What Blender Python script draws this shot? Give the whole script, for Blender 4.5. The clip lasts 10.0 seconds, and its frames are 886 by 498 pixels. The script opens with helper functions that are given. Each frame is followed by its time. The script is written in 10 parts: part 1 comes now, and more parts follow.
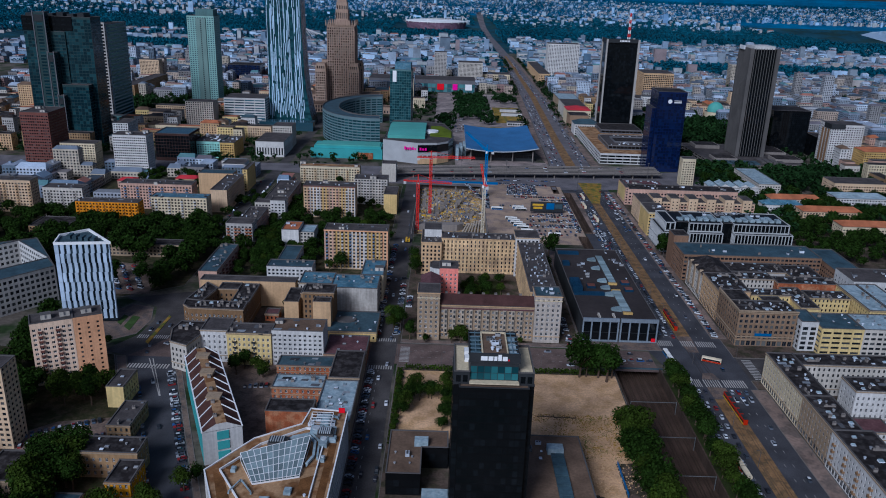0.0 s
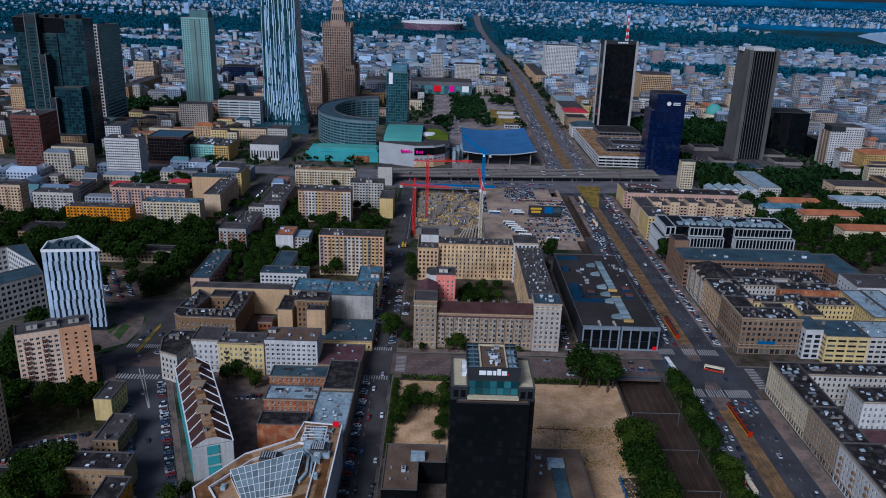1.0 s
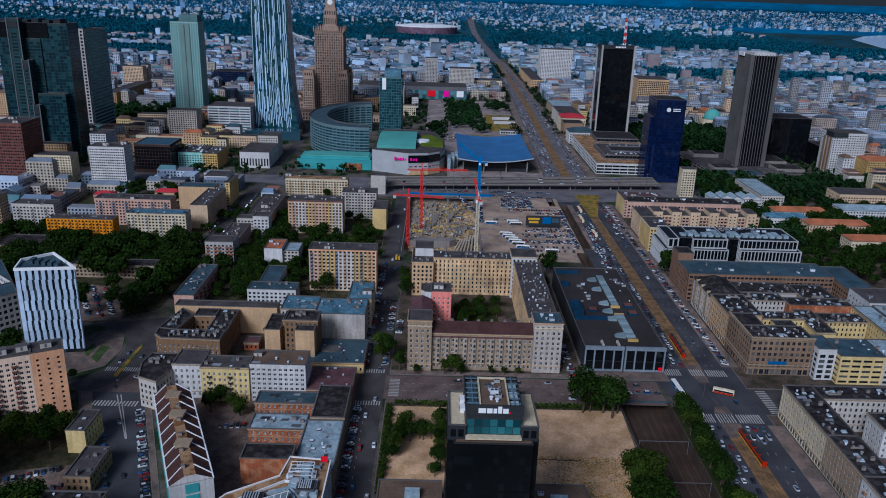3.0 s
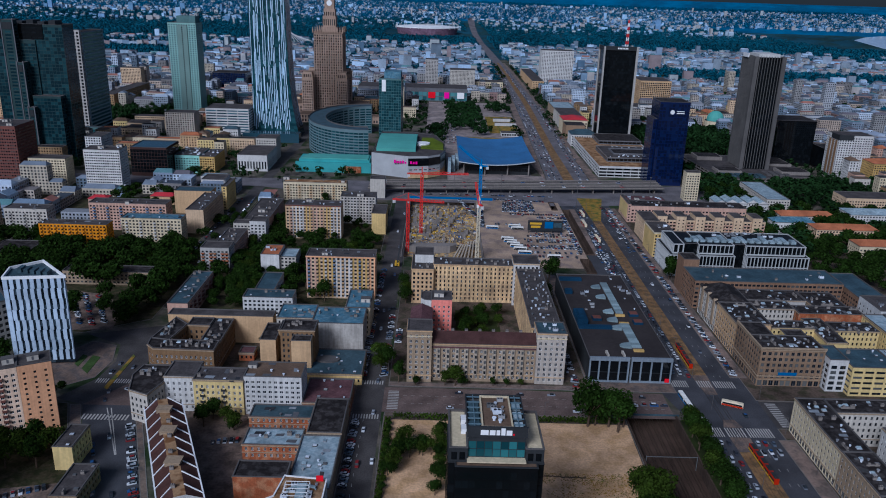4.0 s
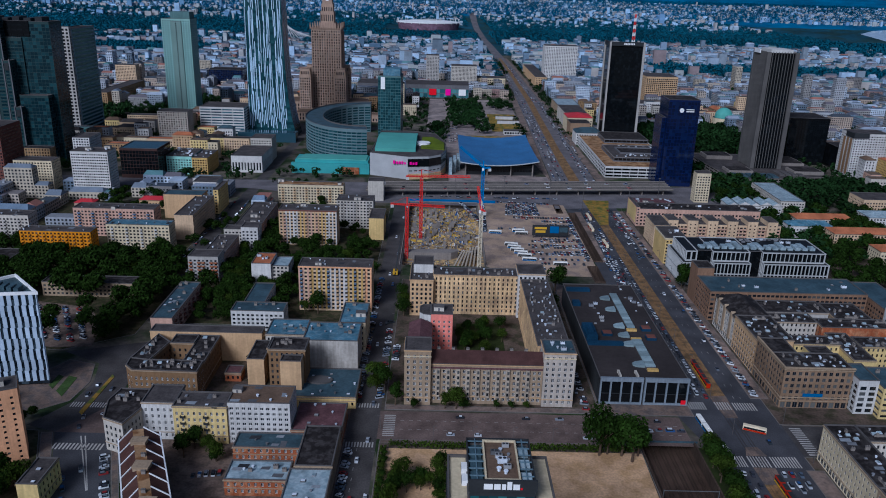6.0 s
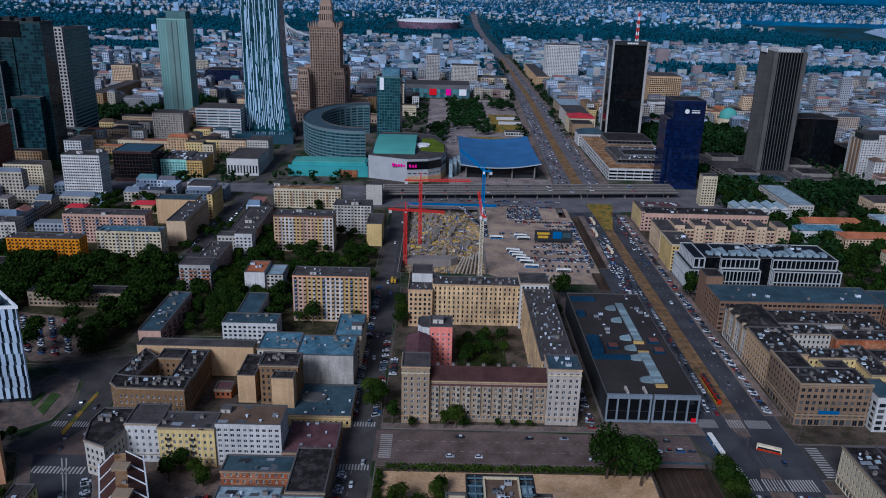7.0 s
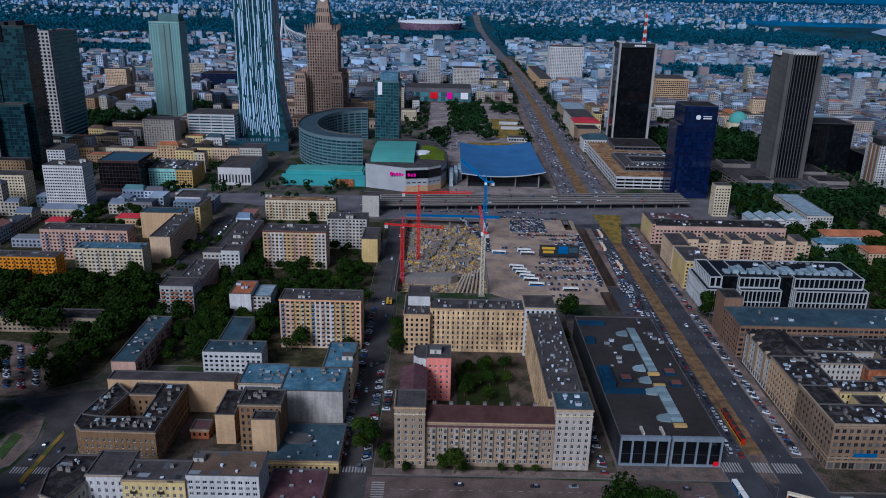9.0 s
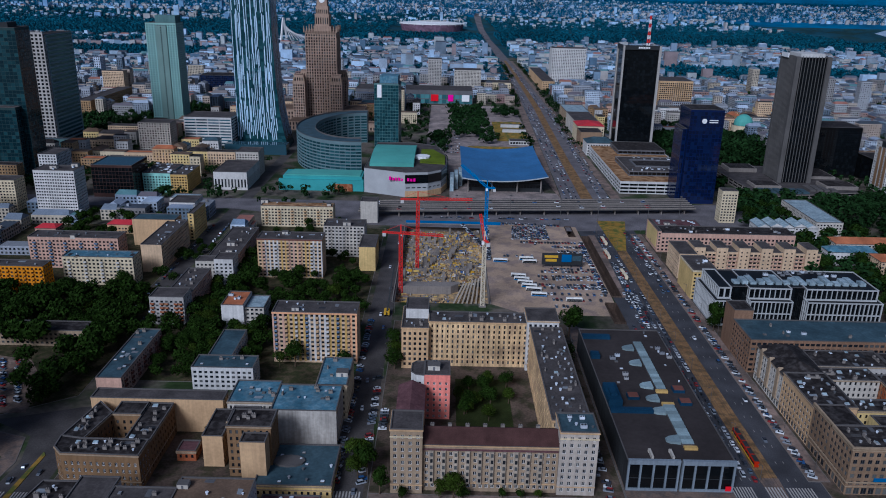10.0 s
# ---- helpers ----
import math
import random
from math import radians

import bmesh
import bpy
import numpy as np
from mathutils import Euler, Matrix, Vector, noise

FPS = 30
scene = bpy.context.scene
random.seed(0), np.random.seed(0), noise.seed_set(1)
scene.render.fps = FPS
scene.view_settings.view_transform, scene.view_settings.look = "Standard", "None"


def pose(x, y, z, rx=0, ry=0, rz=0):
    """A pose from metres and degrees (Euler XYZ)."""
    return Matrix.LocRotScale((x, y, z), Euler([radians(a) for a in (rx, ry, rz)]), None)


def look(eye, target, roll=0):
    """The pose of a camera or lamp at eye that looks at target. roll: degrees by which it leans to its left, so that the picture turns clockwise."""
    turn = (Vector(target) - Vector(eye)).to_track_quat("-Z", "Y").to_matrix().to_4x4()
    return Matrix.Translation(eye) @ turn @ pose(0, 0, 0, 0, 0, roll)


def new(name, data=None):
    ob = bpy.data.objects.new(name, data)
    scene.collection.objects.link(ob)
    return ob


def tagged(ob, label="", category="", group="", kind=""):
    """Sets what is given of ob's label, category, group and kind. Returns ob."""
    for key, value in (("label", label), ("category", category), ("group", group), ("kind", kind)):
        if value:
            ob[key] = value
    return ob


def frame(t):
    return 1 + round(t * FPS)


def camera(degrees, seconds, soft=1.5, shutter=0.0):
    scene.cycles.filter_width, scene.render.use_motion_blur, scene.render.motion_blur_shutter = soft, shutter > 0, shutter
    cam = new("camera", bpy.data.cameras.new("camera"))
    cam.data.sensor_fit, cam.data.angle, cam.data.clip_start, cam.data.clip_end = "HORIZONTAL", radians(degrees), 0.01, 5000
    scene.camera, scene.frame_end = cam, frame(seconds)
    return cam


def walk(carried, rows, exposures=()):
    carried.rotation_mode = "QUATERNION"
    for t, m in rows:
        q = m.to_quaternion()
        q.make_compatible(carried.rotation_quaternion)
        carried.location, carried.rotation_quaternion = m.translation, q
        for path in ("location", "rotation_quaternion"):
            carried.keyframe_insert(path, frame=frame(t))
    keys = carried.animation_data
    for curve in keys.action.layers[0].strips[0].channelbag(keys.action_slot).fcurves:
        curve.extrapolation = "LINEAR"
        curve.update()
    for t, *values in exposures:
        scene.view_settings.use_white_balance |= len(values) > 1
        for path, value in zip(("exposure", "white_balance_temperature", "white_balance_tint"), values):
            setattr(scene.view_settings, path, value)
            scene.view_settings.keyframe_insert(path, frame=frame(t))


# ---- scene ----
cam = camera(59.6, 10.0, soft=1.0)
METRES, EYE, TILT, LEAN, TURN = 160.0, 220.0, 0.0, 0.0, -0.1
ROWS = [
    (0.0, 0.0, 0.0, 0.0, 0.6, -19.17, -1.73),
    (0.5, -0.0004, 0.0313, -0.0, 0.61, -19.15, -1.72),
    (1.0, -0.0002, 0.0692, -0.0007, 0.36, -19.08, -1.72),
    (1.5, -0.0016, 0.1046, -0.0012, 0.06, -19.02, -1.72),
    (2.0, -0.0026, 0.1465, -0.0006, 0.01, -18.95, -1.72),
    (2.5, -0.0033, 0.1842, 0.0002, -0.07, -18.89, -1.7),
    (4.0, -0.0031, 0.3105, -0.0016, -0.04, -18.78, -1.69),
    (4.5, -0.0024, 0.3515, -0.0027, -0.02, -18.88, -1.64),
    (5.0, 0.0002, 0.4043, -0.0047, 0.02, -18.97, -1.62),
    (5.5, 0.003, 0.4555, -0.0065, 0.05, -19.06, -1.57),
    (7.0, 0.0132, 0.6394, -0.0061, 0.13, -19.24, -1.4),
    (7.5, 0.0172, 0.6963, -0.0053, 0.17, -19.27, -1.35),
    (8.0, 0.0211, 0.7614, -0.0055, 0.2, -19.25, -1.26),
    (8.5, 0.0257, 0.8173, -0.005, 0.25, -19.22, -1.22),
    (9.0, 0.0309, 0.8812, -0.0062, 0.3, -19.19, -1.21),
    (9.5, 0.0343, 0.9365, -0.0077, 0.35, -19.14, -1.21),
    (10.0, 0.0389, 0.9984, -0.0091, 0.42, -19.11, -1.22),
]
walk(cam, [(t, pose(0, 0, EYE, TILT, LEAN, TURN) @ pose(METRES * x, METRES * y, METRES * z, 90 + pitch, roll, yaw)) for t, x, y, z, yaw, pitch, roll in ROWS],
     exposures=[(0.0, -0.56, 4600, 13), (10.0, -0.56, 4600, 13)])

# ---- world and sun: a bright overcast afternoon ----
world = bpy.data.worlds.new("sky")
scene.world = world
world.use_nodes = True
wn = world.node_tree
sky = wn.nodes.new("ShaderNodeTexSky")
sky.sky_type = "NISHITA"
sky.sun_disc = False
sky.sun_elevation = radians(42)
sky.sun_rotation = radians(192)
sky.air_density, sky.dust_density, sky.ozone_density = 1.0, 3.0, 1.0
bg = wn.nodes["Background"]
bg.inputs["Strength"].default_value = 0.052
wn.links.new(sky.outputs["Color"], bg.inputs["Color"])
sun = new("sun", bpy.data.lights.new("sun", "SUN"))
sun.data.energy, sun.data.angle, sun.data.color = 3.9, radians(22), (1.0, 0.9, 0.77)
sun.matrix_world = look((0, 0, 0), (0.4, 0.72, -0.58))


# ---- materials ----
def vivid(c, k=1.15):
    """The same lightness with a stronger hue."""
    g = 0.3 * c[0] + 0.59 * c[1] + 0.11 * c[2]
    return tuple(max(0.0, g + (v - g) * k) for v in c)


def surface(name, col, var=0.25, fine=1.2, coarse=0.05, rough=0.85, bump=0.15, island=0.0, streak=0.0, metal=0.0, alt=None, random_object=0.0, spec=0.1, tint=(1.05, 1.0, 0.92)):
    """A worn surface: base colour with coarse stains, fine grain, optional rain streaks, and a change of tone from piece to piece."""
    col, alt = vivid(col), (vivid(alt) if alt else None)
    # a cool tint on far materials puts distance haze into their colour
    col = tuple(a * b for a, b in zip(col, tint))
    alt = tuple(a * b for a, b in zip(alt, tint)) if alt else None
    m = bpy.data.materials.new(name)
    m.use_nodes = True
    nt = m.node_tree
    N, L = nt.nodes, nt.links
    p = N["Principled BSDF"]
    p.inputs["Roughness"].default_value, p.inputs["Metallic"].default_value = rough, metal
    p.inputs["Specular IOR Level"].default_value = spec
    geo = N.new("ShaderNodeNewGeometry")

    def noise_at(scale, detail=3.0, stretch=None):
        n = N.new("ShaderNodeTexNoise")
        n.inputs["Scale"].default_value, n.inputs["Detail"].default_value = scale, detail
        if stretch:
            mp = N.new("ShaderNodeMapping")
            mp.inputs["Scale"].default_value = stretch
            L.new(geo.outputs["Position"], mp.inputs["Vector"])
            L.new(mp.outputs["Vector"], n.inputs["Vector"])
        else:
            L.new(geo.outputs["Position"], n.inputs["Vector"])
        return n.outputs["Fac"]

    def ramp(fac, lo, hi, a=0.3, b=0.7):
        r = N.new("ShaderNodeMapRange")
        r.inputs["From Min"].default_value, r.inputs["From Max"].default_value = a, b
        r.inputs["To Min"].default_value, r.inputs["To Max"].default_value = lo, hi
        L.new(fac, r.inputs["Value"])
        return r.outputs["Result"]

    def times(a, b):
        k = N.new("ShaderNodeMath")
        k.operation = "MULTIPLY"
        L.new(a, k.inputs[0]), L.new(b, k.inputs[1])
        return k.outputs[0]

    f = times(ramp(noise_at(coarse, 4), 1 - var, 1 + var), ramp(noise_at(fine, 2), 1 - var * 0.6, 1 + var * 0.6))
    if streak:
        f = times(f, ramp(noise_at(1.0, 3, (0.9, 0.9, 0.06)), 1 - streak, 1 + streak * 0.4))
    if island:
        f = times(f, ramp(geo.outputs["Random Per Island"], 1 - island, 1 + island, 0, 1))
    if random_object:
        oi = N.new("ShaderNodeObjectInfo")
        f = times(f, ramp(oi.outputs["Random"], 1 - random_object, 1 + random_object, 0, 1))
    base = N.new("ShaderNodeVectorMath")
    base.operation = "SCALE"
    base.inputs[0].default_value = col
    L.new(f, base.inputs["Scale"])
    out = base.outputs["Vector"]
    if alt:
        mix = N.new("ShaderNodeMix")
        mix.data_type = "RGBA"
        L.new(ramp(noise_at(coarse * 2.7, 5), 0, 1, 0.45, 0.6), mix.inputs["Factor"])
        L.new(out, mix.inputs["A"])
        second = N.new("ShaderNodeVectorMath")
        second.operation = "SCALE"
        second.inputs[0].default_value = alt
        L.new(f, second.inputs["Scale"])
        L.new(second.outputs["Vector"], mix.inputs["B"])
        out = mix.outputs["Result"]
    L.new(out, p.inputs["Base Color"])
    if bump:
        bp = N.new("ShaderNodeBump")
        bp.inputs["Strength"].default_value = bump
        bp.inputs["Distance"].default_value = 0.1
        L.new(noise_at(fine * 2, 3), bp.inputs["Height"])
        L.new(bp.outputs["Normal"], p.inputs["Normal"])
    return m


def palette(name, stops, rough=0.85, var=0.2, coarse=0.05, fine=0.8, by_object=False, tint=(1, 1, 1)):
    """A material whose colour is picked piece by piece out of a list of colours."""
    m = surface(name, (1, 1, 1), var=var, fine=fine, coarse=coarse, rough=rough)
    N, L = m.node_tree.nodes, m.node_tree.links
    r = N.new("ShaderNodeValToRGB")
    r.color_ramp.interpolation = "CONSTANT"
    stops = [tuple(a * b for a, b in zip(c, tint)) for c in stops]
    e = r.color_ramp.elements
    e[0].position, e[0].color = 0.0, (*stops[0], 1)
    e[1].position, e[1].color = 1 / len(stops), (*stops[1], 1)
    for i, c in enumerate(stops[2:], 2):
        k = e.new(i / len(stops))
        k.color = (*c, 1)
    if by_object:
        L.new(N.new("ShaderNodeObjectInfo").outputs["Random"], r.inputs["Fac"])
    else:
        L.new(N.new("ShaderNodeNewGeometry").outputs["Random Per Island"], r.inputs["Fac"])
    for n in N:
        if n.type == "VECT_MATH":
            L.new(r.outputs["Color"], n.inputs[0])
    return m


def glazing(name, dark, light, share=0.25, rough=0.12, by_object=False, spec=0.6):
    """Window panes seen from outside: dark rooms behind most, pale blinds behind some."""
    m = bpy.data.materials.new(name)
    m.use_nodes = True
    N, L = m.node_tree.nodes, m.node_tree.links
    p = N["Principled BSDF"]
    p.inputs["Roughness"].default_value = rough
    p.inputs["Specular IOR Level"].default_value = spec
    r = N.new("ShaderNodeValToRGB")
    e = r.color_ramp.elements
    e[0].position, e[0].color = max(0.0, 1 - share - 0.25), (*dark, 1)
    e[1].position, e[1].color = 1.0, (*light, 1)
    if by_object:
        L.new(N.new("ShaderNodeObjectInfo").outputs["Random"], r.inputs["Fac"])
    else:
        L.new(N.new("ShaderNodeNewGeometry").outputs["Random Per Island"], r.inputs["Fac"])
    L.new(r.outputs["Color"], p.inputs["Base Color"])
    return m


M = {}
M["asphalt"] = surface("asphalt", (0.058, 0.056, 0.059), var=0.3, fine=1.5, coarse=0.06, bump=0.1, tint=(1.0, 1.0, 1.0))
M["side_asphalt"] = surface("side street asphalt", (0.06, 0.056, 0.056), var=0.3, fine=1.2, coarse=0.08)
M["paving"] = surface("concrete paving", (0.15, 0.115, 0.097), var=0.3, fine=1.0, coarse=0.07, alt=(0.1, 0.085, 0.08))
M["yard"] = surface("courtyard paving", (0.09, 0.07, 0.058), var=0.4, fine=0.8, coarse=0.05, alt=(0.045, 0.042, 0.028))
M["plaza"] = surface("pinkish concrete slabs", (0.2, 0.155, 0.135), var=0.3, fine=0.6, coarse=0.04, alt=(0.12, 0.1, 0.09))
M["party_wall"] = surface("grey white rendered party wall", (0.42, 0.4, 0.375), var=0.2, fine=0.6, coarse=0.08, streak=0.25)
M["square_slabs"] = surface("pale grey pink square slabs", (0.27, 0.23, 0.22), var=0.3, fine=0.5, coarse=0.03, alt=(0.18, 0.16, 0.155))
M["lot"] = surface("gravel parking lot", (0.35, 0.27, 0.205), var=0.25, fine=0.7, coarse=0.03, alt=(0.24, 0.19, 0.165))
M["sand"] = surface("bare sandy ground", (0.5, 0.345, 0.22), var=0.3, fine=0.9, coarse=0.045, alt=(0.4, 0.27, 0.155), bump=0.4)
M["ballast"] = surface("rail ballast", (0.055, 0.038, 0.03), var=0.3, fine=2.0, coarse=0.1)
M["rail"] = surface("worn rail steel", (0.1, 0.08, 0.07), rough=0.45, metal=0.7, var=0.2)
M["tram_bed"] = surface("dry tram track bed", (0.205, 0.13, 0.07), var=0.3, fine=1.0, coarse=0.08, alt=(0.12, 0.085, 0.05))
M["grass"] = surface("mown grass", (0.025, 0.032, 0.011), var=0.35, fine=1.5, coarse=0.1, bump=0.5)
M["bright_grass"] = surface("watered lawn", (0.045, 0.07, 0.025), var=0.3, fine=1.2, coarse=0.15, bump=0.4)
M["dry_grass"] = surface("dry grass", (0.26, 0.17, 0.05), var=0.25, fine=1.0, coarse=0.06, alt=(0.1, 0.11, 0.035), bump=0.4)
M["soil"] = surface("excavated clay soil", (0.42, 0.3, 0.16), var=0.35, fine=0.6, coarse=0.06, alt=(0.17, 0.15, 0.12), bump=0.6)
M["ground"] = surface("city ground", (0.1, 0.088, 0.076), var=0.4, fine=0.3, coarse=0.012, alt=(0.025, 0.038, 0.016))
# blue in this colour paints the haze over far woodland
M["woodland"] = surface("haze blue distant woodland", (0.02, 0.055, 0.07), var=0.4, fine=0.05, coarse=0.004, alt=(0.02, 0.042, 0.04), tint=(0.95, 1.0, 1.08))
M["line_paint"] = surface("worn white road paint", (0.34, 0.33, 0.32), var=0.25, fine=2.0)
M["kerb"] = surface("granite kerb", (0.15, 0.14, 0.135), var=0.2)
# pale base colour paints in the bright sky that the river mirrors
M["water"] = surface("sky pale river water", (0.42, 0.47, 0.5), var=0.05, rough=0.15, bump=0.0, spec=0.5, tint=(0.95, 1.0, 1.08))

for key, c in dict(tan=(0.46, 0.35, 0.245), grey_tan=(0.29, 0.24, 0.188), beige=(0.52, 0.42, 0.32), cream=(0.54, 0.485, 0.38), white=(0.53, 0.525, 0.52), off_white=(0.46, 0.44, 0.41),
                   yellow=(0.55, 0.44, 0.26), pale_yellow=(0.55, 0.46, 0.28), ochre=(0.44, 0.33, 0.18), stone_grey=(0.4, 0.37, 0.34), orange_ochre=(0.5, 0.28, 0.1), orange=(0.5, 0.25, 0.07), peach=(0.62, 0.4, 0.28), pink=(0.6, 0.27, 0.24),
                   brown=(0.21, 0.15, 0.105), old_brown=(0.27, 0.2, 0.135), grey=(0.38, 0.37, 0.36), dark_grey=(0.13, 0.13, 0.14), light_grey=(0.5, 0.5, 0.5), stone=(0.29, 0.23, 0.18), tower_stone=(0.32, 0.255, 0.215), dark_concrete=(0.11, 0.105, 0.1), teal_band=(0.12, 0.175, 0.18),
                   derelict=(0.175, 0.125, 0.085), concrete=(0.21, 0.195, 0.185), rose=(0.45, 0.33, 0.28)).items():
    M[key] = surface(key.replace("_", " ") + " render", vivid(c, 1.25), var=0.14, fine=0.7, coarse=0.06, streak=0.16, rough=0.9)
M["brick"] = surface("old red brick", (0.26, 0.095, 0.05), var=0.3, fine=1.6, coarse=0.09, streak=0.2, alt=(0.33, 0.17, 0.1))
M["red_brown"] = surface("red brown cladding", (0.13, 0.06, 0.05), var=0.15)
M["turquoise"] = surface("turquoise panels", (0.1, 0.3, 0.31), var=0.12, rough=0.5)
M["aqua"] = surface("pale aqua render", (0.29, 0.5, 0.46), var=0.25, coarse=0.08)
M["teal_roof"] = surface("green copper roof", (0.13, 0.32, 0.29), var=0.12, rough=0.5)
M["bitumen"] = surface("bitumen roofing", (0.019, 0.0165, 0.0165), var=0.4, fine=0.9, coarse=0.12, alt=(0.045, 0.041, 0.041))
M["grey_roof"] = surface("grey felt roofing", (0.064, 0.058, 0.058), var=0.35, fine=0.9, coarse=0.12)
M["brown_roof"] = surface("brown felt roofing", (0.12, 0.086, 0.064), var=0.25, fine=0.9, coarse=0.1)
M["blue_roof"] = surface("weathered blue grey sheet roofing", (0.075, 0.145, 0.2), var=0.3, fine=0.6, coarse=0.12, rough=0.55, alt=(0.12, 0.19, 0.24))
M["pale_roof"] = surface("pale blue grey sheet roofing", (0.3, 0.36, 0.4), var=0.25, fine=0.6, coarse=0.14, rough=0.5, alt=(0.22, 0.28, 0.32))
M["slate_roof"] = surface("dark slate blue sheet roofing", (0.048, 0.074, 0.092), var=0.3, fine=0.6, coarse=0.12, rough=0.55)
M["tile_brown"] = surface("dark brown roof tiles", (0.055, 0.03, 0.028), var=0.25, fine=2.5, coarse=0.2)
M["plum_roof"] = surface("plum red felt roofing", (0.1, 0.055, 0.06), var=0.3, fine=0.8, coarse=0.15)
M["tile_red"] = surface("orange red roof tiles", (0.33, 0.135, 0.075), var=0.25, fine=2.0, coarse=0.12)
M["vent_tone"] = palette("galvanised and painted roof fittings", [(0.2, 0.2, 0.21), (0.45, 0.47, 0.5), (0.68, 0.7, 0.73), (0.3, 0.29, 0.28), (0.1, 0.1, 0.1), (0.6, 0.62, 0.65)], rough=0.55, by_object=True)
M["patch_tone"] = palette("roofing patches", [(0.09, 0.088, 0.09), (0.03, 0.03, 0.033), (0.15, 0.15, 0.155), (0.06, 0.055, 0.052), (0.22, 0.23, 0.24)], by_object=True)
M["tan_deck"] = surface("tan roof deck", (0.3, 0.2, 0.12), var=0.25, fine=0.9, coarse=0.06, alt=(0.15, 0.08, 0.04))
M["station_blue"] = surface("blue station roof sheeting", (0.068, 0.14, 0.25), var=0.16, fine=0.4, coarse=0.05, rough=0.5, tint=(0.95, 1.0, 1.08))
M["green_roof"] = surface("planted roof", (0.1, 0.13, 0.02), var=0.3)
M["steel"] = surface("galvanised steel", (0.5, 0.53, 0.56), var=0.15, rough=0.45, metal=0.3)
M["white_paint"] = surface("white painted metal", (0.75, 0.76, 0.78), var=0.08, rough=0.5)
M["coping"] = surface("weathered metal coping", (0.095, 0.09, 0.09), var=0.15, rough=0.6)
M["dark_metal"] = surface("dark metal", (0.03, 0.032, 0.035), var=0.15, rough=0.5)
M["black_clad"] = surface("polished black cladding", (0.005, 0.0055, 0.0065), var=0.2, rough=0.1, spec=0.25)
M["navy_clad"] = surface("navy blue curtain wall", (0.006, 0.012, 0.045), var=0.15, rough=0.25, spec=0.5, tint=(0.95, 1.0, 1.08))
M["strip_blue"] = surface("pale blue metal strips", (0.5, 0.6, 0.66), var=0.1, rough=0.4, tint=(0.95, 1.0, 1.08))
M["panel_grey"] = surface("grey facade panels", (0.36, 0.37, 0.385), var=0.08, coarse=0.1)
M["red_sheet"] = surface("red sheet roofing", (0.4, 0.05, 0.06), var=0.2, rough=0.6)
M["crane_red"] = surface("red crane paint", (0.5, 0.05, 0.045), var=0.1, rough=0.5)
M["crane_blue"] = surface("blue crane paint", (0.03, 0.16, 0.4), var=0.1, rough=0.5)
M["yellow_paint"] = surface("yellow machine paint", (0.5, 0.32, 0.06), var=0.1, rough=0.5)
M["blue_paint"] = surface("blue paint", (0.025, 0.11, 0.28), var=0.1, rough=0.5)
M["magenta"] = surface("magenta letters", (0.65, 0.03, 0.3), var=0.05)
M["red_sign"] = surface("red sign", (0.6, 0.03, 0.04), var=0.05)
M["trunk"] = surface("tree bark", (0.08, 0.06, 0.045), var=0.3)
M["leaf"] = surface("broad leaves", (0.015, 0.028, 0.006), spec=0.03, var=0.4, fine=0.7, coarse=0.2, island=0.45, rough=0.7, bump=0, random_object=0.25)
M["leaf_light"] = surface("young leaves", (0.026, 0.04, 0.008), spec=0.03, var=0.3, fine=0.7, coarse=0.2, island=0.45, rough=0.7, bump=0, random_object=0.2)
# leaves of far woods, blued to paint in the haze
M["leaf_far"] = surface("haze blue woodland leaves", (0.021, 0.074, 0.098), spec=0.03, var=0.3, fine=0.3, coarse=0.004, island=0.2, rough=0.8, bump=0, tint=(0.95, 1.0, 1.08))
M["leaf_mid"] = surface("park leaves", (0.013, 0.028, 0.01), spec=0.03, var=0.4, fine=0.3, coarse=0.01, island=0.5, rough=0.8, bump=0)
M["hall_roof"] = surface("brown black roof sheeting", (0.038, 0.033, 0.033), var=0.2, fine=0.5, coarse=0.05)
M["tyre"] = surface("tyre rubber", (0.02, 0.02, 0.02), var=0.1)
M["car_paint"] = palette("car paint", [(0.62, 0.62, 0.62), (0.03, 0.03, 0.035), (0.12, 0.13, 0.15), (0.02, 0.02, 0.025), (0.3, 0.31, 0.33), (0.05, 0.055, 0.065), (0.03, 0.08, 0.2), (0.45, 0.46, 0.47), (0.03, 0.035, 0.04), (0.2, 0.21, 0.23), (0.2, 0.02, 0.02), (0.55, 0.55, 0.55), (0.04, 0.04, 0.05), (0.08, 0.1, 0.13)], rough=0.45, var=0.03, by_object=True)
M["car_mix"] = palette("parked car paint", [(0.62, 0.62, 0.62), (0.03, 0.03, 0.035), (0.12, 0.13, 0.15), (0.02, 0.02, 0.025), (0.3, 0.31, 0.33), (0.05, 0.055, 0.065), (0.03, 0.08, 0.2), (0.45, 0.46, 0.47), (0.03, 0.035, 0.04), (0.2, 0.21, 0.23), (0.2, 0.02, 0.02), (0.55, 0.55, 0.55), (0.04, 0.04, 0.05), (0.08, 0.1, 0.13)], rough=0.45, var=0.03)
M["glass"] = glazing("window glass", (0.01, 0.013, 0.017), (0.1, 0.1, 0.095), 0.15)
M["glass_one"] = glazing("window glass of single panes", (0.01, 0.013, 0.017), (0.13, 0.125, 0.11), 0.15, by_object=True)
M["dark_glass"] = glazing("smoked curtain glass", (0.004, 0.005, 0.006), (0.008, 0.01, 0.012), 0.2, rough=0.04, spec=0.4)
M["teal_glass"] = glazing("teal curtain glass", (0.012, 0.045, 0.052), (0.05, 0.17, 0.175), 0.5, rough=0.2, spec=0.15)
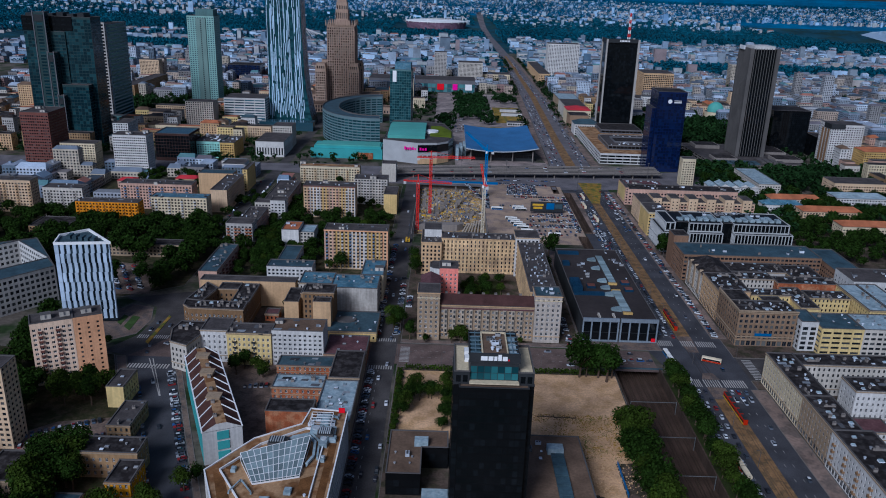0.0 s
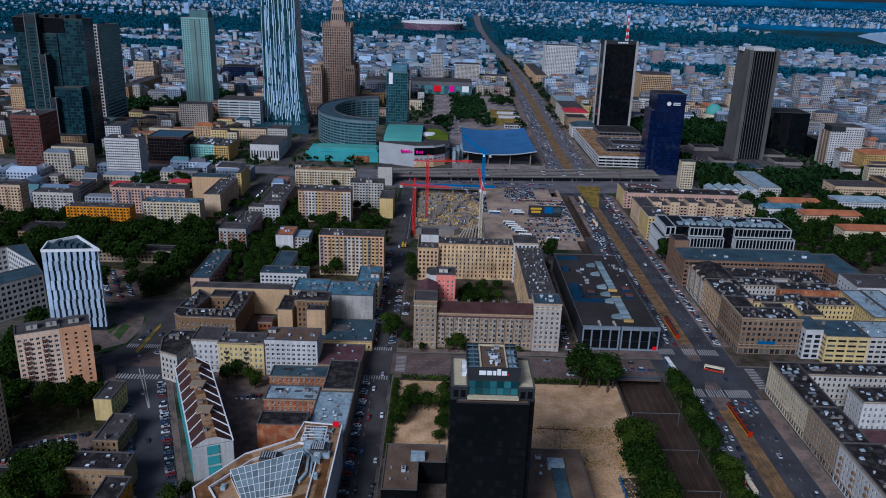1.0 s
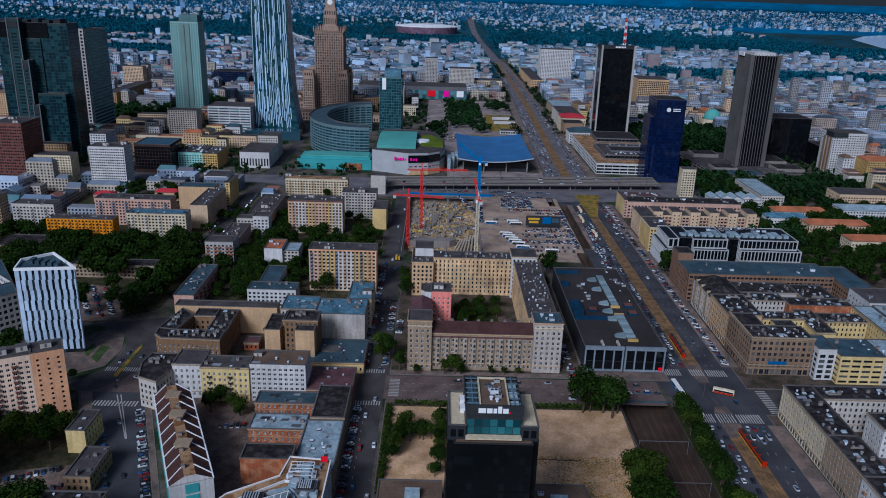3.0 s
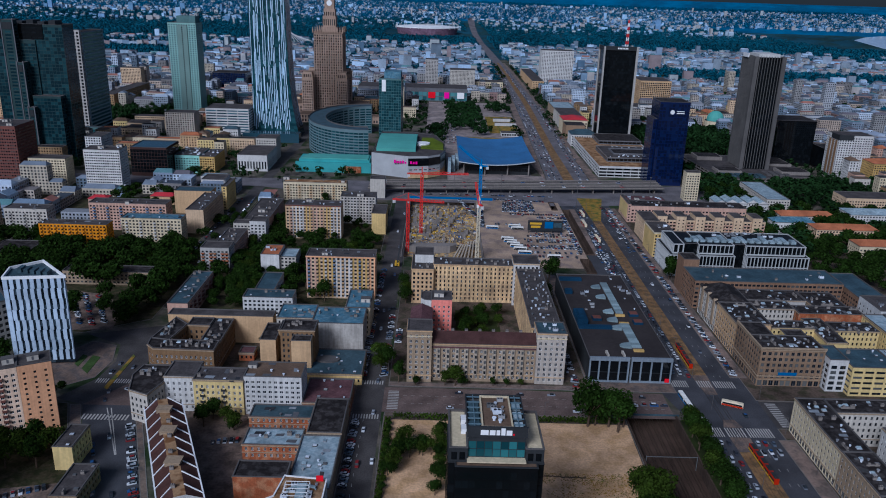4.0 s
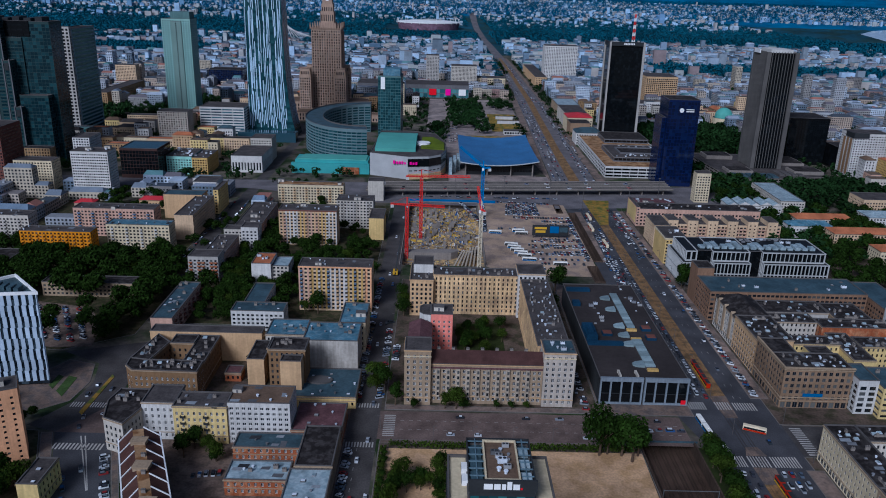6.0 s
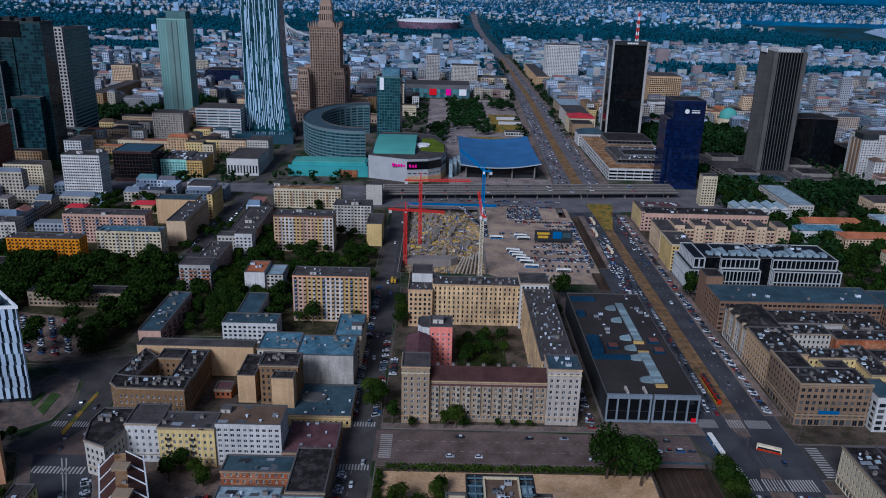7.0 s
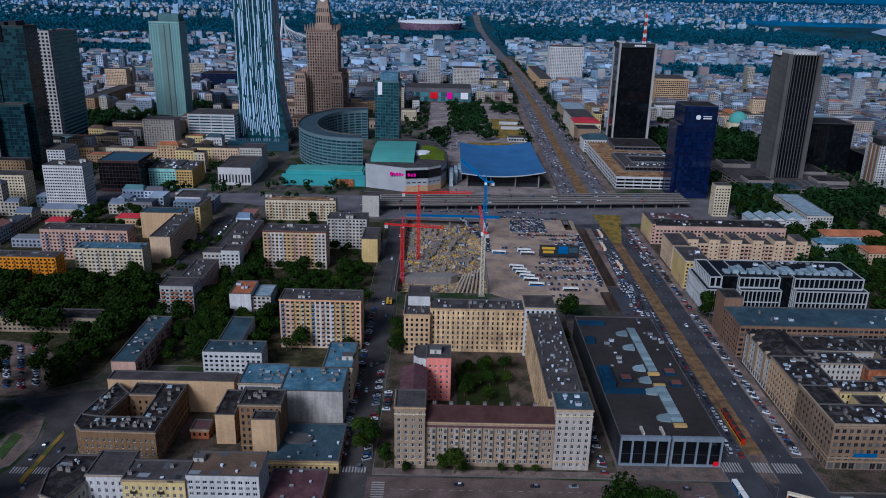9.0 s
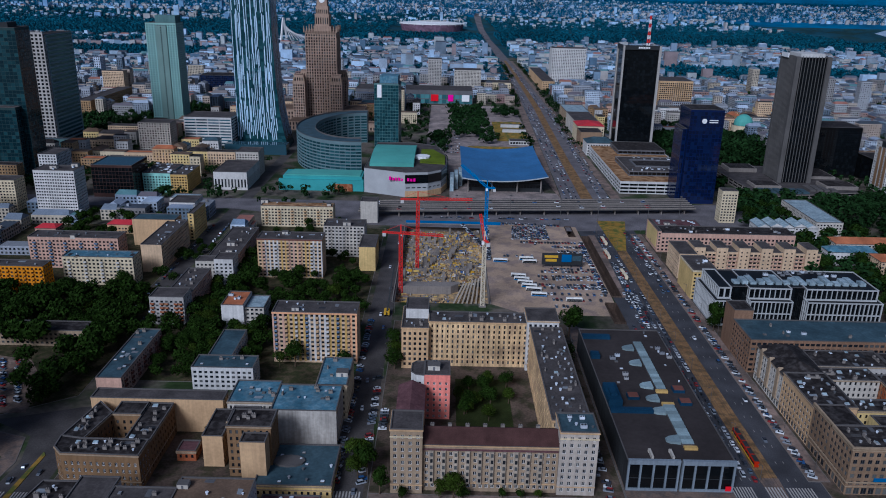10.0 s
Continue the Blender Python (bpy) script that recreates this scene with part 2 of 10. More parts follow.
M["teal_dark"] = glazing("deep teal curtain glass", (0.01, 0.035, 0.042), (0.03, 0.085, 0.095), 0.5, rough=0.15, spec=0.3)
M["rib_stone"] = surface("grey stone ribs", (0.0975, 0.0936, 0.092), var=0.15, streak=0.15)
M["twin_glass"] = glazing("deep green black curtain glass", (0.006, 0.02, 0.026), (0.02, 0.06, 0.068), 0.3, rough=0.12, spec=0.4)
M["blue_glass"] = glazing("blue curtain glass", (0.012, 0.035, 0.05), (0.06, 0.12, 0.15), 0.4, rough=0.08)
M["sky_glass"] = glazing("pale blue curtain glass", (0.02, 0.05, 0.07), (0.1, 0.22, 0.28), 0.6, rough=0.1)
M["navy_glass"] = glazing("navy curtain glass", (0.003, 0.007, 0.03), (0.006, 0.015, 0.055), 0.3, rough=0.08)
M["car_glass"] = glazing("car windows", (0.01, 0.012, 0.014), (0.02, 0.024, 0.03), 0.3, rough=0.05)
# the blue tint on town walls and roofs is haze painted into their tones
M["far_wall"] = palette("haze tinted render of many town houses", [(0.202, 0.174, 0.151), (0.28, 0.168, 0.134), (0.448, 0.358, 0.246), (0.134, 0.157, 0.179), (0.381, 0.358, 0.336), (0.493, 0.504, 0.526), (0.291, 0.302, 0.314), (0.448, 0.358, 0.269), (0.381, 0.358, 0.325), (0.56, 0.582, 0.605), (0.291, 0.258, 0.224), (0.336, 0.325, 0.325), (0.246, 0.269, 0.302), (0.426, 0.314, 0.224)], tint=(0.92, 0.98, 1.06))
M["far_roof"] = palette("haze tinted roofs of many town houses", [(0.069, 0.0736, 0.0828), (0.0978, 0.103, 0.115), (0.161, 0.172, 0.184), (0.276, 0.287, 0.31), (0.092, 0.092, 0.103), (0.391, 0.414, 0.437), (0.196, 0.161, 0.138), (0.299, 0.127, 0.0862), (0.172, 0.207, 0.241), (0.138, 0.115, 0.115), (0.218, 0.207, 0.196), (0.115, 0.196, 0.184), (0.0575, 0.0633, 0.069)], tint=(0.92, 0.98, 1.08))
M["site_mix"] = palette("building materials", [(0.36, 0.32, 0.28), (0.6, 0.58, 0.55), (0.5, 0.33, 0.08), (0.4, 0.28, 0.13), (0.1, 0.085, 0.075), (0.3, 0.27, 0.25), (0.22, 0.12, 0.06), (0.34, 0.24, 0.12), (0.05, 0.12, 0.3), (0.14, 0.12, 0.11), (0.45, 0.34, 0.18), (0.06, 0.05, 0.045), (0.55, 0.38, 0.1), (0.2, 0.17, 0.15)])
# old town and estates lie further out: more haze blue in the tint
M["mid_wall"] = palette("haze tinted render of old town houses", [(0.169, 0.182, 0.195), (0.286, 0.195, 0.169), (0.429, 0.39, 0.338), (0.117, 0.156, 0.195), (0.364, 0.39, 0.416), (0.468, 0.52, 0.585), (0.26, 0.286, 0.325), (0.429, 0.364, 0.312), (0.364, 0.364, 0.377), (0.546, 0.598, 0.65), (0.26, 0.26, 0.26), (0.338, 0.351, 0.377), (0.442, 0.351, 0.286), (0.208, 0.247, 0.286)], tint=(0.84, 0.97, 1.1))
M["estate_wall"] = palette("haze tinted panel blocks of many tones", [(0.276, 0.345, 0.437), (0.46, 0.483, 0.517), (0.575, 0.414, 0.322), (0.483, 0.46, 0.437), (0.598, 0.483, 0.391), (0.23, 0.299, 0.368), (0.575, 0.621, 0.667), (0.529, 0.391, 0.31)], tint=(0.66, 0.86, 1.05))
# horizon land and leaves: bluest and palest, with painted haze
M["horizon_land"] = surface("haze blue forest land", (0.024, 0.1, 0.175), var=0.3, fine=0.02, coarse=0.002, alt=(0.018, 0.07, 0.125), tint=(0.95, 1.0, 1.08))
M["leaf_horizon"] = surface("haze blue forest leaves", (0.025, 0.095, 0.15), spec=0.02, var=0.3, fine=0.1, coarse=0.002, island=0.2, rough=0.9, bump=0, tint=(0.95, 1.0, 1.08))


# ---- mesh tools ----
class Builder:
    """Collects quads and other faces, each with a material slot, in world metres."""

    def __init__(self):
        self.v, self.f, self.m = [], [], []

    def face(self, pts, mi=0):
        n = len(self.v)
        self.v.extend(pts)
        self.f.append(tuple(range(n, n + len(pts))))
        self.m.append(mi)

    def box(self, x0, y0, z0, x1, y1, z1, mi=0, top=None):
        n = len(self.v)
        self.v.extend([(x0, y0, z0), (x1, y0, z0), (x1, y1, z0), (x0, y1, z0), (x0, y0, z1), (x1, y0, z1), (x1, y1, z1), (x0, y1, z1)])
        for q in ((0, 1, 5, 4), (1, 2, 6, 5), (2, 3, 7, 6), (3, 0, 4, 7), (4, 5, 6, 7), (3, 2, 1, 0)):
            self.f.append(tuple(n + i for i in q))
            self.m.append(mi)
        if top is not None:
            self.m[-2] = top

    def prism(self, poly, z0, z1, mi=0, top=None, bottom=True):
        n, k = len(self.v), len(poly)
        self.v.extend([(x, y, z0) for x, y in poly] + [(x, y, z1) for x, y in poly])
        for i in range(k):
            j = (i + 1) % k
            self.f.append((n + i, n + j, n + k + j, n + k + i))
            self.m.append(mi)
        self.f.append(tuple(n + k + i for i in range(k)))
        self.m.append(mi if top is None else top)
        if bottom:
            self.f.append(tuple(n + i for i in reversed(range(k))))
            self.m.append(mi)

    def beam(self, a, b, w, mi=0):
        """A square bar from a to b."""
        a, b = Vector(a), Vector(b)
        d = (b - a).normalized()
        s = d.cross(Vector((0, 0, 1)))
        s = (Vector((1, 0, 0)) if s.length < 1e-3 else s.normalized()) * w / 2
        t = d.cross(s)
        n = len(self.v)
        for p in (a, b):
            self.v.extend([tuple(p - s - t), tuple(p + s - t), tuple(p + s + t), tuple(p - s + t)])
        for q in ((0, 1, 5, 4), (1, 2, 6, 5), (2, 3, 7, 6), (3, 0, 4, 7), (4, 5, 6, 7), (3, 2, 1, 0)):
            self.f.append(tuple(n + i for i in q))
            self.m.append(mi)

    def mesh(self, name, mats, origin=(0, 0, 0)):
        me = bpy.data.meshes.new(name)
        o = np.array(origin)
        me.from_pydata((np.array(self.v, dtype=float).reshape(-1, 3) - o).tolist(), [], self.f)
        for k in mats:
            me.materials.append(k)
        me.polygons.foreach_set("material_index", self.m)
        me.update()
        return me


def thing(name, label, category, at, group="", kind=""):
    ob = new(name)
    ob.location = at
    ob.empty_display_size = 2
    return tagged(ob, label, category, group, kind)


def part(name, b, mats, parent=None, label="", kind=""):
    """Links a Builder as one mesh under a thing; the mesh is drawn in world metres."""
    o = parent.location if parent else Vector((0, 0, 0))
    p = parent.parent if parent else None
    while p:
        o, p = o + p.location, p.parent
    ob = new(name, b.mesh(name, mats if isinstance(mats, (list, tuple)) else [mats], tuple(o)))
    if parent:
        ob.parent = parent
    return tagged(ob, label, kind=kind)


def slab(name, label, category, poly, z0, z1, mat, kind="structure"):
    b = Builder()
    b.prism(poly, z0, z1)
    return tagged(part(name, b, mat), label, category, kind=kind)


def rect(x0, y0, x1, y1):
    return [(x0, y0), (x1, y0), (x1, y1), (x0, y1)]


def ring(cx, cy, r, a0, a1, n):
    return [(cx + r * math.cos(a), cy + r * math.sin(a)) for a in np.linspace(a0, a1, n)]


def inset(poly, d):
    """The polygon moved inwards by d; counter-clockwise corners."""
    out, k = [], len(poly)
    for i in range(k):
        a, p, c = Vector(poly[i - 1]), Vector(poly[i]), Vector(poly[(i + 1) % k])
        u, w = (p - a).normalized(), (c - p).normalized()
        n1, n2 = Vector((-u.y, u.x)), Vector((-w.y, w.x))
        q = n1 + n2
        out.append(tuple(p + q * (d / max(0.3, 1 + n1.dot(n2)))))
    return out


TAKEN = []  # footprints that the loose town fabric keeps clear of


def keep_clear(poly, margin=6):
    xs, ys = [p[0] for p in poly], [p[1] for p in poly]
    TAKEN.append((min(xs) - margin, min(ys) - margin, max(xs) + margin, max(ys) + margin))


PANES = {}


def pane_mesh(w, h, frame_mat, glass_mat):
    """One window: a frame with a middle bar and two recessed panes; it faces -y."""
    key = (round(w, 1), round(h, 1), frame_mat.name, glass_mat.name)
    if key not in PANES:
        b, f = Builder(), 0.1
        w, h = key[0], key[1]
        for x0, z0, x1, z1 in ((-w / 2, 0, w / 2, f), (-w / 2, h - f, w / 2, h), (-w / 2, f, -w / 2 + f, h - f), (w / 2 - f, f, w / 2, h - f), (-f / 2, f, f / 2, h - f)):
            b.face([(x0, -0.06, z0), (x1, -0.06, z0), (x1, -0.06, z1), (x0, -0.06, z1)], 0)
        b.face([(-w / 2, 0, 0), (w / 2, 0, 0), (w / 2, 0, h), (-w / 2, 0, h)], 1)
        PANES[key] = b.mesh("window", [frame_mat, glass_mat])
    return PANES[key]


def facade(wall, panes, singles, a, b, z0, z1, storey, bay, ww, wh, sill, recess, ground, margin=0.0, shop=False):
    """One outer wall from a to b with real window recesses; the outside lies to the right of a-b."""
    a, b = Vector((*a, 0)), Vector((*b, 0))
    L = (b - a).length
    u = (b - a) / L
    n_in = Vector((-u.y, u.x, 0)) * recess

    def P(s, z, deep=False):
        q = a + u * s + (n_in if deep else Vector((0, 0, 0)))
        return (q.x, q.y, z)

    usable = L - 2 * margin
    n = int(round(usable / bay))
    rows = int((z1 - z0 - ground - 0.6) / storey)
    if n < 1 or rows < 1:
        wall.face([P(0, z0), P(L, z0), P(L, z1), P(0, z1)])
        return []
    bw = usable / n
    w = min(ww, bw * 0.94)
    cells, zb = [], z0
    for j in range(rows):
        v0 = z0 + ground + j * storey + sill
        v1 = min(v0 + wh, z0 + ground + (j + 1) * storey - 0.05)
        w = min(ww, bw * 0.94)
        if shop and j == 0:
            v0, w = z0 + ground * 0.5, bw * 0.76
        wall.face([P(0, zb), P(L, zb), P(L, v0), P(0, v0)])
        s = 0.0
        for i in range(n):
            s0 = margin + (i + 0.5) * bw - w / 2
            s1 = s0 + w
            wall.face([P(s, v0), P(s0, v0), P(s0, v1), P(s, v1)])
            wall.face([P(s0, v0), P(s1, v0), P(s1, v0, 1), P(s0, v0, 1)])
            wall.face([P(s0, v1, 1), P(s1, v1, 1), P(s1, v1), P(s0, v1)])
            wall.face([P(s0, v0), P(s0, v0, 1), P(s0, v1, 1), P(s0, v1)])
            wall.face([P(s1, v0, 1), P(s1, v0), P(s1, v1), P(s1, v1, 1)])
            if singles is None:
                panes.face([P(s0, v0, 1), P(s1, v0, 1), P(s1, v1, 1), P(s0, v1, 1)])
            else:
                q = P((s0 + s1) / 2, v0, 1)
                singles.append((q, math.atan2(u.y, u.x), w, v1 - v0))
            cells.append((i, j, P((s0 + s1) / 2, v0), math.atan2(u.y, u.x)))
            s = s1
        wall.face([P(s, v0), P(L, v0), P(L, v1), P(s, v1)])
        zb = v1
    wall.face([P(0, zb), P(L, zb), P(L, z1), P(0, z1)])
    return cells


BALCONY = {}


def balcony_mesh(w, mat):
    key = (w, mat.name)
    if key not in BALCONY:
        b = Builder()
        b.box(-w / 2, -1.2, -0.15, w / 2, 0, 0.0)
        b.box(-w / 2, -1.2, 0.0, w / 2, -1.12, 1.05)
        b.box(-w / 2, -1.12, 0.0, -w / 2 + 0.08, 0, 1.05)
        b.box(w / 2 - 0.08, -1.12, 0.0, w / 2, 0, 1.05)
        BALCONY[key] = b.mesh("balcony", [mat])
    return BALCONY[key]


def wing(parent, poly, h, z0=0.0, cornice=None, wall="beige", roof="bitumen", storey=3.1, bay=3.2, win=(1.5, 1.6), sill=0.9, recess=0.25, ground=0.3, each=False, glass="glass",
         frame_mat="white_paint", roof_kind="flat", parapet=0.6, blind=(), balcony=None, coping="coping", margin=0.4, rise=4.0, clear=True, shop=False):
    """A building's volume: walls with recessed windows, panes, and a roof with its parapet. blind: edges with no window."""
    if clear:
        keep_clear(poly)
    wb, pb, singles = Builder(), Builder(), ([] if each else None)
    k = len(poly)
    balconies = []
    for i in range(k):
        a, b = poly[i], poly[(i + 1) % k]
        if i in blind:
            wb.face([(*a, z0), (*b, z0), (*b, h), (*a, h)])
            continue
        ux, uy = b[0] - a[0], b[1] - a[1]
        ln = math.hypot(ux, uy)
        open_side = -ux / ln < -0.3 or (uy / ln) * (20 - (a[0] + b[0]) / 2) > 40 * 0.3
        cells = facade(wb, pb, singles if open_side else None, a, b, z0, h, storey, bay, win[0], win[1], sill, recess, ground, margin, shop)
        if balcony and i in balcony.get("edges", (0,)):
            for c in cells:
                if c[0] % balcony["every"] in balcony["at"] and c[1] > 0:
                    balconies.append(c)
    part("wall", wb, M[wall], parent)
    if pb.f:
        part("window_panes", pb, M[glass], parent, kind="stuff")
    for q, ang, w, hh in singles or ():
        me = pane_mesh(w, hh, M[frame_mat], M[glass + "_one"] if glass == "glass" else M[glass])
        ob = new("window", me)
        ob.parent = parent
        ob.matrix_local = Matrix.Translation(Vector(q) - parent.location) @ Matrix.Rotation(ang, 4, "Z")
    for i, j, q, ang in balconies:
        ob = new("balcony", balcony_mesh(balcony.get("w", 2.6), M[balcony["mat"] if isinstance(balcony["mat"], str) else balcony["mat"][i // balcony["every"] % len(balcony["mat"])]]))
        ob.parent = parent
        ob.matrix_local = Matrix.Translation(Vector((q[0], q[1], q[2] - sill)) - parent.location) @ Matrix.Rotation(ang, 4, "Z")
    if cornice:
        for nm, zc, dp, th in (("cornice", h - 1.1, 0.4, 0.5), ("string_course", z0 + ground + storey - 0.15, 0.22, 0.35)):
            cb = Builder()
            oc = inset(poly, -dp)
            for i in range(k):
                j = (i + 1) % k
                if i in blind:
                    continue
                cb.face([(*oc[i], zc), (*oc[j], zc), (*oc[j], zc + th), (*oc[i], zc + th)])
                cb.face([(*oc[i], zc + th), (*oc[j], zc + th), (*poly[j], zc + th), (*poly[i], zc + th)])
                cb.face([(*poly[i], zc), (*poly[j], zc), (*oc[j], zc), (*oc[i], zc)])
            part(nm, cb, M[cornice], parent)
    rb = Builder()
    if roof_kind == "flat":
        inner = inset(poly, 0.45)
        out2 = inset(poly, -0.12)
        for i in range(k):
            j = (i + 1) % k
            rb.face([(*out2[i], h), (*out2[j], h), (*inner[j], h), (*inner[i], h)], 1)
            rb.face([(*poly[i], h - 0.35), (*poly[j], h - 0.35), (*out2[j], h - 0.35), (*out2[i], h - 0.35)], 1)
            rb.face([(*out2[i], h - 0.35), (*out2[j], h - 0.35), (*out2[j], h), (*out2[i], h)], 1)
            rb.face([(*inner[i], h), (*inner[j], h), (*inner[j], h - parapet), (*inner[i], h - parapet)], 1)
        rb.face([(*p, h - parapet) for p in inner], 0)
    elif roof_kind == "gable" or roof_kind == "hip":
        e = inset(poly, -0.5)
        d01, d12 = (Vector(poly[1]) - Vector(poly[0])).length, (Vector(poly[2]) - Vector(poly[1])).length
        if d01 < d12:
            e = e[1:] + e[:1]
        A, B, C, D = [Vector(p) for p in e]
        cut = (0.32 * (D - A).length / (B - A).length) if roof_kind == "hip" else 0.0
        r0, r1 = (A + D) / 2, (B + C) / 2
        r0, r1 = r0 + (r1 - r0) * cut, r1 + (r0 - r1) * cut
        zt = h + rise
        T = lambda p, z: (p.x, p.y, z)
        rb.face([T(A, h), T(B, h), T(r1, zt), T(r0, zt)])
        rb.face([T(C, h), T(D, h), T(r0, zt), T(r1, zt)])
        gm = 0 if roof_kind == "hip" else 2
        rb.face([T(B, h), T(C, h), T(r1, zt)], gm)
        rb.face([T(D, h), T(A, h), T(r0, zt)], gm)
        rb.face([T(A, h - 0.3), T(B, h - 0.3), T(B, h), T(A, h)], 1)
        rb.face([T(B, h - 0.3), T(C, h - 0.3), T(C, h), T(B, h)], 1)
        rb.face([T(C, h - 0.3), T(D, h - 0.3), T(D, h), T(C, h)], 1)
        rb.face([T(D, h - 0.3), T(A, h - 0.3), T(A, h), T(D, h)], 1)
        rb.face([T(D, h - 0.3), T(C, h - 0.3), T(B, h - 0.3), T(A, h - 0.3)], 1)
    part("roof", rb, [M[roof], M[coping], M[wall]], parent)


def house(name, label, poly, h, category="building", group="", **kw):
    """A building of one volume."""
    c = np.mean(np.array(poly), axis=0)
    t = thing(name, label, category, (float(c[0]), float(c[1]), kw.get("z0", 0.0)), group)
    wing(t, poly, h, **kw)
    return t


FIT = {}


def fitting(kind):
    """Shared meshes of small roof fittings, standing on z = 0."""
    if kind in FIT:
        return FIT[kind]
    b = Builder()
    if kind == "chimney":
        b.box(-0.9, -0.4, -0.8, 0.9, 0.4, 1.5, 0)
        b.box(-1.02, -0.52, 1.5, 1.02, 0.52, 1.68, 1)
        b.box(-0.6, -0.2, 1.68, -0.2, 0.2, 2.05, 0)
        b.box(0.2, -0.2, 1.68, 0.6, 0.2, 2.05, 0)
        FIT[kind] = b.mesh(kind, [M["concrete"], M["coping"]])
    elif kind == "vent":
        b.prism([(0.4 * math.cos(a), 0.4 * math.sin(a)) for a in np.linspace(0, 2 * math.pi, 9)[:-1]], -0.8, 0.7)
        b.prism([(0.62 * math.cos(a), 0.62 * math.sin(a)) for a in np.linspace(0, 2 * math.pi, 9)[:-1]], 0.7, 1.0)
        FIT[kind] = b.mesh(kind, [M["vent_tone"]])
    elif kind == "roof_hatch":
        b.prism(rect(-0.9, -0.7, 0.9, 0.7), -0.8, 0.45, 0)
        b.prism(inset(rect(-0.9, -0.7, 0.9, 0.7), 0.12), 0.45, 0.62, 1)
        FIT[kind] = b.mesh(kind, [M["coping"], M["vent_tone"]])
    elif kind == "air_unit":
        b.box(-1.3, -0.8, 0.2, 1.3, 0.8, 1.5, 0)
        b.box(-1.2, -0.7, -0.8, -1.0, 0.7, 0.2, 1), b.box(1.0, -0.7, -0.8, 1.2, 0.7, 0.2, 1)
        b.prism([(-0.6 + 0.5 * math.cos(a), 0.5 * math.sin(a)) for a in np.linspace(0, 2 * math.pi, 9)[:-1]], 1.5, 1.62, 1)
        b.prism([(0.6 + 0.5 * math.cos(a), 0.5 * math.sin(a)) for a in np.linspace(0, 2 * math.pi, 9)[:-1]], 1.5, 1.62, 1)
        FIT[kind] = b.mesh(kind, [M["vent_tone"], M["dark_metal"]])
    elif kind == "felt_patch":
        b.prism([(-2.4, -1.1), (1.9, -1.4), (2.3, 1.2), (-2.0, 1.0)], -0.05, 0.07)
        FIT[kind] = b.mesh(kind, [M["patch_tone"]])
    elif kind == "fire_wall":
        b.box(-3.6, -0.22, -0.8, 3.6, 0.22, 1.1, 0)
        b.box(-3.7, -0.32, 1.1, 3.7, 0.32, 1.25, 1)
        b.box(-2.8, -0.4, -0.8, -1.6, 0.4, 1.9, 0), b.box(1.2, -0.4, -0.8, 2.6, 0.4, 1.9, 0)
        FIT[kind] = b.mesh(kind, [M["concrete"], M["coping"]])
    elif kind == "skylight":
        b.prism(rect(-1.1, -0.8, 1.1, 0.8), -0.4, 0.3, 0)
        b.face([(-1.0, -0.7, 0.32), (1.0, -0.7, 0.32), (1.0, 0.7, 0.75), (-1.0, 0.7, 0.75)], 1)
        b.face([(1.0, 0.7, 0.3), (-1.0, 0.7, 0.3), (-1.0, 0.7, 0.75), (1.0, 0.7, 0.75)], 0)
        b.face([(-1.0, 0.7, 0.3), (-1.0, -0.7, 0.3), (-1.0, -0.7, 0.32), (-1.0, 0.7, 0.75)], 0)
        b.face([(1.0, -0.7, 0.3), (1.0, 0.7, 0.3), (1.0, 0.7, 0.75), (1.0, -0.7, 0.32)], 0)
        FIT[kind] = b.mesh(kind, [M["vent_tone"], M["pale_roof"]])
    elif kind == "lift_house":
        b.box(-2.6, -2.0, -0.8, 2.6, 2.0, 2.3, 0)
        b.box(-2.75, -2.15, 2.3, 2.75, 2.15, 2.5, 1)
        b.box(-0.5, -2.06, 0.0, 0.5, -2.0, 1.9, 2)
        FIT[kind] = b.mesh(kind, [M["off_white"], M["coping"], M["dark_grey"]])
    return FIT[kind]


def fit_roof(parent, x0, y0, x1, y1, z, counts, seed):
    """Scatters fittings over a stretch of flat roof; z is the roof's surface."""
    rng = random.Random(seed)
    spots = []
    for kind, n in counts.items():
        for _ in range(n):
            for _try in range(12):
                x, y = rng.uniform(x0 + 1.5, x1 - 1.5), rng.uniform(y0 + 1.5, y1 - 1.5)
                if all(abs(x - a) + abs(y - b) > 3.2 for a, b in spots):
                    break
            spots.append((x, y))
            ob = new(kind, fitting(kind))
            ob.parent = parent
            s = rng.uniform(0.8, 1.25)
            ob.matrix_local = Matrix.Translation(Vector((x, y, z)) - parent.location) @ Matrix.Rotation(rng.choice((0, 0, math.pi / 2)) + rng.uniform(-0.04, 0.04), 4, "Z") @ Matrix.Scale(s, 4)


def quads(name, verts, mats, mi=None, label="", category="", kind="stuff"):
    """One mesh out of an array of quads (n, 4, 3)."""
    n = len(verts)
    me = bpy.data.meshes.new(name)
    me.vertices.add(n * 4)
    me.vertices.foreach_set("co", np.ascontiguousarray(verts, dtype=np.float32).ravel())
    me.loops.add(n * 4)
    me.loops.foreach_set("vertex_index", np.arange(n * 4, dtype=np.int32))
    me.polygons.add(n)
    me.polygons.foreach_set("loop_start", np.arange(0, n * 4, 4, dtype=np.int32))
    for k in mats:
        me.materials.append(k)
    if mi is not None:
        me.polygons.foreach_set("material_index", np.ascontiguousarray(mi, dtype=np.int32))
    me.update(calc_edges=True)
    return tagged(new(name, me), label, category, kind=kind)


